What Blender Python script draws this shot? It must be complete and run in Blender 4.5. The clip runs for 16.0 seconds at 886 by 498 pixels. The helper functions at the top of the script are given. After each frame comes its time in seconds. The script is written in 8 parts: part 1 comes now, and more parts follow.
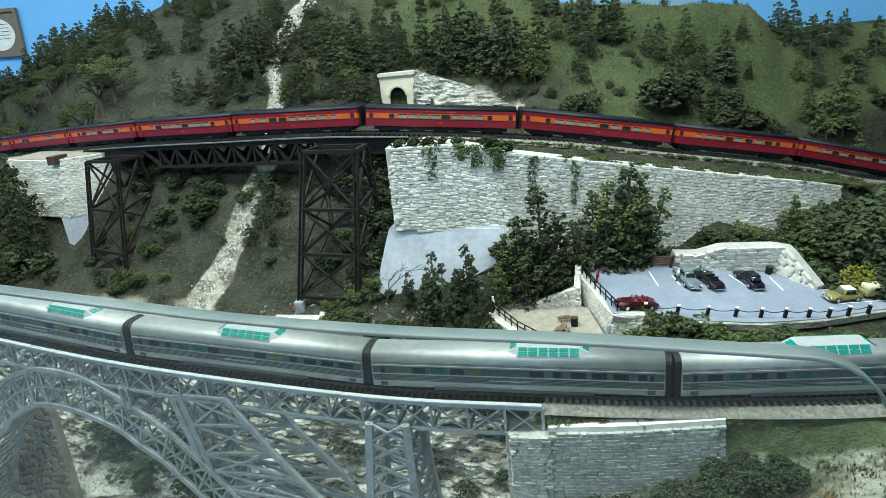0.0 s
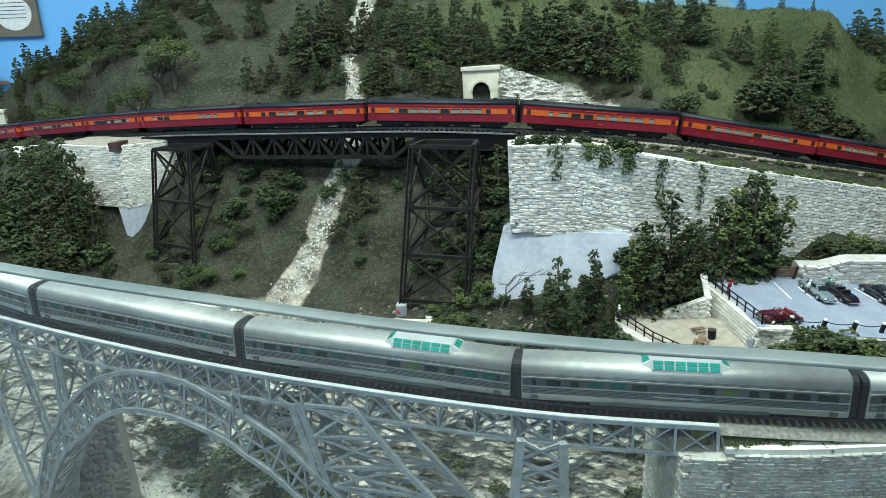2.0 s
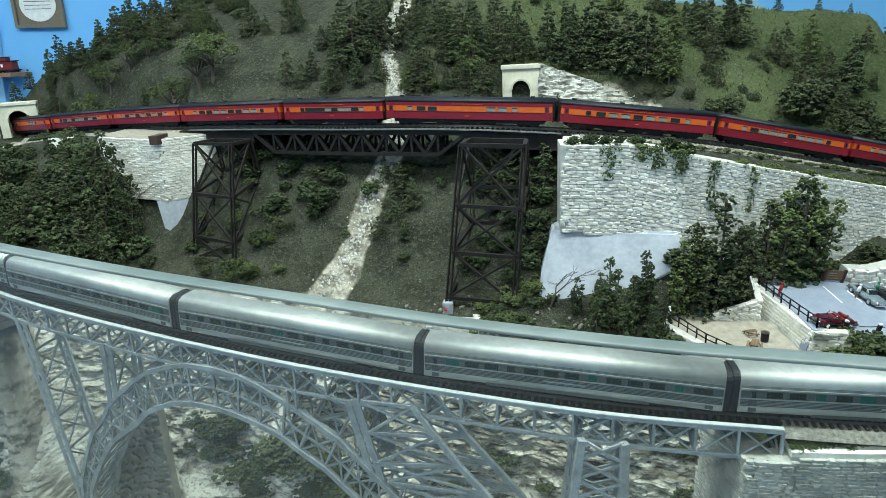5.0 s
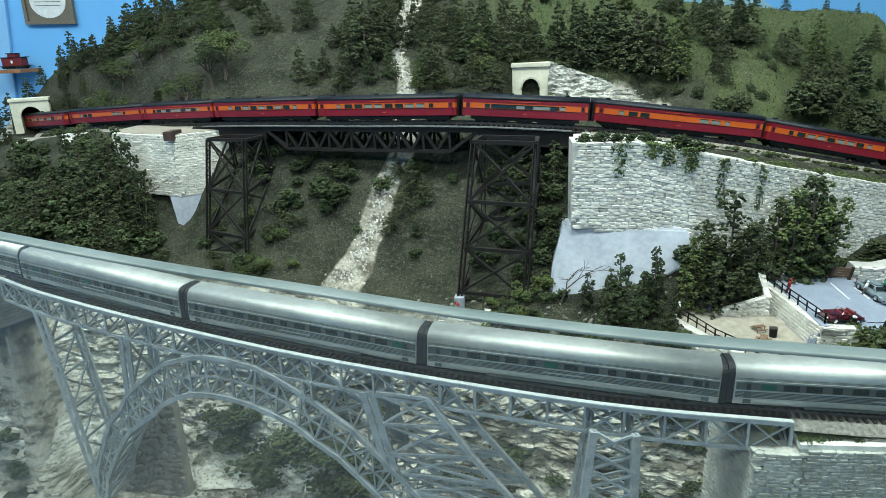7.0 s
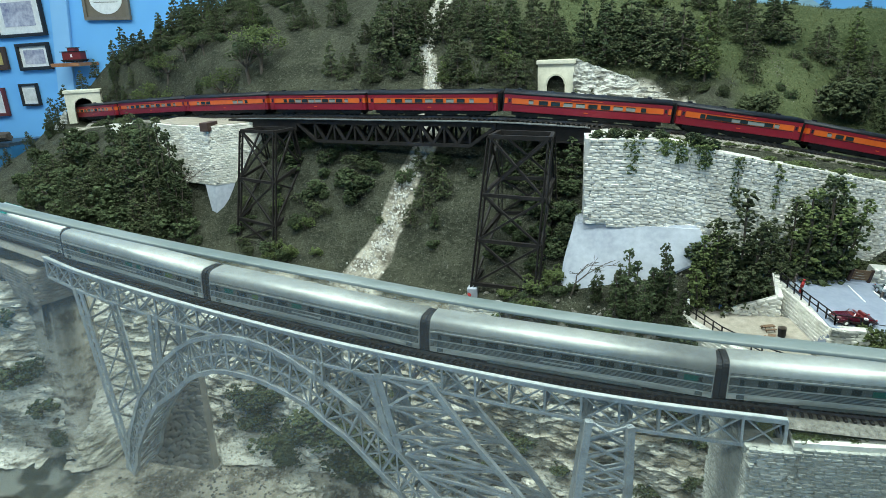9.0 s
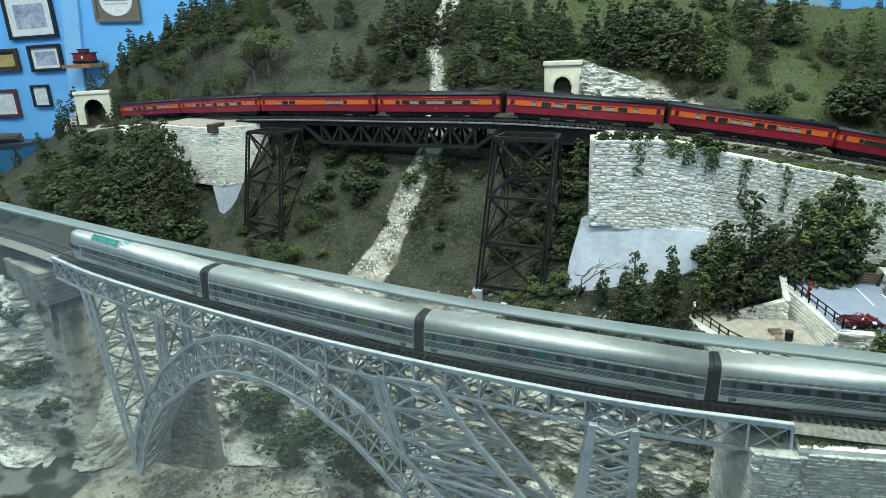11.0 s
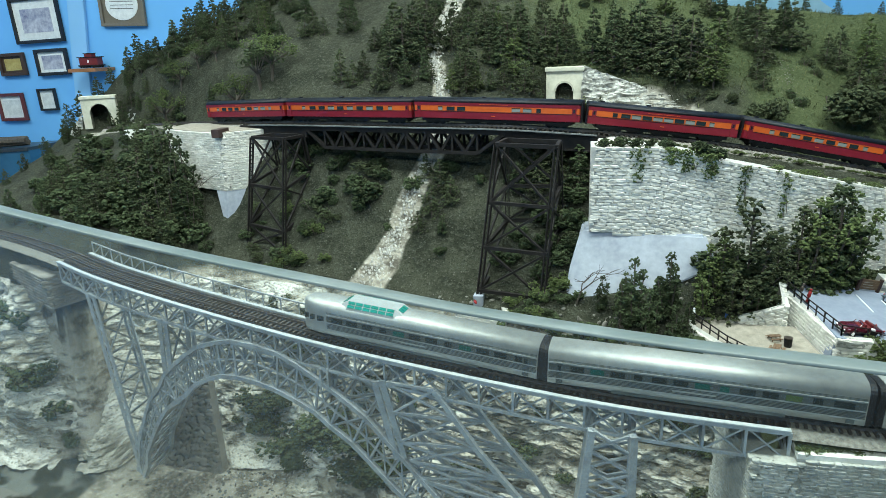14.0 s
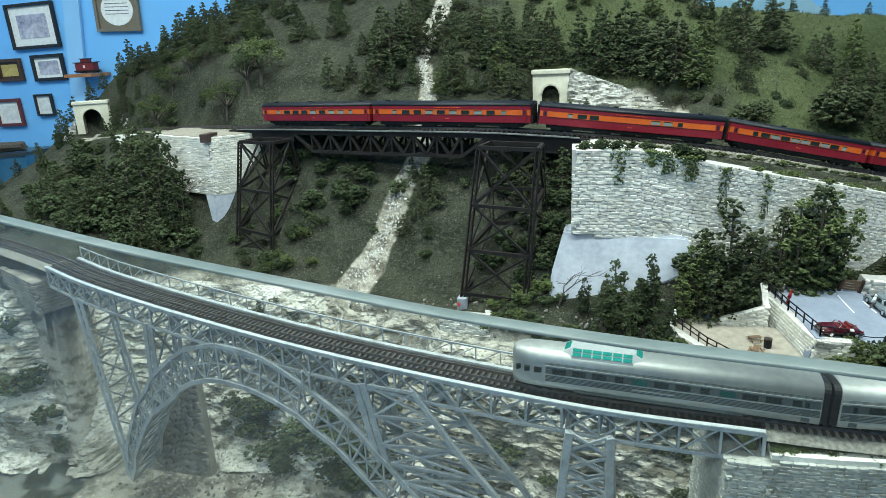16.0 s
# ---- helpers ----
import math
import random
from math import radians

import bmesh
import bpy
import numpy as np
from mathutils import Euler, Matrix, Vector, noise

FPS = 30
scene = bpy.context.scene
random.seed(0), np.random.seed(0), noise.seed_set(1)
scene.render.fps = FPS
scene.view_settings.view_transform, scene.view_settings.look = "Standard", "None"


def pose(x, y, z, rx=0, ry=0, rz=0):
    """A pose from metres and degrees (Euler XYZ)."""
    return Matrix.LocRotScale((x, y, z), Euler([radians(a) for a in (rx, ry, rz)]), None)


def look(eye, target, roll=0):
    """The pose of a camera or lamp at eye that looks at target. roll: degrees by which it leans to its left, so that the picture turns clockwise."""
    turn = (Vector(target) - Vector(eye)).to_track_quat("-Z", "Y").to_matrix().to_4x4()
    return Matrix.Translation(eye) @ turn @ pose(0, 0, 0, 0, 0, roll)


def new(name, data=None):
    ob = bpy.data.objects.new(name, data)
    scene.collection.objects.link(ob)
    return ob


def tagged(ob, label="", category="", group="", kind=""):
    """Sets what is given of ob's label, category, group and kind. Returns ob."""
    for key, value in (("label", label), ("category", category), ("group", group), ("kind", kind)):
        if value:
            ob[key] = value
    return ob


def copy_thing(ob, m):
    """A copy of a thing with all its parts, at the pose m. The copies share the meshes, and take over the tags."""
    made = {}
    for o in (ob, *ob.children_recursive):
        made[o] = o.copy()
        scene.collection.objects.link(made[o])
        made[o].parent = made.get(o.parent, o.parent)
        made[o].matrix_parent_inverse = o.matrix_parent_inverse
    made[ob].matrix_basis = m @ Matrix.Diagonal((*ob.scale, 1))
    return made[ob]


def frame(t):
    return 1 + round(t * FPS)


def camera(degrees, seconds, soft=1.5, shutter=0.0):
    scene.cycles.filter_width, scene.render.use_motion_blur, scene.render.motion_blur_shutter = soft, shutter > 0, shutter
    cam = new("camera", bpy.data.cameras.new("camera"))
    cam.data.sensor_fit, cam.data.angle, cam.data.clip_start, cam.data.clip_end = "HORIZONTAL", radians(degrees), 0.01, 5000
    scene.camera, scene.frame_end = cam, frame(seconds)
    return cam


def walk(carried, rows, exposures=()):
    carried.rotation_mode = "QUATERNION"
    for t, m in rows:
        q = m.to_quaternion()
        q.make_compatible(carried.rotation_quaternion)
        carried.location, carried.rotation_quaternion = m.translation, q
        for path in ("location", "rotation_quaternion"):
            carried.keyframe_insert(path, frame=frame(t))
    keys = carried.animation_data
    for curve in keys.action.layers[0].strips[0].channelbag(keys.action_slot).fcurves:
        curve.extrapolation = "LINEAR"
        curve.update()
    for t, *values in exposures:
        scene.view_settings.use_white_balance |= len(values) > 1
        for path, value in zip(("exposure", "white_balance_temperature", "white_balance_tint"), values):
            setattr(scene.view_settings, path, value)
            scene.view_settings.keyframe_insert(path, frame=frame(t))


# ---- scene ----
cam = camera(68.0, 16.0, 0.6)
PATH = [
    (0, (0.254, 0.18, 1.408), (-0.134, 2.053, 0.821), -5.9),
    (0.5, (0.224, 0.171, 1.407), (-0.177, 2.042, 0.823), -5.1),
    (1, (0.161, 0.18, 1.412), (-0.201, 2.057, 0.825), -4.5),
    (1.5, (0.107, 0.188, 1.416), (-0.226, 2.069, 0.822), -4.1),
    (2, (0.069, 0.196, 1.413), (-0.248, 2.079, 0.818), -3.7),
    (2.5, (0.041, 0.196, 1.416), (-0.264, 2.08, 0.819), -3.4),
    (3, (0.025, 0.189, 1.42), (-0.277, 2.073, 0.82), -3.1),
    (3.5, (0.015, 0.187, 1.419), (-0.289, 2.071, 0.819), -2.9),
    (4, (0.012, 0.187, 1.419), (-0.3, 2.069, 0.816), -2.9),
    (6.5, (0.007, 0.181, 1.419), (-0.326, 2.057, 0.811), -2.8),
    (7, (0.0, 0.172, 1.42), (-0.332, 2.048, 0.809), -2.7),
    (7.5, (-0.012, 0.166, 1.418), (-0.344, 2.041, 0.807), -2.3),
    (8, (0.011, 0.167, 1.415), (-0.388, 2.029, 0.803), -2.2),
    (8.5, (0.033, 0.16, 1.415), (-0.416, 2.011, 0.805), -2.3),
    (9, (0.046, 0.157, 1.417), (-0.422, 2.003, 0.805), -2.4),
    (11.5, (0.051, 0.16, 1.418), (-0.446, 2.0, 0.81), -2.5),
    (12, (0.052, 0.158, 1.418), (-0.448, 1.998, 0.813), -2.5),
    (12.5, (0.054, 0.157, 1.419), (-0.45, 1.996, 0.815), -2.5),
    (13, (0.051, 0.152, 1.42), (-0.45, 1.993, 0.818), -2.5),
    (13.5, (0.054, 0.153, 1.423), (-0.45, 1.992, 0.82), -2.5),
    (14, (0.056, 0.156, 1.424), (-0.451, 1.994, 0.822), -2.5),
    (14.5, (0.057, 0.155, 1.426), (-0.453, 1.993, 0.825), -2.5),
    (15, (0.057, 0.153, 1.426), (-0.452, 1.993, 0.828), -2.4),
    (15.5, (0.063, 0.154, 1.425), (-0.445, 1.994, 0.829), -2.5),
    (16, (0.082, 0.16, 1.425), (-0.433, 1.999, 0.829), -2.9),
]
walk(cam, [(t, look(eye, target, roll)) for t, eye, target, roll in PATH])

# ---- world and lights ----
world = bpy.data.worlds.new("room_air")
scene.world = world
world.use_nodes = True
world.node_tree.nodes["Background"].inputs[0].default_value = (0.72, 0.90, 0.92, 1)
world.node_tree.nodes["Background"].inputs[1].default_value = 0.25
scene.view_settings.exposure = 0.13


def ceiling_lamp(x, y, z, sx, sy, watts):
    data = bpy.data.lights.new("ceiling_lamp", "AREA")
    data.shape, data.size, data.size_y, data.energy = "RECTANGLE", sx, sy, watts
    data.color = (0.865, 1.0, 0.93)
    ob = new("ceiling_lamp", data)
    ob.location = (x, y, z)
    return ob


for lx, ly, watts in ((-0.9, 0.70, 21), (0.45, 0.70, 30), (-0.3, -0.9, 27), (-0.3, 1.75, 2.2), (-2.2, 1.2, 14)):
    ceiling_lamp(lx, ly, 2.60, 1.2, 0.3, watts)


# ---- materials ----
def nodes_of(name):
    m = bpy.data.materials.new(name)
    m.use_nodes = True
    t = m.node_tree
    return m, t, t.nodes["Principled BSDF"]


def surface(name, c1, c2, scale=60.0, rough=0.8, metal=0.0, bump=0.3, dist=0.002, per=0.12, fine=6.0, spec=0.4, placed=False):
    """Two tones mixed at two scales, with fine relief and a slight change from piece to piece."""
    m, t, b = nodes_of(name)
    n, l = t.nodes, t.links
    co = n.new("ShaderNodeTexCoord")
    a = n.new("ShaderNodeTexNoise")
    a.inputs["Scale"].default_value, a.inputs["Detail"].default_value = scale, 5
    f = n.new("ShaderNodeTexNoise")
    f.inputs["Scale"].default_value, f.inputs["Detail"].default_value = scale * fine, 4
    geo = n.new("ShaderNodeNewGeometry")
    where = geo.outputs["Position"] if placed else co.outputs["Object"]
    l.new(where, a.inputs["Vector"])
    l.new(where, f.inputs["Vector"])
    add = n.new("ShaderNodeMath")
    add.operation = "MULTIPLY_ADD"
    l.new(f.outputs["Fac"], add.inputs[0])
    add.inputs[1].default_value = 0.6
    l.new(a.outputs["Fac"], add.inputs[2])
    ramp = n.new("ShaderNodeMapRange")
    ramp.inputs[1].default_value, ramp.inputs[2].default_value = 0.55, 1.05
    l.new(add.outputs[0], ramp.inputs[0])
    mix = n.new("ShaderNodeMix")
    mix.data_type = "RGBA"
    mix.inputs[6].default_value, mix.inputs[7].default_value = (*c1, 1), (*c2, 1)
    l.new(ramp.outputs[0], mix.inputs[0])
    info = n.new("ShaderNodeObjectInfo")
    pr = n.new("ShaderNodeMapRange")
    pr.inputs[3].default_value, pr.inputs[4].default_value = 1 - per, 1 + per
    l.new(info.outputs["Random"], pr.inputs[0])
    gr = n.new("ShaderNodeMapRange")
    gr.inputs[3].default_value, gr.inputs[4].default_value = 1 - per, 1 + per
    l.new(geo.outputs["Random Per Island"], gr.inputs[0])
    both = n.new("ShaderNodeMath")
    both.operation = "MULTIPLY"
    l.new(pr.outputs[0], both.inputs[0])
    l.new(gr.outputs[0], both.inputs[1])
    hsv = n.new("ShaderNodeHueSaturation")
    l.new(both.outputs[0], hsv.inputs["Value"])
    l.new(mix.outputs[2], hsv.inputs["Color"])
    l.new(hsv.outputs[0], b.inputs["Base Color"])
    b.inputs["Roughness"].default_value, b.inputs["Metallic"].default_value = rough, metal
    b.inputs["Specular IOR Level"].default_value = spec
    if bump:
        bp = n.new("ShaderNodeBump")
        bp.inputs["Strength"].default_value, bp.inputs["Distance"].default_value = bump, dist
        l.new(add.outputs[0], bp.inputs["Height"])
        l.new(bp.outputs[0], b.inputs["Normal"])
    return m


def plain(name, c, rough=0.5, metal=0.0, per=0.05):
    return surface(name, tuple(v * 0.88 for v in c), tuple(v * 1.1 for v in c), 90, rough, metal, 0.08, 0.0006, per)


STONE = surface("white_stone", (0.53, 0.515, 0.46), (0.77, 0.755, 0.695), 38, 0.95, 0, 0.4, 0.0012, 0.06, 9, 0.12, True)
GREY_STONE = surface("dusty_stone", (0.27, 0.275, 0.25), (0.46, 0.46, 0.42), 38, 0.95, 0, 0.5, 0.0012, 0.08, 9, 0.08, True)
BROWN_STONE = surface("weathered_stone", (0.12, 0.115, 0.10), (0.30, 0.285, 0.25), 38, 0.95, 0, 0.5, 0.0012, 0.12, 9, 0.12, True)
MORTAR = surface("mortar", (0.40, 0.395, 0.365), (0.56, 0.55, 0.52), 80, 0.95, placed=True)
CONCRETE = surface("pale_concrete", (0.24, 0.265, 0.31), (0.37, 0.40, 0.45), 26, 0.85, 0, 0.25, 0.001)
PORTAL = surface("cream_concrete", (0.44, 0.43, 0.34), (0.60, 0.58, 0.48), 40, 0.85, 0, 0.2, 0.001)
BLACK_STEEL = surface("black_steel", (0.008, 0.007, 0.007), (0.022, 0.019, 0.018), 120, 0.65, 0.0, 0.2, 0.0006, 0.12, 6, 0.25)
RUST = surface("rust_brown", (0.035, 0.020, 0.017), (0.065, 0.038, 0.032), 60, 0.7)
GREY_STEEL = surface("grey_steel", (0.26, 0.285, 0.30), (0.44, 0.47, 0.48), 70, 0.45, 0.2, 0.15, 0.0005)
ASPHALT = surface("blue_grey_asphalt", (0.17, 0.20, 0.26), (0.23, 0.265, 0.33), 30, 0.85, 0, 0.2, 0.0006)
WHITE = plain("white_paint", (0.75, 0.76, 0.76), 0.6)
BALLAST = surface("ballast", (0.14, 0.13, 0.11), (0.40, 0.38, 0.33), 260, 0.95, 0, 0.9, 0.002)
TIE = surface("dark_tie", (0.03, 0.025, 0.022), (0.07, 0.06, 0.05), 90, 0.85)
RAIL = surface("rail_steel", (0.10, 0.08, 0.07), (0.20, 0.17, 0.15), 120, 0.4, 0.7)
SILVER = surface("silver_paint", (0.37, 0.38, 0.36), (0.51, 0.52, 0.495), 25, 0.60, 0.92, 0.05, 0.0003, 0.02)
SILVER_DARK = surface("silver_fluting", (0.060, 0.070, 0.066), (0.100, 0.112, 0.107), 25, 0.5, 0.25, 0.05, 0.0003, 0.02)
RED = surface("crimson_paint", (0.155, 0.007, 0.015), (0.205, 0.011, 0.021), 30, 0.38, 0, 0.05, 0.0003, 0.03)
ORANGE = surface("orange_paint", (0.50, 0.085, 0.010), (0.60, 0.115, 0.016), 30, 0.38, 0, 0.05, 0.0003, 0.03)
ROOF = surface("black_roof_paint", (0.005, 0.006, 0.009), (0.014, 0.016, 0.021), 40, 0.5, 0, 0.1, 0.0004, 0.05, 6, 0.28)
UNDER = surface("black_underframe", (0.007, 0.007, 0.007), (0.018, 0.018, 0.018), 120, 0.65, spec=0.25)
BELLOWS = surface("black_rubber", (0.006, 0.006, 0.007), (0.016, 0.016, 0.018), 120, 0.55, spec=0.25)
DARKGLASS = plain("dark_window_glass", (0.016, 0.024, 0.024), 0.12)
# pale base colour stands in for the lit interior and reflections in the glass
PAINTED_LIT_GLASS = plain("pale_window_glass", (0.22, 0.235, 0.22), 0.2)
TEAL = plain("teal_glass", (0.008, 0.22, 0.18), 0.15)
TEALGLASS = plain("dark_teal_window", (0.008, 0.085, 0.070), 0.15)
YELLOWGLASS = plain("yellow_green_window", (0.09, 0.13, 0.045), 0.25)
DOME_FRAME = plain("pale_dome_frame", (0.33, 0.355, 0.355), 0.45)
# near-black colour stands in for the unlit depth of the tunnels
HOLE = plain("tunnel_dark", (0.008, 0.008, 0.008), 0.95)
WOOD = surface("brown_wood", (0.10, 0.06, 0.035), (0.20, 0.13, 0.08), 60, 0.8)
SAND = surface("sand", (0.22, 0.20, 0.165), (0.35, 0.32, 0.265), 120, 0.95, 0, 0.4, 0.001)
# pale colour holds the metal highlight along the bridge's walkway edge
HIGHLIGHT_STEEL = surface("pale_steel_edge", (0.42, 0.45, 0.46), (0.60, 0.63, 0.63), 70, 0.4, 0.3, 0.1, 0.0004)
DECK_GREY = surface("walkway_grey", (0.11, 0.12, 0.12), (0.20, 0.215, 0.215), 120, 0.6, 0.1, 0.2, 0.0004)
RUBBLE = surface("rubble_stone", (0.09, 0.086, 0.072), (0.25, 0.24, 0.21), 60, 0.95, 0, 0.5, 0.001, 0.3)
SCREE = surface("scree_stone", (0.24, 0.235, 0.21), (0.50, 0.49, 0.45), 60, 0.95, 0, 0.5, 0.001, 0.22)
BARK = surface("bark", (0.05, 0.04, 0.032), (0.13, 0.11, 0.09), 120, 0.9)
CONIFER = surface("conifer_green", (0.025, 0.037, 0.017), (0.095, 0.110, 0.058), 50, 0.95, 0, 0.6, 0.002, 0.28, 8, 0.15)
SHRUB = surface("shrub_green", (0.022, 0.038, 0.017), (0.085, 0.106, 0.054), 50, 0.95, 0, 0.6, 0.002, 0.28, 8, 0.15)
OLIVE = surface("olive_leaf", (0.045, 0.065, 0.022), (0.12, 0.15, 0.06), 50, 0.95, 0, 0.6, 0.002, 0.2, 8, 0.15)
YELLOWLEAF = surface("yellow_leaf", (0.13, 0.14, 0.025), (0.26, 0.26, 0.06), 50, 0.95, 0, 0.6, 0.002, 0.2, 8, 0.15)
WALLBLUE = surface("sky_blue_wall", (0.15, 0.44, 0.84), (0.18, 0.50, 0.90), 1.2, 0.7, 0, 0.03, 0.0005, 0.0)


# ---- mesh helpers ----
def link(name, bm, material, parent=None, label="", smooth=False):
    me = bpy.data.meshes.new(name)
    bm.to_mesh(me)
    bm.free()
    for m in (material if isinstance(material, (list, tuple)) else [material]):
        me.materials.append(m)
    if smooth:
        me.polygons.foreach_set("use_smooth", [True] * len(me.polygons))
    ob = new(name, me)
    if parent is not None:
        ob.parent = parent
    return tagged(ob, label)


def part(name, bm, material, parent, label="", smooth=False):
    return link(name, bm, material, parent, label, smooth)


def thing(name, m, label, category, group=""):
    ob = new(name)
    ob.empty_display_size = 0.02
    ob.matrix_basis = m
    return tagged(ob, label, category, group)


def box(bm, x0, x1, y0, y1, z0, z1, m=None):
    vs = [bm.verts.new((x, y, z)) for z in (z0, z1) for x, y in ((x0, y0), (x1, y0), (x1, y1), (x0, y1))]
    for f in ((3, 2, 1, 0), (4, 5, 6, 7), (0, 1, 5, 4), (1, 2, 6, 5), (2, 3, 7, 6), (3, 0, 4, 7)):
        bm.faces.new([vs[k] for k in f])
    if m is not None:
        bmesh.ops.transform(bm, matrix=m, verts=vs)
    return vs


def boxed(*a, m=None, bevel=0.0):
    bm = bmesh.new()
    box(bm, *a, m=m)
    if bevel:
        bmesh.ops.bevel(bm, geom=bm.edges[:], offset=bevel, segments=2, affect="EDGES", profile=0.7)
    return bm


def beam(bm, p, q, w, h=None):
    """A bar of width w and height h from p to q."""
    p, q = Vector(p), Vector(q)
    d = q - p
    if d.length < 1e-6:
        return
    side = d.cross(Vector((0, 0, 1)))
    if side.length < 1e-6:
        side = Vector((1, 0, 0))
    side.normalize()
    up = side.cross(d).normalized()
    h = h or w
    a, b = side * (w / 2), up * (h / 2)
    vs = [bm.verts.new(e + u) for e in (p, q) for u in (-a - b, a - b, a + b, -a + b)]
    for f in ((3, 2, 1, 0), (4, 5, 6, 7), (0, 1, 5, 4), (1, 2, 6, 5), (2, 3, 7, 6), (3, 0, 4, 7)):
        bm.faces.new([vs[k] for k in f])


def bar(name, p, q, w, material, parent, h=None):
    bm = bmesh.new()
    beam(bm, p, q, w, h)
    return part(name, bm, material, parent)


def ribbon(bm, line, a, b, y0, y1, z0, z1, n=40):
    """One continuous flat strip that follows a line, from y0 to y1 across and z0 to z1 high."""
    prev = None
    for k in range(n + 1):
        m = line.frame_at(a + (b - a) * k / n)
        row = [bm.verts.new(m @ Vector((0, y, z))) for y, z in ((y0, z0), (y1, z0), (y1, z1), (y0, z1))]
        if prev:
            for j in range(4):
                bm.faces.new((prev[j], prev[(j + 1) % 4], row[(j + 1) % 4], row[j]))
        else:
            bm.faces.new(row)
        prev = row
    bm.faces.new(prev[::-1])
    bmesh.ops.recalc_face_normals(bm, faces=bm.faces[:])


def prism(bm, outline, x0, x1):
    """Extrudes an outline of (y, z) along x; closed ends."""
    a = [bm.verts.new((x0, y, z)) for y, z in outline]
    b = [bm.verts.new((x1, y, z)) for y, z in outline]
    n = len(outline)
    for k in range(n):
        bm.faces.new((a[k], a[(k + 1) % n], b[(k + 1) % n], b[k]))
    bm.faces.new(a[::-1])
    bm.faces.new(b)
    return a + b


def lerp_table(table, v):
    if v <= table[0][0]:
        return table[0][1]
    for (a, p), (b, q) in zip(table, table[1:]):
        if v <= b:
            return p + (q - p) * (v - a) / (b - a)
    return table[-1][1]


class Line:
    """A smooth line through points, by its length."""

    def __init__(self, pts, steps=24):
        p = [Vector(v) for v in pts]
        p = [2 * p[0] - p[1]] + p + [2 * p[-1] - p[-2]]
        self.v = []
        for k in range(1, len(p) - 2):
            for j in range(steps):
                u = j / steps
                a, b, c, d = p[k - 1], p[k], p[k + 1], p[k + 2]
                self.v.append(0.5 * (2 * b + (c - a) * u + (2 * a - 5 * b + 4 * c - d) * u * u + (3 * b - a - 3 * c + d) * u ** 3))
        self.v.append(p[-2])
        self.s = [0.0]
        for a, b in zip(self.v, self.v[1:]):
            self.s.append(self.s[-1] + (b - a).length)
        self.length = self.s[-1]

    def at(self, s):
        if s <= 0:
            return self.v[0] + (self.v[1] - self.v[0]).normalized() * s
        if s >= self.length:
            return self.v[-1] + (self.v[-1] - self.v[-2]).normalized() * (s - self.length)
        k = int(np.searchsorted(self.s, s)) - 1
        k = max(0, min(k, len(self.v) - 2))
        return self.v[k].lerp(self.v[k + 1], (s - self.s[k]) / (self.s[k + 1] - self.s[k]))

    def near(self, x):
        """Length at which the line passes x."""
        k = min(range(len(self.v)), key=lambda j: (abs(self.v[j].x - x) > 0.02, -j, 0))
        return self.s[k]

    def frame_at(self, s):
        d = self.at(s + 0.004) - self.at(s - 0.004)
        yaw = math.degrees(math.atan2(d.y, d.x))
        pitch = math.degrees(math.atan2(d.z, math.hypot(d.x, d.y)))
        return pose(*self.at(s), 0, 0, yaw) @ pose(0, 0, 0, 0, -pitch, 0)


# rail heads of the two lines
RED_LINE = Line([(2.4, 2.12, 1.20), (1.2, 2.14, 1.20), (0.2, 2.14, 1.20), (-0.5, 2.10, 1.20), (-1.0, 1.98, 1.21), (-1.25, 1.80, 1.23), (-1.27, 1.64, 1.25), (-1.155, 1.52, 1.260), (-0.894, 1.417, 1.279),
                 (-0.554, 1.265, 1.297), (-0.314, 1.190, 1.301), (-0.064, 1.142, 1.299), (0.204, 1.175, 1.268), (0.414, 1.239, 1.222), (0.617, 1.334, 1.171), (0.788, 1.41, 1.119),
                 (1.10, 1.56, 1.07), (1.6, 1.66, 1.06), (2.3, 1.70, 1.06), (3.3, 1.70, 1.06)])
SILVER_LINE = Line([(-2.6, 1.55, 1.13), (-1.9, 1.30, 1.135), (-1.3, 1.12, 1.138), (-1.0, 1.035, 1.136), (-0.80, 0.965, 1.132), (-0.65, 0.905, 1.125), (-0.45, 0.85, 1.112), (-0.23, 0.808, 1.095),
                    (0.034, 0.778, 1.077), (0.208, 0.767, 1.073), (0.333, 0.766, 1.070), (0.53, 0.785, 1.062), (0.75, 0.84, 1.055), (1.2, 1.0, 1.04), (1.9, 1.2, 1.03), (3.4, 1.3, 1.03)])
DECK_A, DECK_B = -0.775, 0.205
RED_S, SILVER_S = 2.293, 2.754  # lengths run from a mark on each line


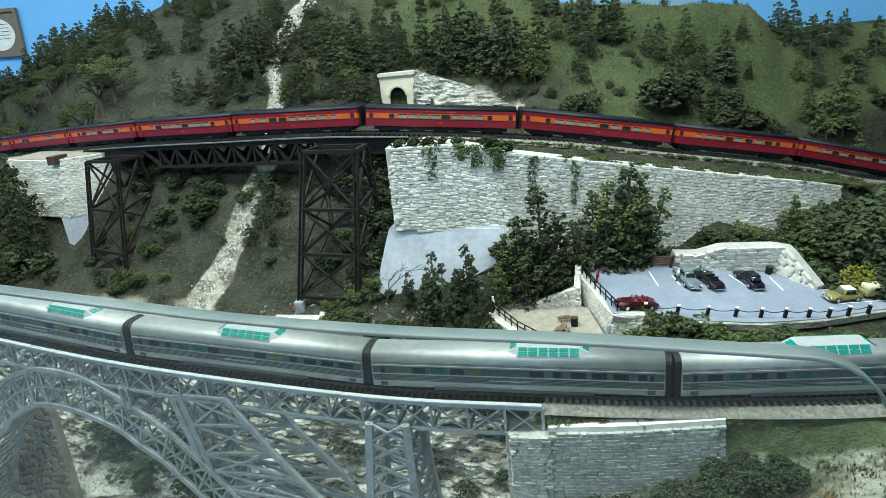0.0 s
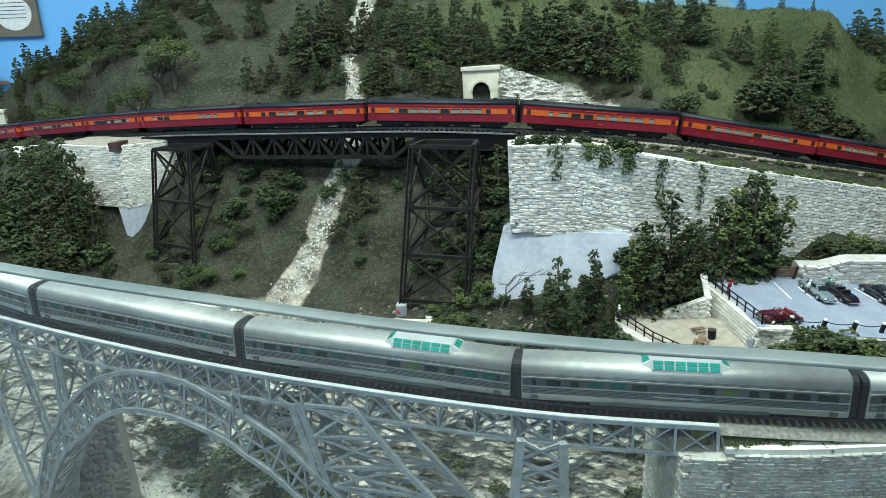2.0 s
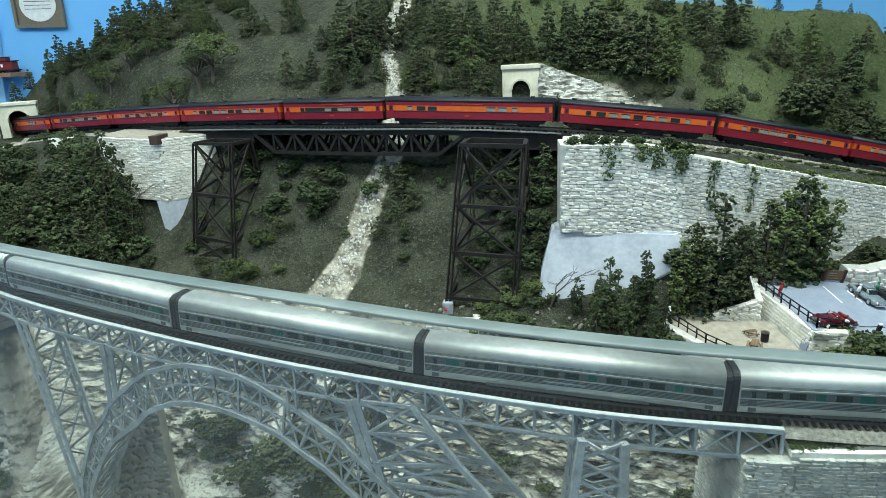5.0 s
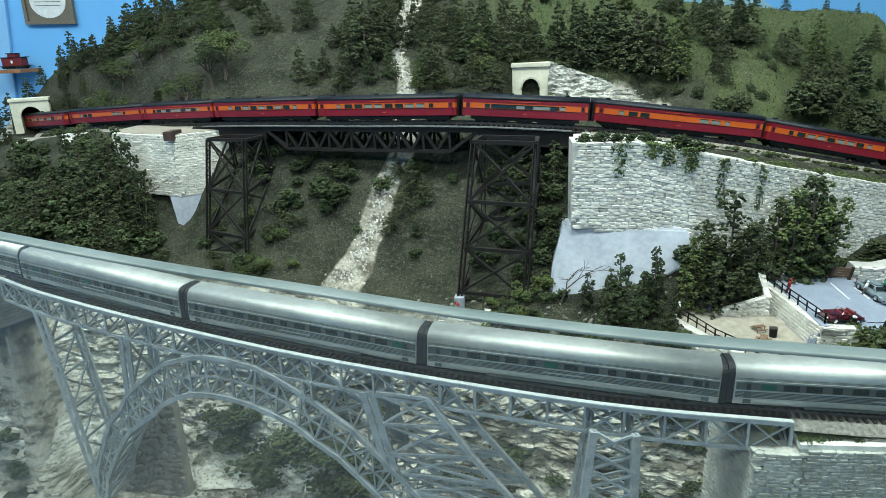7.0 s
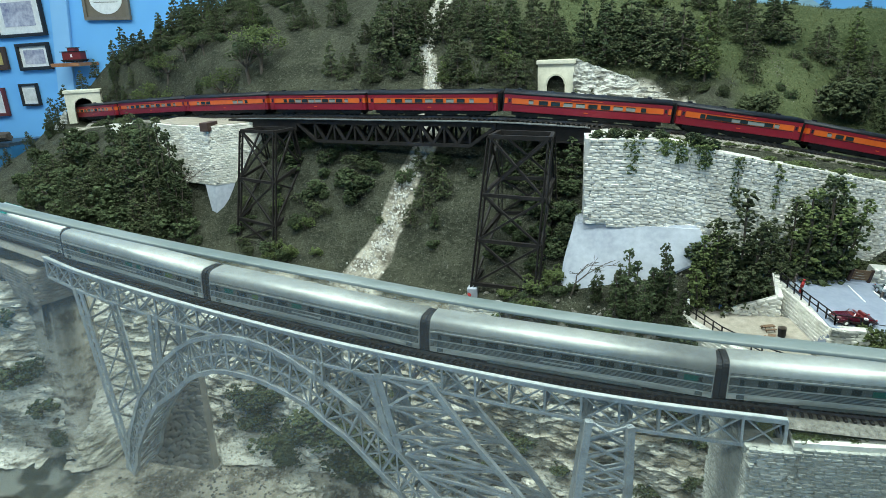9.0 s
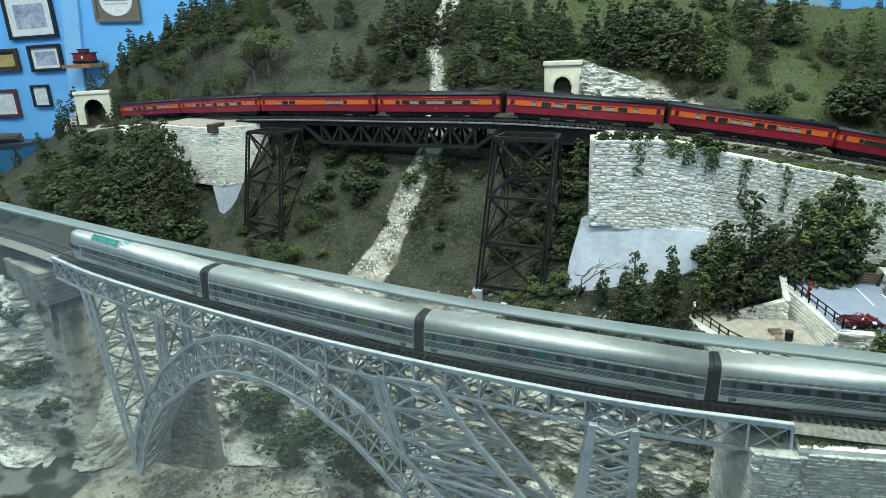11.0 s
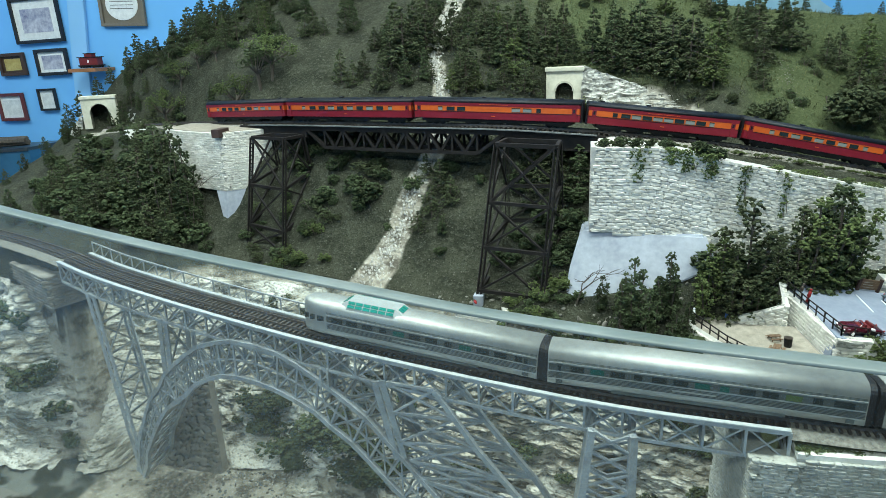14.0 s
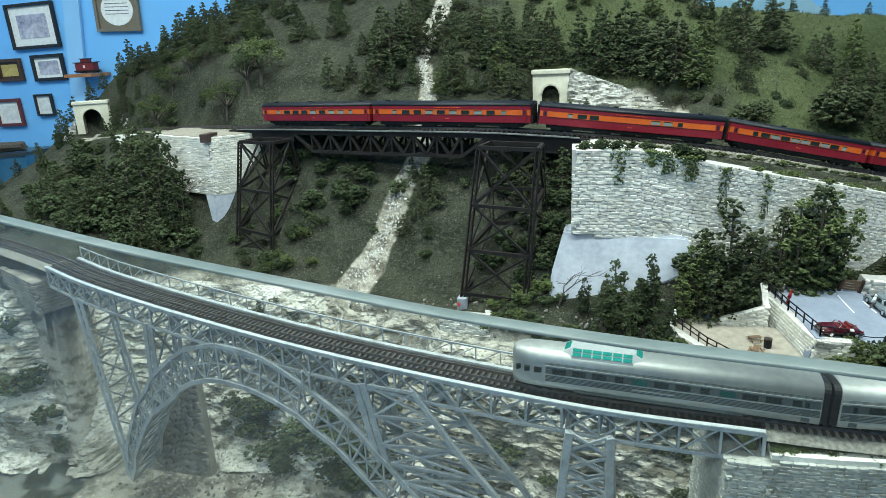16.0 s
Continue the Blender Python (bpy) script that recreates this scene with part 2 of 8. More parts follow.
# ---- ground ----
SECTIONS = [
    (-3.0, [(0.3, 0.80), (0.9, 0.80), (1.1, 0.95), (1.3, 1.10), (1.6, 1.11), (1.75, 0.95), (2.3, 0.85)]),
    (-1.75, [(0.3, 0.80), (0.9, 0.80), (1.02, 0.95), (1.10, 1.10), (1.30, 1.11), (1.40, 1.00), (2.3, 0.85)]),
    (-1.52, [(0.3, 0.80), (0.85, 0.80), (0.98, 0.95), (1.06, 1.11), (1.25, 1.115), (1.45, 1.08), (1.7, 1.03), (2.3, 0.95)]),
    (-1.34, [(0.3, 0.80), (0.84, 0.80), (0.96, 0.93), (1.03, 1.105), (1.2, 1.115), (1.35, 1.145), (1.5, 1.20), (1.65, 1.27), (1.85, 1.33), (2.3, 1.30)]),
    (-1.18, [(0.3, 0.74), (0.90, 0.745), (0.96, 0.78), (1.0, 0.92), (1.03, 1.06), (1.05, 1.10), (1.18, 1.115), (1.3, 1.16), (1.45, 1.24), (1.52, 1.27), (1.56, 1.335), (1.66, 1.405), (1.85, 1.44), (2.3, 1.42)]),
    (-1.02, [(0.3, 0.74), (0.90, 0.745), (0.95, 0.78), (0.975, 0.92), (0.99, 1.04), (1.0, 1.10), (1.12, 1.12), (1.25, 1.165), (1.40, 1.255), (1.48, 1.32), (1.6, 1.425), (1.75, 1.48), (2.3, 1.48)]),
    (-0.90, [(0.3, 0.74), (0.89, 0.745), (0.925, 0.78), (0.945, 0.92), (0.96, 1.04), (0.975, 1.10), (1.08, 1.12), (1.2, 1.16), (1.33, 1.265), (1.42, 1.33), (1.52, 1.42), (1.7, 1.51), (1.9, 1.55), (2.3, 1.55)]),
    (-0.74, [(0.3, 0.74), (0.98, 0.745), (1.015, 0.80), (1.04, 0.95), (1.06, 1.06), (1.10, 1.09), (1.2, 1.14), (1.30, 1.265), (1.38, 1.35), (1.5, 1.44), (1.7, 1.55), (2.3, 1.59)]),
    (-0.62, [(0.3, 0.74), (1.02, 0.75), (1.05, 0.82), (1.07, 0.96), (1.085, 1.045), (1.14, 1.080), (1.2, 1.14), (1.28, 1.265), (1.35, 1.375), (1.5, 1.47), (1.7, 1.58), (2.3, 1.62)]),
    (-0.45, [(0.3, 0.74), (0.985, 0.75), (1.02, 0.82), (1.045, 0.96), (1.06, 1.050), (1.10, 1.076), (1.13, 1.112), (1.2, 1.20), (1.30, 1.35), (1.40, 1.42), (1.5, 1.49), (1.7, 1.59), (2.3, 1.62)]),
    (-0.30, [(0.3, 0.74), (0.935, 0.76), (0.955, 0.86), (0.975, 0.98), (0.99, 1.055), (1.06, 1.085), (1.12, 1.14), (1.147, 1.19), (1.2, 1.25), (1.33, 1.385), (1.5, 1.50), (1.7, 1.60), (2.3, 1.62)]),
    (-0.15, [(0.3, 0.76), (0.905, 0.80), (0.92, 0.90), (0.932, 0.97), (0.95, 1.05), (1.0, 1.08), (1.06, 1.12), (1.12, 1.19), (1.2, 1.27), (1.33, 1.36), (1.5, 1.47), (1.7, 1.58), (2.3, 1.60)]),
    (0.0, [(0.3, 0.78), (0.88, 0.81), (0.895, 0.88), (0.905, 0.95), (0.925, 1.05), (0.965, 1.095), (1.0, 1.12), (1.1, 1.2), (1.18, 1.28), (1.34, 1.335), (1.45, 1.43), (1.65, 1.55), (2.3, 1.58)]),
    (0.17, [(0.3, 0.80), (0.855, 0.83), (0.875, 0.90), (0.89, 0.98), (0.905, 1.04), (0.95, 1.10), (1.0, 1.14), (1.15, 1.25), (1.34, 1.335), (1.5, 1.42), (1.65, 1.50), (2.3, 1.52)]),
    (0.215, [(0.3, 0.80), (0.72, 0.86), (0.80, 0.88), (0.86, 0.95), (0.90, 1.03), (0.95, 1.08), (1.0, 1.13), (1.12, 1.23), (1.34, 1.33), (1.5, 1.41), (1.65, 1.49), (2.3, 1.50)]),
    (0.232, [(0.3, 0.88), (0.60, 0.905), (0.70, 0.945), (0.734, 0.962), (0.746, 1.045), (0.86, 1.045), (0.93, 1.05), (1.05, 1.10), (1.1, 1.20), (1.2, 1.26), (1.34, 1.32), (1.5, 1.40), (1.65, 1.47), (2.3, 1.47)]),
    (0.37, [(0.3, 0.90), (0.60, 0.94), (0.70, 0.975), (0.736, 0.995), (0.750, 1.048), (0.86, 1.045), (0.93, 1.06), (1.05, 1.09), (1.14, 1.16), (1.2, 1.21), (1.34, 1.27), (1.5, 1.37), (1.65, 1.45), (2.3, 1.45)]),
    (0.55, [(0.3, 0.93), (0.60, 0.985), (0.70, 1.022), (0.74, 1.038), (0.84, 1.04), (0.90, 1.078), (1.10, 1.075), (1.19, 1.088), (1.26, 1.13), (1.36, 1.17), (1.46, 1.25), (1.52, 1.305), (1.58, 1.41), (1.63, 1.435), (2.3, 1.42)]),
    (0.615, [(0.3, 0.93), (0.60, 0.985), (0.72, 1.03), (0.75, 1.037), (0.85, 1.04), (0.91, 1.077), (1.10, 1.076), (1.20, 1.089), (1.29, 1.125), (1.39, 1.16), (1.48, 1.25), (1.53, 1.305), (1.585, 1.395), (1.64, 1.425), (2.3, 1.41)]),
    (0.665, [(0.3, 0.93), (0.60, 0.985), (0.74, 1.033), (0.86, 1.04), (0.92, 1.077), (1.10, 1.077), (1.21, 1.09), (1.31, 1.122), (1.41, 1.155), (1.50, 1.24), (1.60, 1.34), (1.68, 1.385), (2.3, 1.385)]),
    (0.75, [(0.3, 0.93), (0.60, 0.985), (0.75, 1.035), (0.86, 1.04), (0.92, 1.077), (1.10, 1.077), (1.22, 1.09), (1.32, 1.12), (1.42, 1.15), (1.52, 1.24), (1.66, 1.34), (1.75, 1.37), (2.3, 1.36)]),
    (0.95, [(0.3, 0.93), (0.60, 0.985), (0.76, 1.03), (0.90, 1.04), (0.97, 1.075), (1.10, 1.08), (1.25, 1.09), (1.45, 1.10), (1.6, 1.22), (1.75, 1.36), (2.3, 1.36)]),
    (3.6, [(0.3, 0.85), (0.9, 1.0), (1.2, 1.03), (1.5, 1.04), (1.8, 1.08), (2.0, 1.30), (2.3, 1.36)]),
]
WALL_FRONT = [(0.0, 1.0), (0.17, 1.012), (0.37, 1.105), (0.60, 1.222), (0.80, 1.33), (1.2, 1.50), (3.0, 1.62)]
RED_PTS = [(p.x, p.y, p.z) for p in RED_LINE.v if p.y < 1.53 or (p.x > 0.6 and p.y < 1.8)]
SILVER_PTS = [(p.x, p.y, p.z) for p in SILVER_LINE.v]


def nearest(pts, x, y):
    best = min(pts, key=lambda p: (p[0] - x) ** 2 + (p[1] - y) ** 2)
    return math.hypot(best[0] - x, best[1] - y), best[2]


def ease(a, b, v):
    u = max(0.0, min(1.0, (v - a) / (b - a)))
    return u * u * (3 - 2 * u)


def base_height(x, y):
    if x <= SECTIONS[0][0]:
        return lerp_table(SECTIONS[0][1], y)
    for (a, p), (b, q) in zip(SECTIONS, SECTIONS[1:]):
        if x <= b:
            u = (x - a) / (b - a)
            return lerp_table(p, y) * (1 - u) + lerp_table(q, y) * u
    return lerp_table(SECTIONS[-1][1], y)


def height(x, y):
    z = base_height(x, y)
    if 0.20 < x < 1.1 and 0.86 < y < 1.16:  # graded ground under the car park
        flat = 1.076 - 0.18 * (x - 0.38) + 0.10 * (y - 1.0)
        z = z + (flat - z) * ease(0.0, 0.014, x - 0.266 - 0.42 * (1.01 - y)) * ease(0.87, 0.90, y) * (1 - ease(1.09, 1.15, y)) * (1 - ease(0.95, 1.1, x))
    if 0.14 < x < 0.31 and 0.84 < y < 0.985 and x < 0.268 + 0.42 * (1.01 - y):  # hollow for the picnic terrace
        z += (min(z, 1.045) - z) * ease(0.140, 0.156, x) * (1 - ease(0.966, 0.985, y))
    if -0.10 < x < 0.22 and 1.2 < y < 1.37:  # cutting before the upper tunnel and its rock face
        cut = ease(-0.095, -0.078, x) * (1 - ease(0.16, 0.215, x)) * (1 - ease(1.338, 1.352, y) if x > 0 else 1 - ease(1.352, 1.366, y))
        z += (min(z, 1.294) - z) * cut
    if x < -0.66 or x > 0.02:
        d, tz = nearest(RED_PTS, x, y)
        front = lerp_table(WALL_FRONT, x)
        if d < 0.16 and not (x > 0.02 and y < front + 0.004):
            z = z + (tz - 0.012 - z) * (1 - ease(0.035, 0.09, d))
    if x < -0.79 or x > 0.215:
        d, tz = nearest(SILVER_PTS, x, y)
        if d < 0.12:
            near_side = (x > 0.2 and y < 0.775) or (x < -0.79 and y < 0.962 - 0.33 * (x + 0.79))
            z = z + (tz - 0.012 - z) * (1 - (ease(0.014, 0.026, d) if x < -0.79 and near_side else ease(0.022, 0.032, d) if near_side else ease(0.03, 0.07, d)))
    return z


def rough_height(x, y):
    """Ground with its rock ledges and lumps."""
    z = height(x, y)
    d = min(nearest(RED_PTS, x, y)[0] if (x < -0.66 or x > 0.02) else 1, nearest(SILVER_PTS, x, y)[0] if (x < -0.79 or x > 0.215) else 1)
    calm = ease(0.03, 0.08, d)
    if 0.22 < x < 0.95 and 0.88 < y < 1.10:
        calm *= 0.1
    v = Vector((x, y, z))
    rocky = 1 - ease(1.02, 1.09, z)
    if -0.01 < x < 0.215 and 1.262 < y < 1.40 and z < 1.355 - 0.32 * x:
        rocky = 0.45
    if z < 0.765:
        calm *= 0.25
    if -1.2 < x < 0.19 and z < 1.055:
        rocky *= 0.15
    lump = noise.fractal(v * 14, 1.0, 2.0, 4)
    ledge = noise.fractal(Vector((x * 13, y * 13, z * 34)), 1.0, 2.0, 4)
    crag = 1 - 2 * abs(noise.noise(Vector((x * 24 + 3, y * 24, z * 40))))
    return z + calm * (0.006 * lump + rocky * (0.020 * ledge + 0.007 * crag))


def axis(stops):
    out = []
    for a, b, step in stops:
        n = max(1, round((b - a) / step))
        out += [a + (b - a) * k / n for k in range(n)]
    return out + [stops[-1][1]]


def ground_material():
    m, t, b = nodes_of("hillside")
    n, l = t.nodes, t.links
    at = n.new("ShaderNodeAttribute")
    at.attribute_name = "cover"
    sep = n.new("ShaderNodeSeparateColor")
    l.new(at.outputs["Color"], sep.inputs[0])
    co = n.new("ShaderNodeTexCoord")

    def tex(scale, detail=5):
        x = n.new("ShaderNodeTexNoise")
        x.inputs["Scale"].default_value, x.inputs["Detail"].default_value = scale, detail
        l.new(co.outputs["Object"], x.inputs["Vector"])
        return x.outputs["Fac"]

    def blend(f, a, c, lo=0.35, hi=0.65):
        r = n.new("ShaderNodeMapRange")
        r.inputs[1].default_value, r.inputs[2].default_value = lo, hi
        l.new(f, r.inputs[0])
        x = n.new("ShaderNodeMix")
        x.data_type = "RGBA"
        l.new(r.outputs[0], x.inputs[0])
        for s, v in ((6, a), (7, c)):
            if isinstance(v, tuple):
                x.inputs[s].default_value = (*v, 1)
            else:
                l.new(v, x.inputs[s])
        return x.outputs[2]

    def masked(mask, grain):
        a = n.new("ShaderNodeMath")
        a.operation = "MULTIPLY_ADD"
        l.new(grain, a.inputs[0])
        a.inputs[1].default_value = 0.5
        l.new(mask, a.inputs[2])
        return a.outputs[0]

    big, mid, fine, tiny = tex(5), tex(28), tex(160), tex(520, 3)
    soil = blend(fine, blend(mid, (0.024, 0.027, 0.018), (0.050, 0.054, 0.037)), (0.085, 0.088, 0.066), 0.5, 0.8)
    soil = blend(tiny, soil, (0.135, 0.135, 0.112), 0.62, 0.72)
    soil = blend(tiny, (0.012, 0.014, 0.009), soil, 0.32, 0.45)
    grass = blend(fine, blend(big, (0.044, 0.060, 0.026), (0.086, 0.104, 0.048)), (0.130, 0.146, 0.076), 0.5, 0.85)
    grass = blend(tiny, (0.030, 0.040, 0.016), grass, 0.32, 0.46)
    mp = n.new("ShaderNodeMapping")
    mp.inputs["Scale"].default_value = (16, 16, 42)
    l.new(co.outputs["Object"], mp.inputs["Vector"])
    lay = n.new("ShaderNodeTexNoise")
    lay.inputs["Scale"].default_value, lay.inputs["Detail"].default_value = 1.6, 6
    l.new(mp.outputs[0], lay.inputs["Vector"])
    rock = blend(fine, blend(lay.outputs["Fac"], (0.12, 0.11, 0.088), blend(big, (0.30, 0.28, 0.225), (0.50, 0.475, 0.41)), 0.40, 0.56), (0.58, 0.56, 0.49), 0.52, 0.85)
    # reflections on the river water are painted as pale and dark blotches
    river = blend(tex(16), (0.17, 0.18, 0.165), (0.035, 0.04, 0.032), 0.46, 0.54)
    c = blend(masked(sep.outputs[1], mid), soil, grass, 0.55, 0.95)
    c = blend(masked(sep.outputs[0], mid), c, rock, 0.55, 0.9)
    c = blend(sep.outputs[2], c, river, 0.4, 0.6)
    l.new(c, b.inputs["Base Color"])
    b.inputs["Roughness"].default_value = 0.95
    b.inputs["Specular IOR Level"].default_value = 0.15
    bp = n.new("ShaderNodeBump")
    bp.inputs["Strength"].default_value, bp.inputs["Distance"].default_value = 0.9, 0.004
    s = n.new("ShaderNodeMath")
    s.operation = "MULTIPLY_ADD"
    l.new(tiny, s.inputs[0])
    s.inputs[1].default_value = 0.5
    l.new(fine, s.inputs[2])
    l.new(s.outputs[0], bp.inputs["Height"])
    l.new(bp.outputs[0], b.inputs["Normal"])
    return m


def scree_line(y):
    """x of the middle of the stone chute, and its half width."""
    x = lerp_table([(0.94, -0.40), (1.00, -0.345), (1.10, -0.285), (1.20, -0.235), (1.30, -0.250), (1.37, -0.285), (1.50, -0.27), (1.7, -0.24)], y)
    w = lerp_table([(0.94, 0.17), (0.975, 0.10), (1.02, 0.045), (1.10, 0.024), (1.25, 0.014), (1.6, 0.015)], y)
    return x, w


def make_ground():
    xs = axis([(-3.0, -1.5, 0.06), (-1.5, 0.95, 0.0115), (0.95, 3.6, 0.07)])
    ys = axis([(0.60, 0.62, 0.02), (0.62, 1.45, 0.0105), (1.45, 1.75, 0.018), (1.75, 2.28, 0.05)])
    verts, cover = [], []
    for y in ys:
        for x in xs:
            z = rough_height(x, y)
            verts.append((x, y, z))
            rocky = 1 - ease(1.035, 1.085, z)
            if x > -0.74 and z < 0.80:
                rocky *= 0.9
            if x > 0.2:
                rocky *= 0.25 * (1 - ease(0.20, 0.26, x))
                if y < 0.74:
                    rocky = 0.46
            if x < -0.75:
                rocky = max(0, rocky - ease(1.0, 1.12, z) * 0.6)
            mx, mw = scree_line(y)
            if 0.94 < y < 1.7:
                rocky = max(rocky, 1 - ease(mw * 0.7, mw * 1.5, abs(x - mx)))
            if -0.01 < x < 0.215 and 1.262 < y < 1.40:
                cut = 1 - ease(0.0, 0.012, z - (1.352 - 0.32 * x))
                rocky = max(rocky, cut * ease(-0.005, 0.01, x))
            if -1.16 < x < -1.04 and 1.42 < y < 1.52:
                rocky = max(rocky, 0.9)
            grass = max(ease(1.28, 1.40, z) * ease(-0.4, 0.3, x), ease(1.17, 1.27, z) * ease(0.18, 0.34, x) * ease(1.2, 1.3, y)) + 0.15 * ease(1.30, 1.42, z) + 0.62 * (1 if x > 0.2 and y < 0.95 else 0)
            river = (1 - ease(0.758, 0.775, z)) * (1 - ease(-0.80, -0.74, x))
            cover.append((rocky, min(1, grass), river, 1))
    nx = len(xs)
    faces = [(j * nx + k, j * nx + k + 1, (j + 1) * nx + k + 1, (j + 1) * nx + k) for j in range(len(ys) - 1) for k in range(nx - 1)]
    me = bpy.data.meshes.new("ground")
    me.from_pydata(verts, [], faces)
    at = me.color_attributes.new("cover", "FLOAT_COLOR", "POINT")
    at.data.foreach_set("color", np.array(cover, dtype=np.float32).ravel())
    me.materials.append(ground_material())
    me.polygons.foreach_set("use_smooth", [True] * len(me.polygons))
    return tagged(new("ground", me), "model mountainside with dark soil, grass and pale canyon rock", "ground", kind="structure")


ground = make_ground()


def cliff_y(x, z):
    """Where the bare canyon wall stands at that height."""
    a, b = 0.70, 1.16
    for _ in range(15):
        m = (a + b) / 2
        if base_height(x, m) < z:
            a = m
        else:
            b = m
    return (a + b) / 2


def canyon_wall(name, label, x0, x1, z0, top, seed, material):
    """A cliff of uneven ledges: beds of differing overhang with broken edges."""
    nx, nz = int((x1 - x0) / 0.0042), 84
    verts = []
    for k in range(nz + 1):
        for i in range(nx + 1):
            x = x0 + (x1 - x0) * i / nx
            z = z0 + (top(x) - z0) * k / nz
            tilt = z + 0.016 * noise.noise(Vector((x * 7, z * 3, seed))) + 0.005 * noise.noise(Vector((x * 30, z * 9, seed)))
            bed = (tilt + 0.005 * noise.noise(Vector((seed, z * 60, x * 4)))) / 0.0085
            n = math.floor(bed)
            f = bed - n
            over = noise.noise(Vector((x * 16, n * 7.3, seed))) * 0.005 + noise.noise(Vector((x * 70, n * 3.1, seed + 4))) * 0.006
            lip = 0.0028 * ease(0.0, 0.25, f) * (1 - ease(0.75, 1.0, f))
            big = 0.024 * noise.fractal(Vector((x * 8, z * 6, seed + 9)), 1, 2, 3)
            grain = 0.0045 * noise.fractal(Vector((x * 60, z * 75, seed)), 1, 2, 4)
            fade = 1 - ease(0.90, 1.0, k / nz)
            verts.append((x, cliff_y(x, z) - 0.009 - (over + lip + big) * fade - grain, z))
    w = nx + 1
    faces = [(k * w + i, k * w + i + 1, (k + 1) * w + i + 1, (k + 1) * w + i) for k in range(nz) for i in range(nx)]
    me = bpy.data.meshes.new(name)
    me.from_pydata(verts, [], faces)
    me.materials.append(material)
    return tagged(new(name, me), label, "cliff", kind="structure")


def cliff_material(name, dark, mid, light):
    """Layered rock: pale beds, dark cracks and stains."""
    m, t, b = nodes_of(name)
    n, l = t.nodes, t.links
    geo = n.new("ShaderNodeNewGeometry")

    def tex(scale, detail, stretch):
        mp = n.new("ShaderNodeMapping")
        mp.inputs["Scale"].default_value = stretch
        l.new(geo.outputs["Position"], mp.inputs["Vector"])
        x = n.new("ShaderNodeTexNoise")
        x.inputs["Scale"].default_value, x.inputs["Detail"].default_value = scale, detail
        l.new(mp.outputs[0], x.inputs["Vector"])
        return x.outputs["Fac"]

    def blend(f, a, c, lo, hi):
        r = n.new("ShaderNodeMapRange")
        r.inputs[1].default_value, r.inputs[2].default_value = lo, hi
        l.new(f, r.inputs[0])
        x = n.new("ShaderNodeMix")
        x.data_type = "RGBA"
        l.new(r.outputs[0], x.inputs[0])
        for k, v in ((6, a), (7, c)):
            if isinstance(v, tuple):
                x.inputs[k].default_value = (*v, 1)
            else:
                l.new(v, x.inputs[k])
        return x.outputs[2]

    patch, beds, fine = tex(9, 4, (1, 1, 1)), tex(20, 6, (1, 1, 4.5)), tex(190, 5, (1, 1, 1.8))
    c = blend(patch, mid, light, 0.42, 0.62)
    c = blend(beds, dark, c, 0.36, 0.50)
    c = blend(fine, dark, c, 0.30, 0.48)
    l.new(c, b.inputs["Base Color"])
    b.inputs["Roughness"].default_value, b.inputs["Specular IOR Level"].default_value = 0.95, 0.15
    bp = n.new("ShaderNodeBump")
    bp.inputs["Strength"].default_value, bp.inputs["Distance"].default_value = 0.9, 0.003
    l.new(fine, bp.inputs["Height"])
    l.new(bp.outputs[0], b.inputs["Normal"])
    return m


CANYON = cliff_material("canyon_cliff", (0.13, 0.12, 0.095), (0.42, 0.385, 0.315), (0.66, 0.635, 0.56))
CANYON_PALE = cliff_material("pale_canyon_cliff", (0.19, 0.18, 0.145), (0.46, 0.44, 0.37), (0.68, 0.665, 0.60))
canyon_wall("cliff_east", "brown layered canyon cliff below the bridge deck", -0.36, 0.185, 0.79, lambda x: lerp_table([(-0.36, 1.06), (0.0, 1.05), (0.185, 1.035)], x), 3.0, CANYON)
canyon_wall("cliff_west", "pale broken canyon cliff behind the steel arch", -1.20, -0.355, 0.755, lambda x: lerp_table([(-1.2, 1.08), (-0.9, 1.07), (-0.70, 1.05), (-0.355, 1.06)], x), 11.0, CANYON_PALE)


# ---- room ----
def room():
    def wall(name, label, *b):
        ob = link(name, boxed(*b), WALLBLUE)
        return tagged(ob, label, "wall", kind="structure")

    wall("wall_north", "light blue painted room wall behind the layout", -3.5, 4.1, 2.32, 2.42, 0, 2.7)
    wall("wall_south", "light blue painted room wall", -3.5, 4.1, -2.1, -2.0, 0, 2.7)
    wall("wall_west", "light blue painted room wall", -3.6, -3.5, -2.1, 2.42, 0, 2.7)
    wall("wall_east", "light blue painted room wall", 4.1, 4.2, -2.1, 2.42, 0, 2.7)
    tagged(link("floor", boxed(-3.6, 4.2, -2.1, 2.42, -0.1, 0), surface("floor_tile", (0.16, 0.15, 0.14), (0.26, 0.25, 0.24), 4)), "grey floor", "floor", kind="structure")
    tagged(link("ceiling", boxed(-3.6, 4.2, -2.1, 2.42, 2.7, 2.8), plain("ceiling_white", (0.7, 0.7, 0.7), 0.9)), "white ceiling", "ceiling", kind="structure")


room()


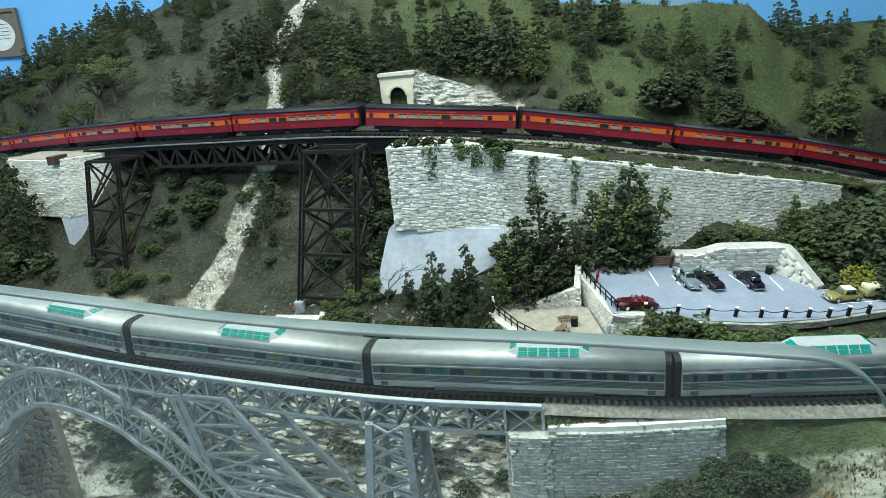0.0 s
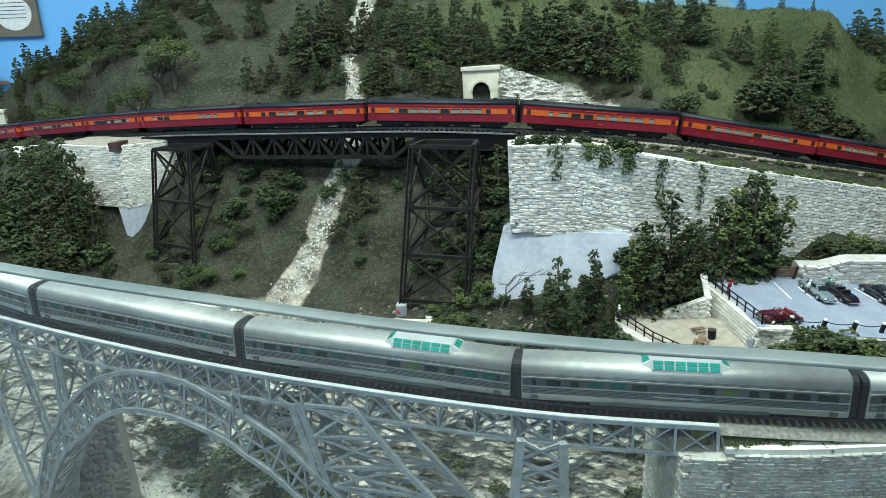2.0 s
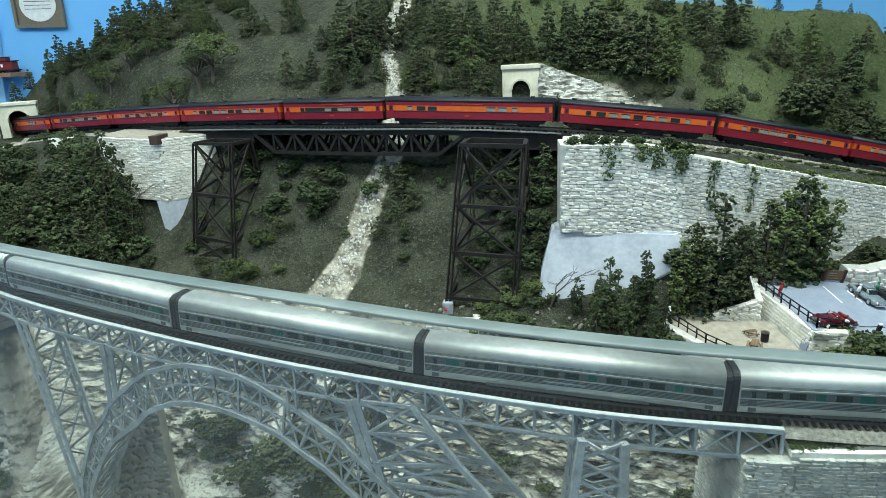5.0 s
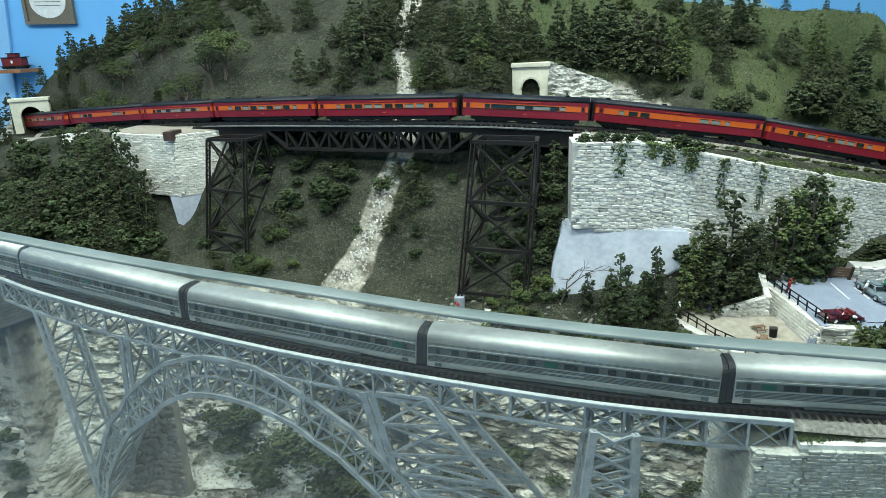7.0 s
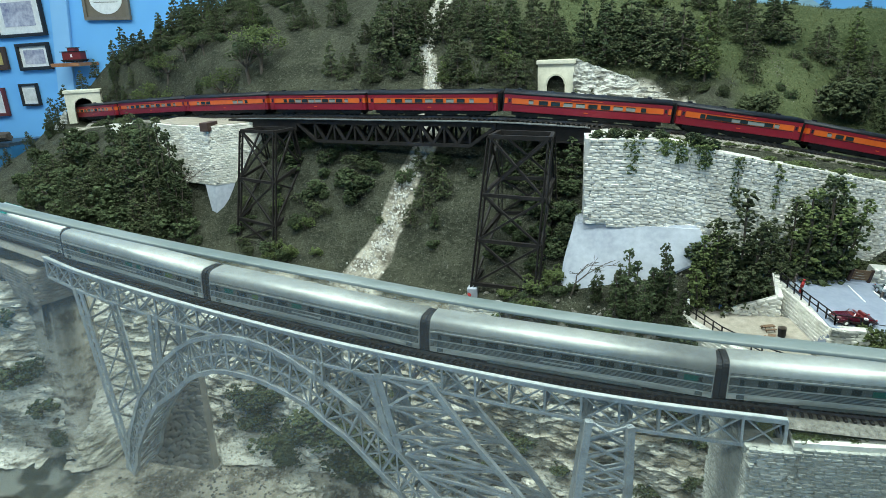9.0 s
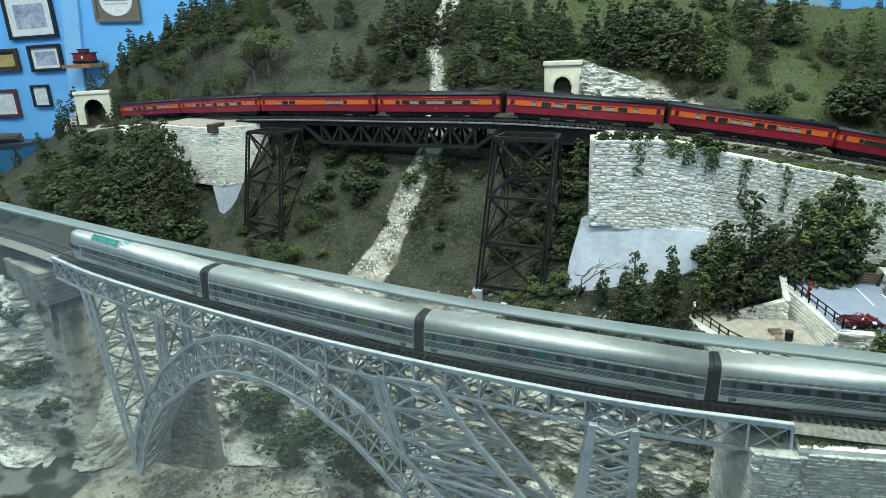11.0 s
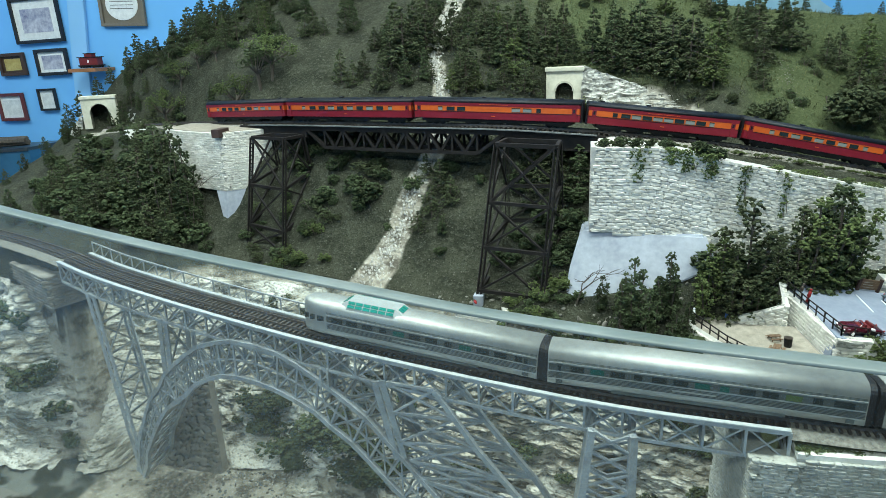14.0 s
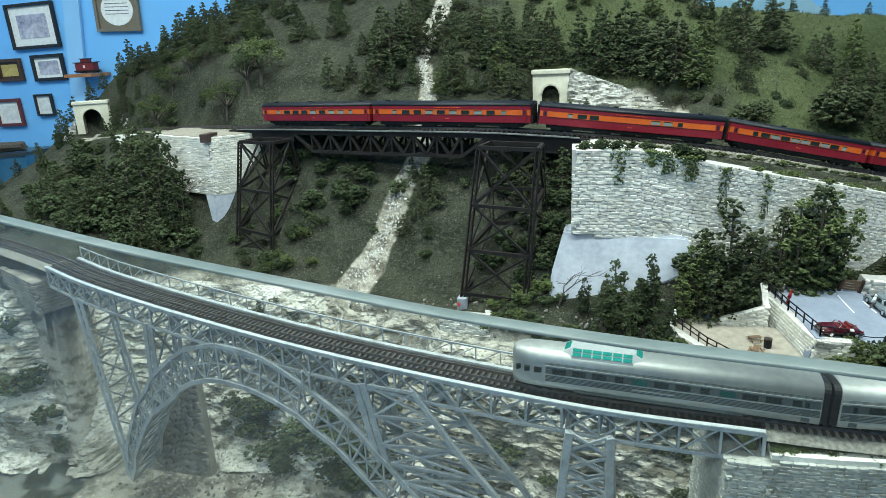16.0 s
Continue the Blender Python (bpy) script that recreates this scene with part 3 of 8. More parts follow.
def mural(name, label, x0, x1, z0, amp, seed, material):
    """Painted far hills on the wall behind the layout."""
    bm = bmesh.new()
    prev = None
    for k in range(61):
        x = x0 + (x1 - x0) * k / 60
        z = z0 + amp * noise.fractal(Vector((x * 2.2 + seed, seed, 0)), 1, 2, 4)
        z = 1.2 + (z - 1.2) * (0.55 + 0.45 * ease(0, 0.30, x - x0)) * (0.55 + 0.45 * ease(0, 0.35, x1 - x))
        row = (bm.verts.new((x, 2.318 - 0.0004 * seed, 1.2)), bm.verts.new((x, 2.318 - 0.0004 * seed, z)))
        if prev:
            bm.faces.new((prev[0], row[0], row[1], prev[1]))
        prev = row
    tagged(link(name, bm, material), label, "mural", kind="structure")


mural("backdrop_far", "hazy blue mountains painted on the wall", -1.50, 0.75, 1.54, 0.10, 1, surface("painted_haze", (0.22, 0.42, 0.58), (0.34, 0.52, 0.64), 4, 0.8, 0, 0, 0.001, 0))
mural("backdrop_near", "blue-green forested hills painted on the wall", -1.45, 0.65, 1.46, 0.08, 5, surface("painted_forest", (0.10, 0.20, 0.20), (0.24, 0.36, 0.36), 9, 0.8, 0, 0, 0.001, 0))

# ---- glass barrier ----
def glass_material():
    """Clear acrylic with a thin film of dust."""
    m, t, b = nodes_of("dusty_acrylic")
    n, l = t.nodes, t.links
    clear = n.new("ShaderNodeBsdfTransparent")
    clear.inputs[0].default_value = (0.93, 0.97, 0.96, 1)
    dust = n.new("ShaderNodeBsdfDiffuse")
    dust.inputs[0].default_value = (0.80, 0.84, 0.82, 1)
    gloss = n.new("ShaderNodeBsdfGlossy")
    gloss.inputs["Roughness"].default_value = 0.03
    co = n.new("ShaderNodeTexCoord")
    tx = n.new("ShaderNodeTexNoise")
    tx.inputs["Scale"].default_value, tx.inputs["Detail"].default_value = 7, 3
    l.new(co.outputs["Object"], tx.inputs["Vector"])
    r = n.new("ShaderNodeMapRange")
    r.inputs[1].default_value, r.inputs[2].default_value, r.inputs[3].default_value, r.inputs[4].default_value = 0.3, 0.75, 0.008, 0.034
    l.new(tx.outputs["Fac"], r.inputs[0])
    xyz = n.new("ShaderNodeSeparateXYZ")
    l.new(co.outputs["Object"], xyz.inputs[0])
    west = n.new("ShaderNodeMapRange")
    west.inputs[1].default_value, west.inputs[2].default_value, west.inputs[3].default_value, west.inputs[4].default_value = 0.20, -0.60, 0.0, 0.085
    l.new(xyz.outputs[0], west.inputs[0])
    film = n.new("ShaderNodeMath")
    l.new(r.outputs[0], film.inputs[0])
    l.new(west.outputs[0], film.inputs[1])
    mix = n.new("ShaderNodeMixShader")
    l.new(film.outputs[0], mix.inputs[0])
    l.new(clear.outputs[0], mix.inputs[1])
    l.new(dust.outputs[0], mix.inputs[2])
    fr = n.new("ShaderNodeFresnel")
    fr.inputs[0].default_value = 1.3
    mix2 = n.new("ShaderNodeMixShader")
    l.new(fr.outputs[0], mix2.inputs[0])
    l.new(mix.outputs[0], mix2.inputs[1])
    l.new(gloss.outputs[0], mix2.inputs[2])
    l.new(mix2.outputs[0], n["Material Output"].inputs[0])
    return m


def barrier():
    t = thing("acrylic_barrier", Matrix(), "clear dusty acrylic barrier panel with a polished grey edge", "barrier")
    PANE = glass_material()
    EDGE = surface("frosted_acrylic_edge", (0.095, 0.125, 0.12), (0.17, 0.20, 0.195), 9, 0.42, 0.0, 0.05, 0.0005, 0, 3, 0.5)
    edge = Line([(-0.95, 0, 1.276), (-0.68, 0, 1.2435), (-0.43, 0, 1.216), (-0.19, 0, 1.197), (-0.06, 0, 1.188), (0.10, 0, 1.183), (0.25, 0, 1.184), (0.41, 0, 1.182)], 10)
    rim = [(p.x, p.z) for p in edge.v]
    cx, cz = rim[-1]
    for k in range(1, 9):
        a = math.pi / 2 * k / 8
        rim.append((cx + 0.06 * math.sin(a), cz - 0.075 + 0.075 * math.cos(a)))
    rim.append((cx + 0.062, 0.78))
    yy = lambda x: 0.70 - 0.15 * x
    bm = bmesh.new()
    vs = [bm.verts.new((x, yy(x) - 0.008, z)) for x, z in rim]
    lo = [bm.verts.new((x, yy(x) - 0.008, 0.78)) for x, z in rim[:-1]]
    for k in range(len(lo) - 1):
        bm.faces.new((lo[k], lo[k + 1], vs[k + 1], vs[k]))
    pane = part("pane", bm, PANE, t, "clear acrylic sheet with a thin film of dust")
    pane.visible_shadow = False
    bm = bmesh.new()
    prev = None
    for k, (x, z) in enumerate(rim):
        row = [bm.verts.new((x, yy(x) + dy, z + dz)) for dy, dz in ((-0.0185, -0.003), (-0.0185, -0.0006), (-0.0175, 0.0), (-0.001, 0.0), (0.0, -0.0006), (0.0, -0.003))]
        if prev:
            for j in range(5):
                bm.faces.new((prev[j], row[j], row[j + 1], prev[j + 1]))
        prev = row
    ob = part("polished_edge", bm, EDGE, t, "grey polished top edge of the sheet", True)
    ob.visible_shadow = False
    return t


barrier()
tagged(link("fascia", boxed(-3.0, 3.6, 0.575, 0.60, 0.25, 0.80), plain("fascia_board", (0.05, 0.07, 0.06), 0.7)), "dark green layout fascia board", "fascia", kind="structure")


# ---- track ----
def track(line, a, b, name, label, bed=True):
    t = thing(name, Matrix(), label, "track")
    if bed:
        bm = bmesh.new()
        prev = None
        n = int((b - a) / 0.012)
        for k in range(n + 1):
            m = line.frame_at(a + (b - a) * k / n)
            row = [bm.verts.new(m @ Vector((0, y, z))) for y, z in ((-0.026, -0.012), (-0.017, -0.0052), (0.017, -0.0052), (0.026, -0.012))]
            if prev:
                for j in range(3):
                    bm.faces.new((prev[j], row[j], row[j + 1], prev[j + 1]))
            prev = row
        part("ballast_bed", bm, BALLAST, t, "pale grey gravel bed")
    bm = bmesh.new()
    for k in range(int((b - a) / 0.0072)):
        box(bm, -0.0014, 0.0014, -0.015, 0.015, -0.0054, -0.0030, m=line.frame_at(a + k * 0.0072))
    tagged(part("sleeper", bm, TIE, t), kind="stuff")
    for s in (-1, 1):
        bm = bmesh.new()
        n = int((b - a) / 0.02)
        prev = None
        for k in range(n + 1):
            m = line.frame_at(a + (b - a) * k / n)
            row = [bm.verts.new(m @ Vector((0, s * 0.0082 + y, z))) for y, z in ((-0.0006, -0.0031), (-0.0005, -0.0001), (0.0005, -0.0001), (0.0006, -0.0031))]
            if prev:
                for j in range(4):
                    bm.faces.new((prev[j], row[j], row[(j + 1) % 4], prev[(j + 1) % 4]))
            prev = row
        bmesh.ops.recalc_face_normals(bm, faces=bm.faces[:])
        part("rail", bm, RAIL, t)
    return t


RED0, SIL0 = RED_LINE.near(-0.060) - RED_S, SILVER_LINE.near(0.034) - SILVER_S
track(RED_LINE, RED_LINE.near(-1.16), RED_LINE.near(-0.64), "upper_track_west", "railway track on gravel below the tunnel mouth")
track(RED_LINE, RED_LINE.near(-0.64), RED_LINE.near(0.03), "trestle_track", "dark railway track curving over the high trestle", False)
track(RED_LINE, RED_LINE.near(0.03), RED_LINE.near(1.6), "upper_track_east", "railway track on gravel above the stone wall")
track(SILVER_LINE, SILVER_LINE.near(-1.9), SILVER_LINE.near(DECK_A), "lower_track_west", "dark railway track on a gravel bed before the grey bridge")
track(SILVER_LINE, SILVER_LINE.near(DECK_A), SILVER_LINE.near(DECK_B), "bridge_track", "dark railway track laid on the grey deck bridge", False)
track(SILVER_LINE, SILVER_LINE.near(DECK_B), SILVER_LINE.near(1.9), "lower_track_east", "railway track on pale gravel beside the grassy slope")


# ---- stone walls ----
rng = random.Random(4)


def stone_mesh(k, material):
    r = random.Random(100 + k)
    bm = bmesh.new()
    bmesh.ops.create_cube(bm, size=1.0)
    bmesh.ops.bevel(bm, geom=bm.edges[:], offset=0.16, segments=1, affect="EDGES")
    for v in bm.verts:
        v.co += Vector([r.uniform(-0.07, 0.07) for _ in range(3)])
    me = bpy.data.meshes.new("stone")
    bm.to_mesh(me)
    bm.free()
    me.materials.append(material)
    return me


STONES = [stone_mesh(k, STONE) for k in range(6)]
GREY_STONES = [stone_mesh(k, GREY_STONE) for k in range(6)]
BROWN_STONES = [stone_mesh(k, BROWN_STONE) for k in range(6)]


def courses(parent, place, length, top, bottom, course=0.0053, stone=0.0135, limit=300, kinds=STONES):
    """Courses of separate stones on a wall face. place(s) gives the pose at that length: x along, y out of the face is minus."""
    spots = []
    deep = max(top(length * k / 8) - bottom(length * k / 8) for k in range(9))
    for row in range(int(deep / course) + 1):
        s = -rng.uniform(0, stone)
        while s < length:
            w = stone * rng.uniform(0.65, 1.35)
            mid = s + w / 2
            if 0.002 < mid < length - 0.002 and top(mid) - (row + 1) * course >= bottom(mid) - 0.001:
                w2 = min(w, 2 * mid, 2 * (length - mid))
                slope = math.degrees(math.atan2(top(mid + 0.004) - top(mid - 0.004), 0.008))
                m = place(mid) @ pose(0, -rng.uniform(0.0002, 0.0010), top(mid) - (row + 0.5) * course, 0, -slope, 0)
                spots.append(m @ Matrix.Diagonal((w2 * 1.02, 0.006, course * rng.uniform(0.92, 1.03), 1)))
            s += w
    rng.shuffle(spots)
    for m in spots[:limit]:
        ob = new("stone", rng.choice(kinds))
        ob.parent = parent
        ob.matrix_local = m
    if len(spots) > limit:
        verts, faces = [], []
        for m in spots[limit:]:
            me = rng.choice(kinds)
            o = len(verts)
            verts += [m @ v.co for v in me.vertices]
            faces += [[o + i for i in p.vertices] for p in me.polygons]
        me = bpy.data.meshes.new("stonework")
        me.from_pydata(verts, [], faces)
        me.materials.append(kinds[0].materials[0])
        ob = new("stonework", me)
        ob.parent = parent
        tagged(ob, kind="stuff")


def along(pts):
    """Pose by length along a ground line of (x, y) points; z stays free."""
    p = [Vector((*q, 0)) for q in pts]
    cum = [0.0]
    for a, b in zip(p, p[1:]):
        cum.append(cum[-1] + (b - a).length)

    def place(s):
        for k in range(len(p) - 1):
            if s <= cum[k + 1] or k == len(p) - 2:
                d = p[k + 1] - p[k]
                c = p[k] + d.normalized() * (s - cum[k])
                return pose(c.x, c.y, 0, 0, 0, math.degrees(math.atan2(d.y, d.x)))
    return place, cum[-1]


def backing(parent, place, length, top, bottom, thick, name="core", material=None, step=0.02):
    bm = bmesh.new()
    prev = None
    n = max(2, int(length / step))
    for k in range(n + 1):
        s = length * k / n
        m = place(s)
        row = [bm.verts.new(m @ Vector((0, y, z))) for y, z in ((0, bottom(s)), (0, top(s)), (thick, top(s)), (thick, bottom(s)))]
        if prev:
            for j in range(4):
                bm.faces.new((prev[j], row[j], row[(j + 1) % 4], prev[(j + 1) % 4]))
        else:
            bm.faces.new(row[::-1])
        prev = row
    bm.faces.new(prev)
    bmesh.ops.recalc_face_normals(bm, faces=bm.faces[:])
    return part(name, bm, material or MORTAR, parent)


def stone_wall(name, label, pts, top, bottom, thick, limit=300, course=0.0053, stone=0.0135, cap=False, kinds=STONES):
    w = tagged(new(name), label, "wall", kind="structure")
    place, length = along(pts)
    backing(w, place, length, top, bottom, thick, "core", kinds[0].materials[0] if kinds is not STONES else MORTAR)
    courses(w, place, length, top, bottom, course, stone, limit, kinds)
    if cap:
        backing(w, place, length, lambda s: top(s) + 0.005, lambda s: top(s), thick, "coping", STONE)
    return w


# tall retaining wall under the upper track
front = [(0.022, 1.0), (0.10, 1.005), (0.17, 1.012), (0.27, 1.055), (0.37, 1.105), (0.49, 1.165), (0.60, 1.222), (0.66, 1.255)]
place_, len_ = along(front)


def red_top(s):
    x = place_(s).translation.x
    return lerp_table([(0.0, 1.290), (0.10, 1.289), (0.184, 1.270), (0.395, 1.216), (0.602, 1.163), (0.70, 1.134)], x)


def red_foot(s):
    x = place_(s).translation.x
    return lerp_table([(0.0, 1.182), (0.16, 1.165), (0.30, 1.07), (0.45, 1.07), (0.70, 1.06)], x)


stone_wall("wall_upper", "tall white dressed-stone retaining wall below the upper track", front, red_top, red_foot, 0.05, 300, 0.0044, 0.0112)
stone_wall("wall_upper_return", "end face of the tall white stone retaining wall", [(0.030, 1.17), (0.030, 1.012)], lambda s: 1.283, lambda s: 1.14, 0.02, 120)

# pale concrete footing below the wall
bm = bmesh.new()
for y0, y1, out in ((0.966, 1.03, -0.002),):
    outline = [(-0.004, 1.10), (-0.002, 1.13), (0.012, 1.183), (0.165, 1.178), (0.178, 1.15), (0.16, 1.132), (0.13, 1.118), (0.08, 1.105), (0.03, 1.092)]
    a_ = [bm.verts.new((x, 1.004 - (1.183 - z) * 0.42, z)) for x, z in outline]
    b_ = [bm.verts.new((x, 1.06, z)) for x, z in outline]
    n_ = len(outline)
    bm.faces.new(a_)
    bm.faces.new(b_[::-1])
    for k in range(n_):
        bm.faces.new((a_[k], b_[k], b_[(k + 1) % n_], a_[(k + 1) % n_]))
bmesh.ops.recalc_face_normals(bm, faces=bm.faces[:])
bmesh.ops.bevel(bm, geom=bm.edges[:], offset=0.003, segments=2, affect="EDGES")
tagged(link("concrete_footing", bm, CONCRETE), "pale blue-grey concrete footing below the tall stone wall", "footing", kind="structure")


def abutment():
    a = tagged(new("abutment"), "white stone bridge abutment at the left end of the trestle", "abutment", kind="structure")
    pts = [(-0.80, 1.268), (-0.735, 1.234), (-0.639, 1.203), (-0.568, 1.270)]
    place, length = along(pts)
    c1 = (Vector(pts[0]) - Vector(pts[1])).length + (Vector(pts[1]) - Vector(pts[2])).length
    top = lambda s: 1.284
    bot = lambda s: 1.178
    backing(a, place, length, top, bot, 0.03)
    courses(a, place, length, top, bot, 0.0041, 0.012, 290)
    bm = bmesh.new()
    ring = [(-0.80, 1.269), (-0.735, 1.235), (-0.639, 1.204), (-0.568, 1.271), (-0.60, 1.33), (-0.80, 1.35)]
    vs = [bm.verts.new((x, y, 1.285)) for x, y in ring]
    ws = [bm.verts.new((x, y, 1.277)) for x, y in ring]
    bm.faces.new(vs)
    for k in range(6):
        bm.faces.new((ws[k], ws[(k + 1) % 6], vs[(k + 1) % 6], vs[k]))
    part("top_slab", bm, SAND, a, "sandy top behind the stone face")
    # pointed pale concrete below
    bm = bmesh.new()
    tip = bm.verts.new((-0.637, 1.180, 1.098))
    u = [bm.verts.new(p) for p in ((-0.668, 1.210, 1.180), (-0.639, 1.200, 1.178), (-0.598, 1.238, 1.182), (-0.60, 1.30, 1.18))]
    for k in range(4):
        bm.faces.new((u[k], u[(k + 1) % 4], tip))
    bm.faces.new(u)
    bmesh.ops.recalc_face_normals(bm, faces=bm.faces[:])
    part("concrete_base", bm, CONCRETE, a, "pale concrete wedge under the stone")
    return a


abutment()


# ---- black trestle of the upper line ----
def lattice_leg(parent, p, q, w, material, name="leg"):
    """A built-up leg: two flats with lacing."""
    p, q = Vector(p), Vector(q)
    d = (q - p)
    side = d.cross(Vector((0, 1, 0))).normalized() * (w / 2)
    bm = bmesh.new()
    beam(bm, p + side, q + side, w * 0.22, w * 0.8)
    beam(bm, p - side, q - side, w * 0.22, w * 0.8)
    n = max(3, int(d.length / (w * 1.3)))
    for k in range(n):
        a, b = p + d * (k / n), p + d * ((k + 1) / n)
        s = 1 if k % 2 else -1
        beam(bm, a + side * s, b - side * s, w * 0.16)
    return part(name, bm, material, parent)


def trestle_tower(name, top, foot, mid, label):
    """top, foot: front-left, front-right, back-left, back-right corners."""
    t = thing(name, Matrix(), label, "bridge tower")
    T, B = [Vector(v) for v in top], [Vector(v) for v in foot]
    for a, b in zip(T, B):
        lattice_leg(t, a, b, 0.0052, BLACK_STEEL)
        bm = boxed(b.x - 0.007, b.x + 0.007, b.y - 0.007, b.y + 0.007, b.z - 0.02, b.z + 0.001, bevel=0.002)
        part("pedestal", bm, CONCRETE, t, "small pale concrete pedestal")
    levels = [0.0, *mid, 0.97]
    for i, j in ((0, 1), (2, 3), (0, 2), (1, 3)):
        for u, v in zip(levels, levels[1:]):
            a0, a1 = T[i].lerp(B[i], u), T[i].lerp(B[i], v)
            b0, b1 = T[j].lerp(B[j], u), T[j].lerp(B[j], v)
            bar("strut", a1, b1, 0.0045, BLACK_STEEL, t)
            bar("brace", a0, b1, 0.0028, BLACK_STEEL, t)
            bar("brace", b0, a1, 0.0028, BLACK_STEEL, t)
        bar("strut", T[i], T[j], 0.005, BLACK_STEEL, t)
    return t


trestle_tower("trestle_tower", [(-0.565, 1.185, 1.278), (-0.492, 1.165, 1.278), (-0.548, 1.225, 1.278), (-0.478, 1.205, 1.278)],
              [(-0.575, 1.146, 1.088), (-0.494, 1.121, 1.080), (-0.552, 1.262, 1.13), (-0.470, 1.232, 1.125)], [0.42, 0.78], "tall black steel trestle tower on pale footings")
trestle_tower("trestle_tower", [(-0.105, 1.035, 1.288), (-0.022, 1.012, 1.288), (-0.098, 1.080, 1.288), (-0.022, 1.058, 1.288)],
              [(-0.124, 0.985, 1.088), (-0.036, 0.975, 1.085), (-0.102, 1.095, 1.110), (-0.020, 1.085, 1.12)], [0.38, 0.68], "tall black steel trestle tower beside the stone wall")


def girder(name, x0, x1, depth, label):
    g = thing(name, Matrix(), label, "girder")
    a, b = RED_LINE.near(x0), RED_LINE.near(x1)
    for s in (-1, 1):
        bm = bmesh.new()
        n = 1
        for k in range(n):
            m, m2 = RED_LINE.frame_at(a + (b - a) * k / n), RED_LINE.frame_at(a + (b - a) * (k + 1) / n)
            beam(bm, m @ Vector((0, s * 0.021, -0.008 - depth / 2)), m2 @ Vector((0, s * 0.021, -0.008 - depth / 2)), 0.003, depth)
        part("web", bm, BLACK_STEEL, g)
        for z in (-0.008, -0.008 - depth):
            bm = bmesh.new()
            for k in range(n):
                m, m2 = RED_LINE.frame_at(a + (b - a) * k / n), RED_LINE.frame_at(a + (b - a) * (k + 1) / n)
                beam(bm, m @ Vector((0, s * 0.021, z)), m2 @ Vector((0, s * 0.021, z)), 0.007, 0.002)
            part("flange", bm, BLACK_STEEL, g)
    bm = bmesh.new()
    for k in range(1):
        m, m2 = RED_LINE.frame_at(a), RED_LINE.frame_at(b)
        beam(bm, m @ Vector((0, 0, -0.0066)), m2 @ Vector((0, 0, -0.0066)), 0.046, 0.0024)
    part("deck", bm, BLACK_STEEL, g)
    return g


girder("plate_girder", -0.640, -0.482, 0.017, "black steel plate girder span on the stone abutment")
girder("plate_girder", -0.118, 0.022, 0.020, "black steel plate girder span meeting the stone wall")
tagged(link("bearing_block", boxed(-0.650, -0.634, 1.192, 1.225, 1.276, 1.291, bevel=0.001), RUST), "rust-brown bearing block on the abutment", "bearing block")


def deck_truss():
    t = thing("deck_truss", Matrix(), "black steel deck truss spanning the ravine", "bridge truss")
    a, b = RED_LINE.near(-0.484), RED_LINE.near(-0.120)
    n = 9
    L = b - a
    for s in (-1, 1):
        up = [RED_LINE.frame_at(a + L * k / n) @ Vector((0, s * 0.021, -0.011)) for k in range(n + 1)]
        lo = [RED_LINE.frame_at(a + L * k / n) @ Vector((0, s * 0.021, -0.042)) for k in range(n + 1)]
        for k in range(n):
            bar("top_chord", up[k], up[k + 1], 0.005, BLACK_STEEL, t)
            if 0 < k < n - 1:
                bar("bottom_chord", lo[k], lo[k + 1], 0.005, BLACK_STEEL, t)
            m = (lo[k] + lo[k + 1]) / 2
            if 0 < k < n - 1:
                bar("diagonal", up[k], m, 0.0042, BLACK_STEEL, t)
                bar("diagonal", m, up[k + 1], 0.0042, BLACK_STEEL, t)
            if 0 < k < n:
                bar("post", up[k], lo[k], 0.0034, BLACK_STEEL, t)
        bar("end_diagonal", up[0], lo[1], 0.005, BLACK_STEEL, t)
        bar("end_diagonal", up[n], lo[n - 1], 0.005, BLACK_STEEL, t)
    for k in range(1, n):
        m = RED_LINE.frame_at(a + L * k / n)
        bar("cross_brace", m @ Vector((0, -0.021, -0.012)), m @ Vector((0, 0.021, -0.042)), 0.0026, BLACK_STEEL, t)
        bar("cross_brace", m @ Vector((0, 0.021, -0.012)), m @ Vector((0, -0.021, -0.042)), 0.0026, BLACK_STEEL, t)
    bm = bmesh.new()
    ribbon(bm, RED_LINE, a, b, -0.025, 0.025, -0.0084, -0.0060, 20)
    part("deck", bm, BLACK_STEEL, t)
    for s in (-1, 1):
        bm = bmesh.new()
        ribbon(bm, RED_LINE, a - 0.15, b + 0.13, s * 0.0235 - 0.003, s * 0.0235 + 0.003, -0.0058, -0.0042, 40)
        part("walkway", bm, DECK_GREY, t, "grey walkway edge beside the rails")
    return t


deck_truss()


# ---- grey arch bridge of the lower line ----
def silver_at(x):
    return SILVER_LINE.frame_at(SILVER_LINE.near(x))


def arch_point(x, z, off):
    m = silver_at(x)
    p = m.translation
    return Vector((p.x, p.y + off, z))


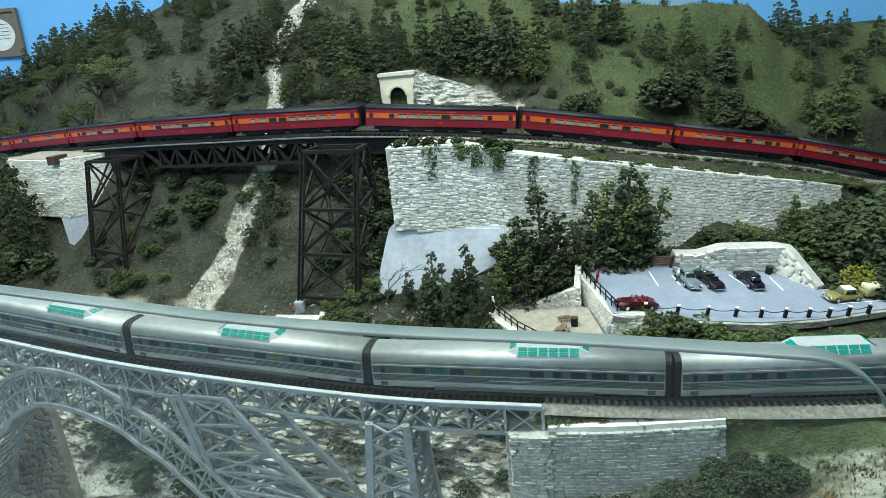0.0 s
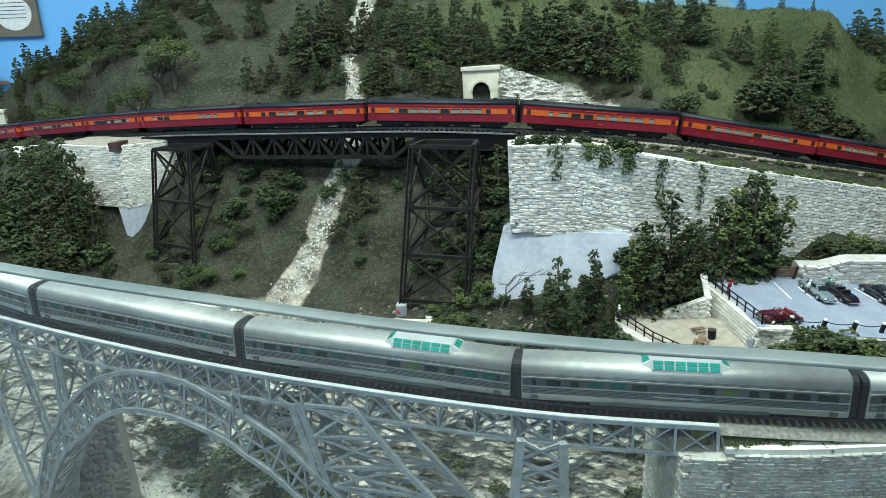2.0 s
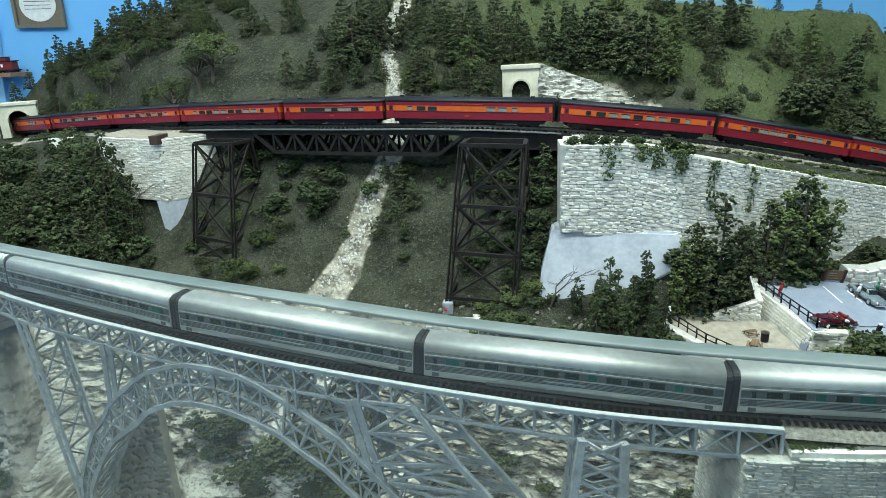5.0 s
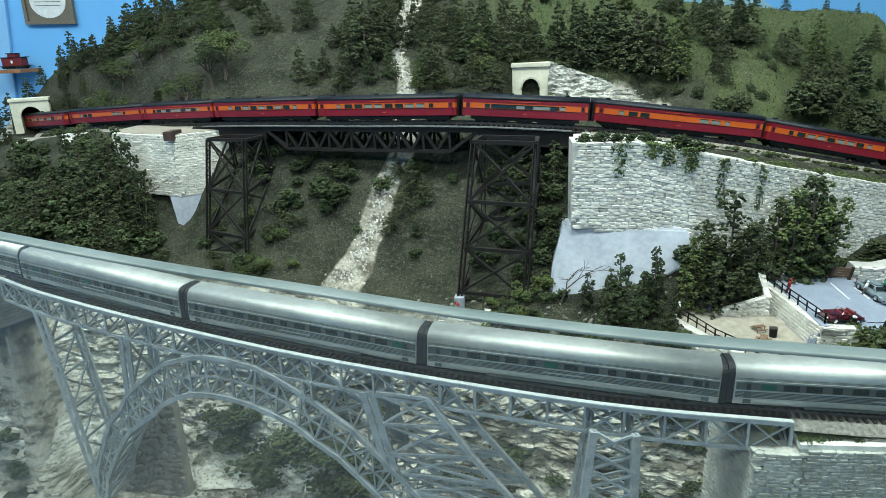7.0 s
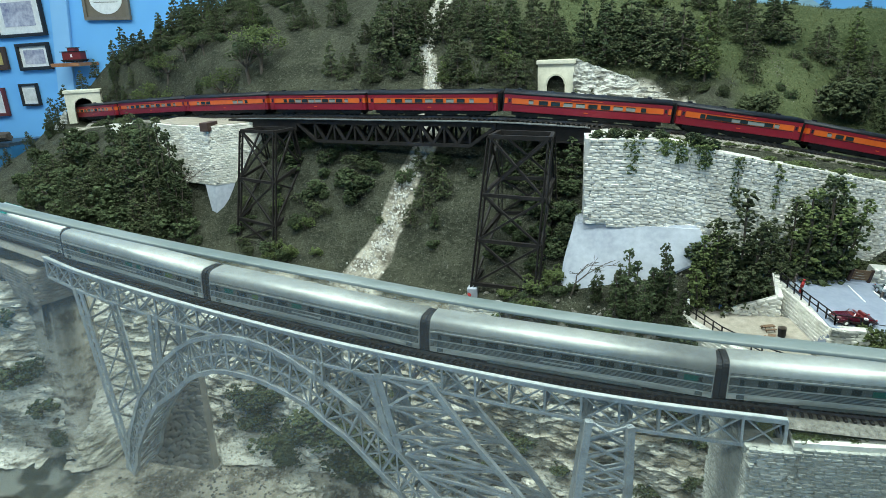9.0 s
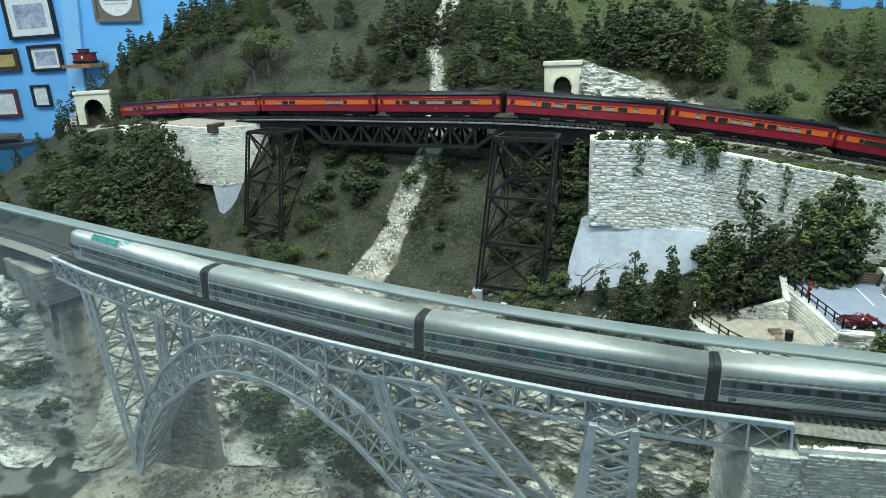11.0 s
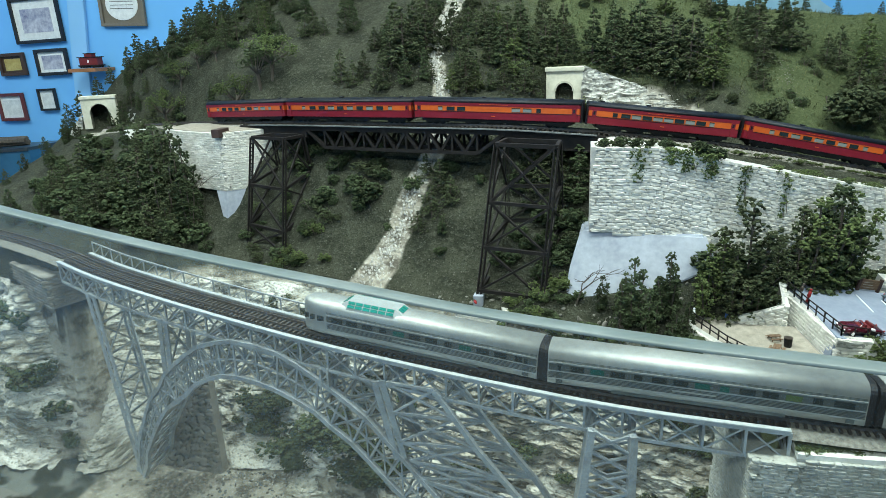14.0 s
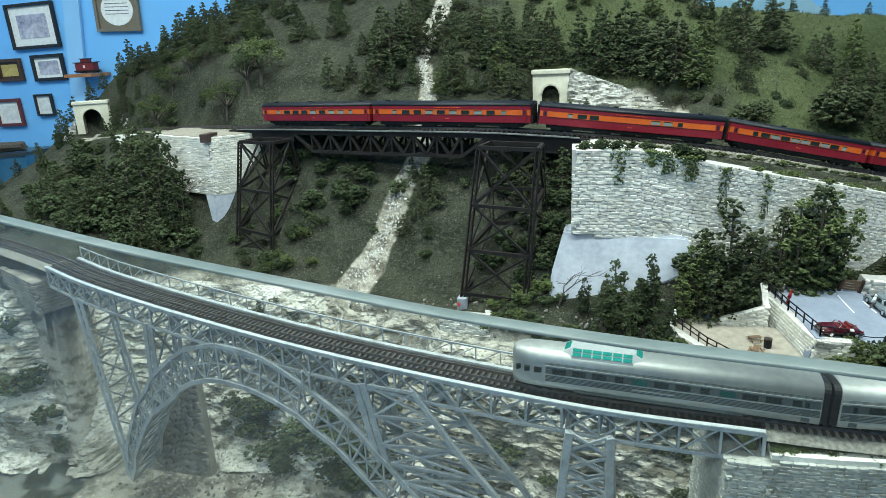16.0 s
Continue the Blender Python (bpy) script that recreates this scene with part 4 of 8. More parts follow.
def grey_bridge():
    t = thing("arch_bridge", Matrix(), "grey steel arch bridge with a latticed deck truss", "bridge")
    a, b = SILVER_LINE.near(DECK_A), SILVER_LINE.near(DECK_B)
    L = b - a
    n = 27
    depth = 0.030
    for s in (-1, 1):
        up = [SILVER_LINE.frame_at(a + L * k / n) @ Vector((0, s * 0.024, -0.006)) for k in range(n + 1)]
        lo = [p - Vector((0, 0, depth)) for p in up]
        bm, bm2, bm3 = bmesh.new(), bmesh.new(), bmesh.new()
        for k in range(n):
            beam(bm, up[k], up[k + 1], 0.0050, 0.0042)
            beam(bm2, lo[k], lo[k + 1], 0.0034, 0.0034)
            bar("post", up[k], lo[k], 0.0023, GREY_STEEL, t)
            bar("diagonal", up[k], lo[k + 1], 0.0016, GREY_STEEL, t)
            bar("diagonal", lo[k], up[k + 1], 0.0016, GREY_STEEL, t)
        bar("post", up[n], lo[n], 0.003, GREY_STEEL, t)
        part("top_chord", bm, GREY_STEEL, t)
        part("bottom_chord", bm2, GREY_STEEL, t)
    for k in range(n + 1):
        m = SILVER_LINE.frame_at(a + L * k / n)
        bar("floor_beam", m @ Vector((0, -0.024, -0.036)), m @ Vector((0, 0.024, -0.036)), 0.0026, GREY_STEEL, t)
        bar("sway_brace", m @ Vector((0, -0.024, -0.036)), m @ Vector((0, 0.024, -0.008)), 0.0018, GREY_STEEL, t)
    bm = bmesh.new()
    ribbon(bm, SILVER_LINE, a, b, -0.0215, 0.0215, -0.0079, -0.0057, 48)
    part("deck", bm, BLACK_STEEL, t, "dark deck under the track")
    # walkway edges along the top chords, their bright highlight painted in as pale steel
    for s in (-1, 1):
        bm = bmesh.new()
        ribbon(bm, SILVER_LINE, a, b, s * 0.0245 - 0.0028, s * 0.0245 + 0.0028, -0.0038, -0.0026, 48)
        part("cover_plate", bm, HIGHLIGHT_STEEL, t, "walkway edge on the top chord with its metal highlight painted pale")
    # far side railing
    rail = [SILVER_LINE.frame_at(a + L * k / 34) @ Vector((0, 0.030, 0.013)) for k in range(35)]
    foot = [p - Vector((0, 0, 0.020)) for p in rail]
    for k in range(34):
        bar("railing_top", rail[k], rail[k + 1], 0.0018, GREY_STEEL, t)
        bar("railing_post", rail[k], foot[k], 0.0014, GREY_STEEL, t)
        bar("railing_brace", foot[k], rail[k + 1], 0.0010, GREY_STEEL, t)
    # arch ribs
    upper = [(-0.675, 0.800), (-0.645, 0.870), (-0.610, 0.935), (-0.551, 1.003), (-0.496, 1.048), (-0.43, 1.074), (-0.356, 1.072), (-0.286, 1.043), (-0.222, 0.996), (-0.165, 0.940), (-0.11, 0.880), (-0.06, 0.815)]
    lower = [(-0.660, 0.795), (-0.632, 0.848), (-0.597, 0.908), (-0.535, 0.968), (-0.480, 1.008), (-0.43, 1.024), (-0.366, 1.021), (-0.300, 0.998), (-0.243, 0.956), (-0.192, 0.903), (-0.14, 0.842), (-0.105, 0.795)]
    ul = Line([(x, 0, z) for x, z in upper], 8)
    ll = Line([(x, 0, z) for x, z in lower], 8)
    N = 26
    ribs = []
    for off in (-0.026, 0.030):
        U = [arch_point(ul.at(ul.length * k / N).x, ul.at(ul.length * k / N).z, off) for k in range(N + 1)]
        W = [arch_point(ll.at(ll.length * k / N).x, ll.at(ll.length * k / N).z, off) for k in range(N + 1)]
        ribs.append((U, W))
        for k in range(N):
            bar("rib_top", U[k], U[k + 1], 0.0052, GREY_STEEL, t)
            bar("rib_bottom", W[k], W[k + 1], 0.0058, GREY_STEEL, t)
            bar("rib_post", U[k], W[k], 0.0026, GREY_STEEL, t)
            bar("rib_brace", U[k], W[k + 1], 0.0017, GREY_STEEL, t)
            bar("rib_brace", W[k], U[k + 1], 0.0017, GREY_STEEL, t)
            mid0, mid1 = (U[k] + W[k]) / 2, (U[k + 1] + W[k + 1]) / 2
            bar("rib_middle", mid0, mid1, 0.0022, GREY_STEEL, t)
    for k in range(0, N + 1):
        bar("cross_strut", ribs[0][0][k], ribs[1][0][k], 0.0026, GREY_STEEL, t)
        bar("cross_strut", ribs[0][1][k], ribs[1][1][k], 0.0026, GREY_STEEL, t)
        if k < N:
            bar("wind_brace", ribs[0][1][k], ribs[1][1][k + 1], 0.0020, GREY_STEEL, t)
            bar("wind_brace", ribs[0][0][k], ribs[1][0][k + 1], 0.0020, GREY_STEEL, t)
    # spandrel columns standing on the arch and on the bank
    cols = [((-0.705, 1.093), (-0.662, 0.800)), ((-0.545, 1.084), (-0.550, 1.000)), ((-0.215, 1.060), (-0.190, 0.962)), ((-0.285, 1.064), (-0.286, 1.040)), ((-0.35, 1.069), (-0.352, 1.066))]
    for (x0, z0), (x1, z1) in cols:
        pts = []
        for off in (-0.026, 0.030):
            p, q = arch_point(x0, z0, off), arch_point(x1, z1, off)
            lattice_leg(t, p, q, 0.0095, GREY_STEEL, "column")
            pts.append((p, q))
        m = max(1, int((z0 - z1) / 0.045))
        for k in range(m):
            f = lambda i, u: pts[i][0].lerp(pts[i][1], u)
            bar("column_brace", f(0, k / m), f(1, (k + 1) / m), 0.0022, GREY_STEEL, t)
            bar("column_brace", f(1, k / m), f(0, (k + 1) / m), 0.0022, GREY_STEEL, t)
            bar("column_strut", f(0, (k + 1) / m), f(1, (k + 1) / m), 0.0026, GREY_STEEL, t)
    # sloping back leg
    for off in (-0.026, 0.030):
        lead = [arch_point(x, z, off) for x, z in ((-0.150, 1.060), (-0.100, 0.995), (-0.045, 0.930), (0.010, 0.860), (0.05, 0.805))]
        post = [arch_point(x, z, off) for x, z in ((-0.205, 1.060), (-0.196, 0.985), (-0.172, 0.940), (-0.118, 0.880), (-0.065, 0.812))]
        for k in range(4):
            bar("leg", lead[k], lead[k + 1], 0.0055, GREY_STEEL, t)
            for u in (0.0, 0.5):
                a0, b0 = post[k].lerp(post[k + 1], u), lead[k].lerp(lead[k + 1], u)
                a1, b1 = post[k].lerp(post[k + 1], u + 0.5), lead[k].lerp(lead[k + 1], u + 0.5)
                bar("leg_strut", a0, b0, 0.0034, GREY_STEEL, t)
                bar("leg_brace", a0, b1, 0.0026, GREY_STEEL, t)
                bar("leg_brace", b0, a1, 0.0026, GREY_STEEL, t)
    return t


grey_bridge()


def grey_pier():
    t = thing("bridge_pier", Matrix(), "grey latticed steel pier under the deck truss", "bridge pier")
    top = [(0.040, 0.746, 1.046), (0.080, 0.743, 1.046), (0.040, 0.796, 1.046), (0.080, 0.793, 1.046)]
    foot = [(0.014, 0.742, 0.80), (0.082, 0.738, 0.80), (0.014, 0.84, 0.80), (0.088, 0.84, 0.80)]
    T, B = [Vector(v) for v in top], [Vector(v) for v in foot]
    for p, q in zip(T, B):
        bar("leg", p, q, 0.0075, GREY_STEEL, t)
    n = 11
    for i, j in ((0, 1), (0, 2), (1, 3), (2, 3)):
        for k in range(n):
            a0, a1 = T[i].lerp(B[i], k / n), T[i].lerp(B[i], (k + 1) / n)
            b0, b1 = T[j].lerp(B[j], k / n), T[j].lerp(B[j], (k + 1) / n)
            bar("brace", a0, b1, 0.0026, GREY_STEEL, t)
            bar("brace", b0, a1, 0.0026, GREY_STEEL, t)
    return t


grey_pier()


# stone abutment and wing wall on the near right
stone_wall("wall_lower", "white stone wing wall beside the grassy slope", [(0.224, 0.732), (0.293, 0.732), (0.385, 0.741)], lambda s: 1.047 + 0.03 * s, lambda s: 0.93, 0.02, 280, 0.0036, 0.0095, cap=True, kinds=GREY_STONES)
stone_wall("wall_lower_end", "white stone bridge abutment face", [(0.172, 0.84), (0.189, 0.734), (0.226, 0.731)], lambda s: 1.040 + 0.06 * max(0, s - 0.09), lambda s: 0.86, 0.02, 290, 0.0036, 0.0095, kinds=GREY_STONES)
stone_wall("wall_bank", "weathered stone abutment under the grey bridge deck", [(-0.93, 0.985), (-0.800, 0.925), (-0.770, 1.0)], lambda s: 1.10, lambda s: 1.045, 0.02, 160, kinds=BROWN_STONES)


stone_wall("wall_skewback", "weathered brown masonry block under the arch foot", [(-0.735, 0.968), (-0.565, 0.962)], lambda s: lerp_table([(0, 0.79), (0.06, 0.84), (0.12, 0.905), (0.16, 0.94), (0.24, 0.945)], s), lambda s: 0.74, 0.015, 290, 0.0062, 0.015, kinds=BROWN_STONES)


# ---- trains ----
def truck(parent, x, material, name="truck"):
    bm = bmesh.new()
    for s in (-1, 1):
        box(bm, x - 0.016, x + 0.016, s * 0.0125 - 0.001, s * 0.0125 + 0.001, 0.003, 0.0075)
        for dx in (-0.011, 0.0, 0.011):
            bmesh.ops.create_cone(bm, cap_ends=True, segments=14, radius1=0.0052, radius2=0.0052, depth=0.002,
                                  matrix=pose(x + dx, s * 0.0095, 0.0052, 90, 0, 0))
    box(bm, x - 0.006, x + 0.006, -0.012, 0.012, 0.004, 0.0085)
    return part(name, bm, material, parent)


def roof_outline(w, z0, z1, n=9, flat=0.55):
    """Half-round roof from z0 at the eaves to z1 at the crown."""
    out = []
    for k in range(n + 1):
        a = math.pi * k / n
        c, s = math.cos(a), math.sin(a)
        out.append((w / 2 * math.copysign(abs(c) ** flat, c), z0 + (z1 - z0) * s ** 0.8))
    return out


def red_car(L, kind):
    c = thing("red_coach", Matrix(), "crimson and orange passenger coach with a black roof", "train car", "coaches of the red train")
    h = L / 2 - 0.0022
    w = 0.0175
    part("lower_body", boxed(-h, h, -w, w, 0.0112, 0.0240, bevel=0.0008), RED, c, "crimson lower side")
    part("window_band", boxed(-h + 0.0006, h - 0.0006, -w + 0.0002, w - 0.0002, 0.0240, 0.0330), ORANGE, c, "orange window band")
    part("letter_board", boxed(-h, h, -w, w, 0.0330, 0.0385), RED, c, "crimson letter board")
    bm = bmesh.new()
    prism(bm, roof_outline(0.0352, 0.0385, 0.0455), -h - 0.0004, h + 0.0004)
    bmesh.ops.recalc_face_normals(bm, faces=bm.faces[:])
    part("roof", bm, ROOF, c, "satin black rounded roof", True)
    part("underframe", boxed(-h + 0.012, h - 0.012, -0.0145, 0.0145, 0.0055, 0.0114), UNDER, c)
    for s in (-1, 1):
        part("stripe", boxed(-h, h, s * w - 0.0003, s * w + 0.0003, 0.0231, 0.0237), BLACK_STEEL, c)
    for x in (-h + 0.034, h - 0.034):
        truck(c, x, UNDER)
    for x, n in ((-h - 0.0006, "diaphragm"), (h + 0.0006, "diaphragm")):
        part(n, boxed(x - 0.0016, x + 0.0016, -0.010, 0.010, 0.009, 0.040, bevel=0.0006), BELLOWS, c, "black folding diaphragm")
    r = random.Random(int(L * 1e4) + kind)
    count = (9, 10, 6)[kind]
    span = 2 * h - 0.06
    for s in (-1, 1):
        for k in range(count):
            x = -span / 2 + span * (k + 0.5) / count
            if kind == 2:
                x = (-0.085 + 0.017 * k) if k < 3 else (0.035 + 0.017 * (k - 3))
            ww = 0.0064 if k not in (0, count - 1) else 0.0034
            # half the windows, at random, have the interior light and reflections painted on
            m = PAINTED_LIT_GLASS if r.random() < 0.5 else DARKGLASS
            part("window", boxed(x - ww, x + ww, s * w - 0.0006, s * w + 0.0006, 0.0250, 0.0308), m, c)
            part("window_shade", boxed(x - ww, x + ww, s * w - 0.0008, s * w + 0.0008, 0.0302, 0.0314), BLACK_STEEL, c)
        for x in (-h + 0.008, h - 0.008):
            part("door", boxed(x - 0.003, x + 0.003, s * w - 0.0007, s * w + 0.0007, 0.0115, 0.0330), RED, c)
            part("door_window", boxed(x - 0.0014, x + 0.0014, s * w - 0.001, s * w + 0.001, 0.0262, 0.0315), DARKGLASS, c)
        part("name_bar", boxed(-0.022, 0.022, s * w - 0.0004, s * w + 0.0004, 0.0356, 0.0363), ORANGE, c, "row of tiny letters on the letter board")
        part("emblem", boxed(-0.003, 0.003, s * w - 0.0005, s * w + 0.0005, 0.0165, 0.0176), ORANGE, c)
        part("vent_strip", boxed(-h * 0.8, h * 0.8, s * 0.0105 - 0.001, s * 0.0105 + 0.001, 0.0438, 0.0450), ROOF, c)
    for x in (-h + 0.02, -0.02, h - 0.03):
        part("roof_vent", boxed(x - 0.003, x + 0.003, -0.0025, 0.0025, 0.045, 0.0478, bevel=0.0006), ROOF, c)
    for x in (-0.035, 0.0, 0.03):
        part("equipment_box", boxed(x - 0.011, x + 0.011, -0.014, 0.014, 0.0030, 0.0113, bevel=0.0008), UNDER, c)
    low = Matrix.Diagonal((1, 1, 0.88, 1))
    for o in c.children_recursive:
        o.data.transform(low)
    return c


def silver_shell(h, tail):
    """Rounded stainless body; a tail car narrows to a rounded end."""
    prof = [(0.0172, 0.0075), (0.0180, 0.012), (0.0180, 0.0345)]
    prof += [(y, z) for y, z in roof_outline(0.036, 0.0350, 0.0470, 10)]
    prof += [(-0.0180, 0.0345), (-0.0180, 0.012), (-0.0172, 0.0075)]
    stations = [(-h, 1.0, 0.0), (h, 1.0, 0.0)]
    if tail:
        stations = [(-h, 0.42, -0.004), (-h + 0.004, 0.66, -0.0015), (-h + 0.010, 0.84, -0.0005), (-h + 0.020, 0.96, 0.0), (-h + 0.032, 1.0, 0.0), (h, 1.0, 0.0)]
    bm = bmesh.new()
    prev = None
    for x, k, dz in stations:
        row = [bm.verts.new((x, y * k, z + dz * max(0, (z - 0.02) / 0.027))) for y, z in prof]
        if prev:
            for j in range(len(row)):
                i = (j + 1) % len(row)
                bm.faces.new((prev[j], prev[i], row[i], row[j]))
        else:
            bm.faces.new(row[::-1])
        prev = row
    bm.faces.new(prev)
    bmesh.ops.recalc_face_normals(bm, faces=bm.faces[:])
    return bm


def silver_car(L, dome, tail, variant):
    label = "stainless-steel dome passenger car with teal dome glass" if dome else "stainless-steel streamlined passenger car with dark windows"
    if tail:
        label = "stainless-steel round-ended dome observation car at the train's tail"
    c = thing("silver_coach", Matrix(), label, "train car", "coaches of the silver train")
    h = L / 2 - 0.0054
    body = part("body", silver_shell(h, tail), SILVER, c, "bright satin stainless body")
    me = body.data
    for p in me.polygons:
        p.use_smooth = abs(p.normal.x) < 0.9
    w = 0.0180
    x0 = -h + (0.036 if tail else 0.001)
    for s in (-1, 1):
        part("window_band", boxed(x0, h - 0.001, s * w - 0.0004, s * w + 0.0004, 0.0228, 0.0302), SILVER_DARK, c, "darker steel window band")
        for z in (0.0312, 0.0218, 0.0135):
            part("belt_rail", boxed(x0, h - 0.001, s * w - 0.0009, s * w + 0.0009, z, z + 0.0011), SILVER, c)
        for k in range(5):
            z = 0.0148 + k * 0.0014
            part("flute", boxed(x0, h - 0.001, s * w - 0.0005, s * w + 0.0005, z, z + 0.0007), SILVER_DARK, c)
        for k in range(3):
            z = 0.0325 + k * 0.0010
            part("flute", boxed(x0, h - 0.001, s * (w - 0.0003) - 0.0004, s * (w - 0.0003) + 0.0004, z, z + 0.0004), SILVER_DARK, c)
        n = 13
        r = random.Random(77 + variant)
        for k in range(n):
            x = -h + 0.030 + (2 * h - 0.050) * k / (n - 1)
            if tail and k == 0 or (dome and k in (5, 6) and not tail):
                continue
            m = DARKGLASS
            q = r.random()
            if q < 0.16:
                m = TEALGLASS
            elif q < 0.20:
                m = YELLOWGLASS
            ww = 0.0068 if (k + variant) % 4 else 0.0040
            part("window", boxed(x - ww, x + ww, s * w - 0.0008, s * w + 0.0008, 0.0236, 0.0294), m, c)
        for x in (h - 0.012,) if tail else (-h + 0.012, h - 0.012):
            part("door", boxed(x - 0.0034, x + 0.0034, s * w - 0.0006, s * w + 0.0006, 0.009, 0.031), SILVER_DARK, c)
            part("door_window", boxed(x - 0.0018, x + 0.0018, s * w - 0.0010, s * w + 0.0010, 0.0235, 0.029), DARKGLASS, c)
        part("name_plate", boxed(-0.022, 0.018, s * w - 0.0011, s * w + 0.0011, 0.0172, 0.0183), SILVER, c)
        part("skirt", boxed(-h * 0.55, h * 0.55, s * 0.0168 - 0.0006, s * 0.0168 + 0.0006, 0.0050, 0.0085), SILVER_DARK, c)
        part("roof_seam", boxed(x0, h - 0.001, s * 0.0118 - 0.0002, s * 0.0118 + 0.0002, 0.0438, 0.04465), SILVER_DARK, c)
        for x in (h - 0.030, h - 0.022) if tail else (-h + 0.022, -h + 0.030, h - 0.030, h - 0.022):
            part("grab_iron", boxed(x - 0.0016, x + 0.0016, s * 0.0165 - 0.0006, s * 0.0165 + 0.0006, 0.0385, 0.0398), SILVER_DARK, c)
    if tail:
        for s in (-1, 1):
            for x, y in ((-h + 0.028, 0.0176), (-h + 0.018, 0.0166), (-h + 0.009, 0.0142)):
                part("lounge_window", boxed(-0.0042, 0.0042, -0.0012, 0.0012, 0.0232, 0.0290, m=pose(x, s * y, 0, 0, 0, -s * 12 if x > -h + 0.02 else -s * 28)), DARKGLASS, c)
        part("tail_sign", boxed(-h - 0.001, -h + 0.001, -0.004, 0.004, 0.013, 0.018, bevel=0.0006), DARKGLASS, c)
    if dome:
        d = {0: -0.052, 6: 0.052, 7: 0.006, 8: 0.036, 9: -0.004}[variant]
        lay = pose(d, 0, 0)
        bm = bmesh.new()
        prism(bm, [(-0.0168, 0.040), (-0.0158, 0.0445), (-0.0100, 0.0512), (0.0100, 0.0512), (0.0158, 0.0445), (0.0168, 0.040)], -0.030, 0.030)
        bmesh.ops.transform(bm, matrix=lay, verts=bm.verts[:])
        bmesh.ops.recalc_face_normals(bm, faces=bm.faces[:])
        dm = part("dome", bm, DOME_FRAME, c, "raised observation dome with pale frame")
        for s in (-1, 1):
            for k in range(6):
                x = -0.0245 + 0.0098 * k
                for y, z in ((0.0143, 0.04615), (0.0115, 0.04955)):
                    part("dome_pane", boxed(-0.0042, 0.0042, -0.0017, 0.0017, -0.0004, 0.0007, m=lay @ pose(x, s * y, z, s * -49, 0, 0)), TEAL, dm, "teal tinted glass")
        for s in (-1, 1):
            bm = bmesh.new()
            vs = [bm.verts.new((s * 0.030, y, z)) for y, z in ((-0.0150, 0.0445), (0.0150, 0.0445), (0.0100, 0.0512), (-0.0100, 0.0512))]
            ws = [bm.verts.new((s * 0.040, y, z)) for y, z in ((-0.0110, 0.0455), (0.0110, 0.0455))]
            bm.faces.new((vs[0], vs[1], ws[1], ws[0]))
            bm.faces.new((vs[3], vs[2], ws[1], ws[0]))
            bm.faces.new((vs[0], vs[3], ws[0]))
            bm.faces.new((vs[1], vs[2], ws[1]))
            bmesh.ops.transform(bm, matrix=lay, verts=bm.verts[:])
            bmesh.ops.recalc_face_normals(bm, faces=bm.faces[:])
            part("dome_end", bm, DOME_FRAME, dm)
            for y in (-0.0052, 0.0, 0.0052):
                part("end_pane", boxed(-0.0032, 0.0032, -0.0020, 0.0020, -0.0003, 0.0006, m=lay @ pose(s * 0.0348, y, 0.0487, 0, s * 30, 0)), TEAL, dm, "teal tinted glass")
    for x in (-h + 0.040, h - 0.040):
        truck(c, x, UNDER)
    part("underframe", boxed(-h + 0.03, h - 0.012, -0.014, 0.014, 0.0045, 0.0076), UNDER, c)
    for x in ((h + 0.0008,) if tail else (-h - 0.0008, h + 0.0008)):
        bm = bmesh.new()
        prism(bm, [(0.0165, 0.008)] + roof_outline(0.033, 0.0350, 0.0462, 10) + [(-0.0165, 0.008)], x - 0.0052, x + 0.0052)
        bmesh.ops.recalc_face_normals(bm, faces=bm.faces[:])
        part("diaphragm", bm, BELLOWS, c, "black rubber diaphragm")
    return c


RED_ENDS = [0.225, 0.473, 0.741, 1.003, 1.217, 1.442, 1.682, 1.865, 2.113, 2.335, 2.553, 2.778, 3.002, 3.238, 3.468, 3.700]
RED_RUN = [(0, -0.486), (1.5, -0.262), (2.5, -0.118), (4, 0.096), (6.5, 0.449), (8, 0.655), (9, 0.789), (11.5, 1.064), (12.5, 1.173), (14, 1.336), (15, 1.447), (16, 1.553)]
SILVER_PITCH = 0.296
SILVER_RUN = [(0, 0.377), (1, 0.521), (2, 0.667), (3, 0.813), (4, 0.959), (6.5, 1.311), (8, 1.530), (9, 1.678), (11.5, 2.034), (12.5, 2.178), (14, 2.395), (15, 2.542), (16, 2.676)]


def smooth_table(table, t):
    """Cubic through the rows."""
    n = len(table)
    k = max(i for i in range(n - 1) if table[i][0] <= t or i == 0)
    slope = lambda i: (table[min(i + 1, n - 1)][1] - table[max(i - 1, 0)][1]) / (table[min(i + 1, n - 1)][0] - table[max(i - 1, 0)][0])
    (a, p), (b, q) = table[k], table[k + 1]
    h = b - a
    u = (t - a) / h
    return (2 * u ** 3 - 3 * u * u + 1) * p + (u ** 3 - 2 * u * u + u) * h * slope(k) + (3 * u * u - 2 * u ** 3) * q + (u ** 3 - u * u) * h * slope(k + 1)


def on_line(line, s0, s1):
    """Pose of a car whose two trucks ride on the line."""
    m = (s0 + s1) / 2
    r = (s1 - s0) * 0.36
    a, b = line.at(m - r), line.at(m + r)
    d = b - a
    c = (a + b) / 2
    return pose(*c, 0, 0, math.degrees(math.atan2(d.y, d.x))) @ pose(0, 0, 0, 0, -math.degrees(math.atan2(d.z, math.hypot(d.x, d.y))), 0)


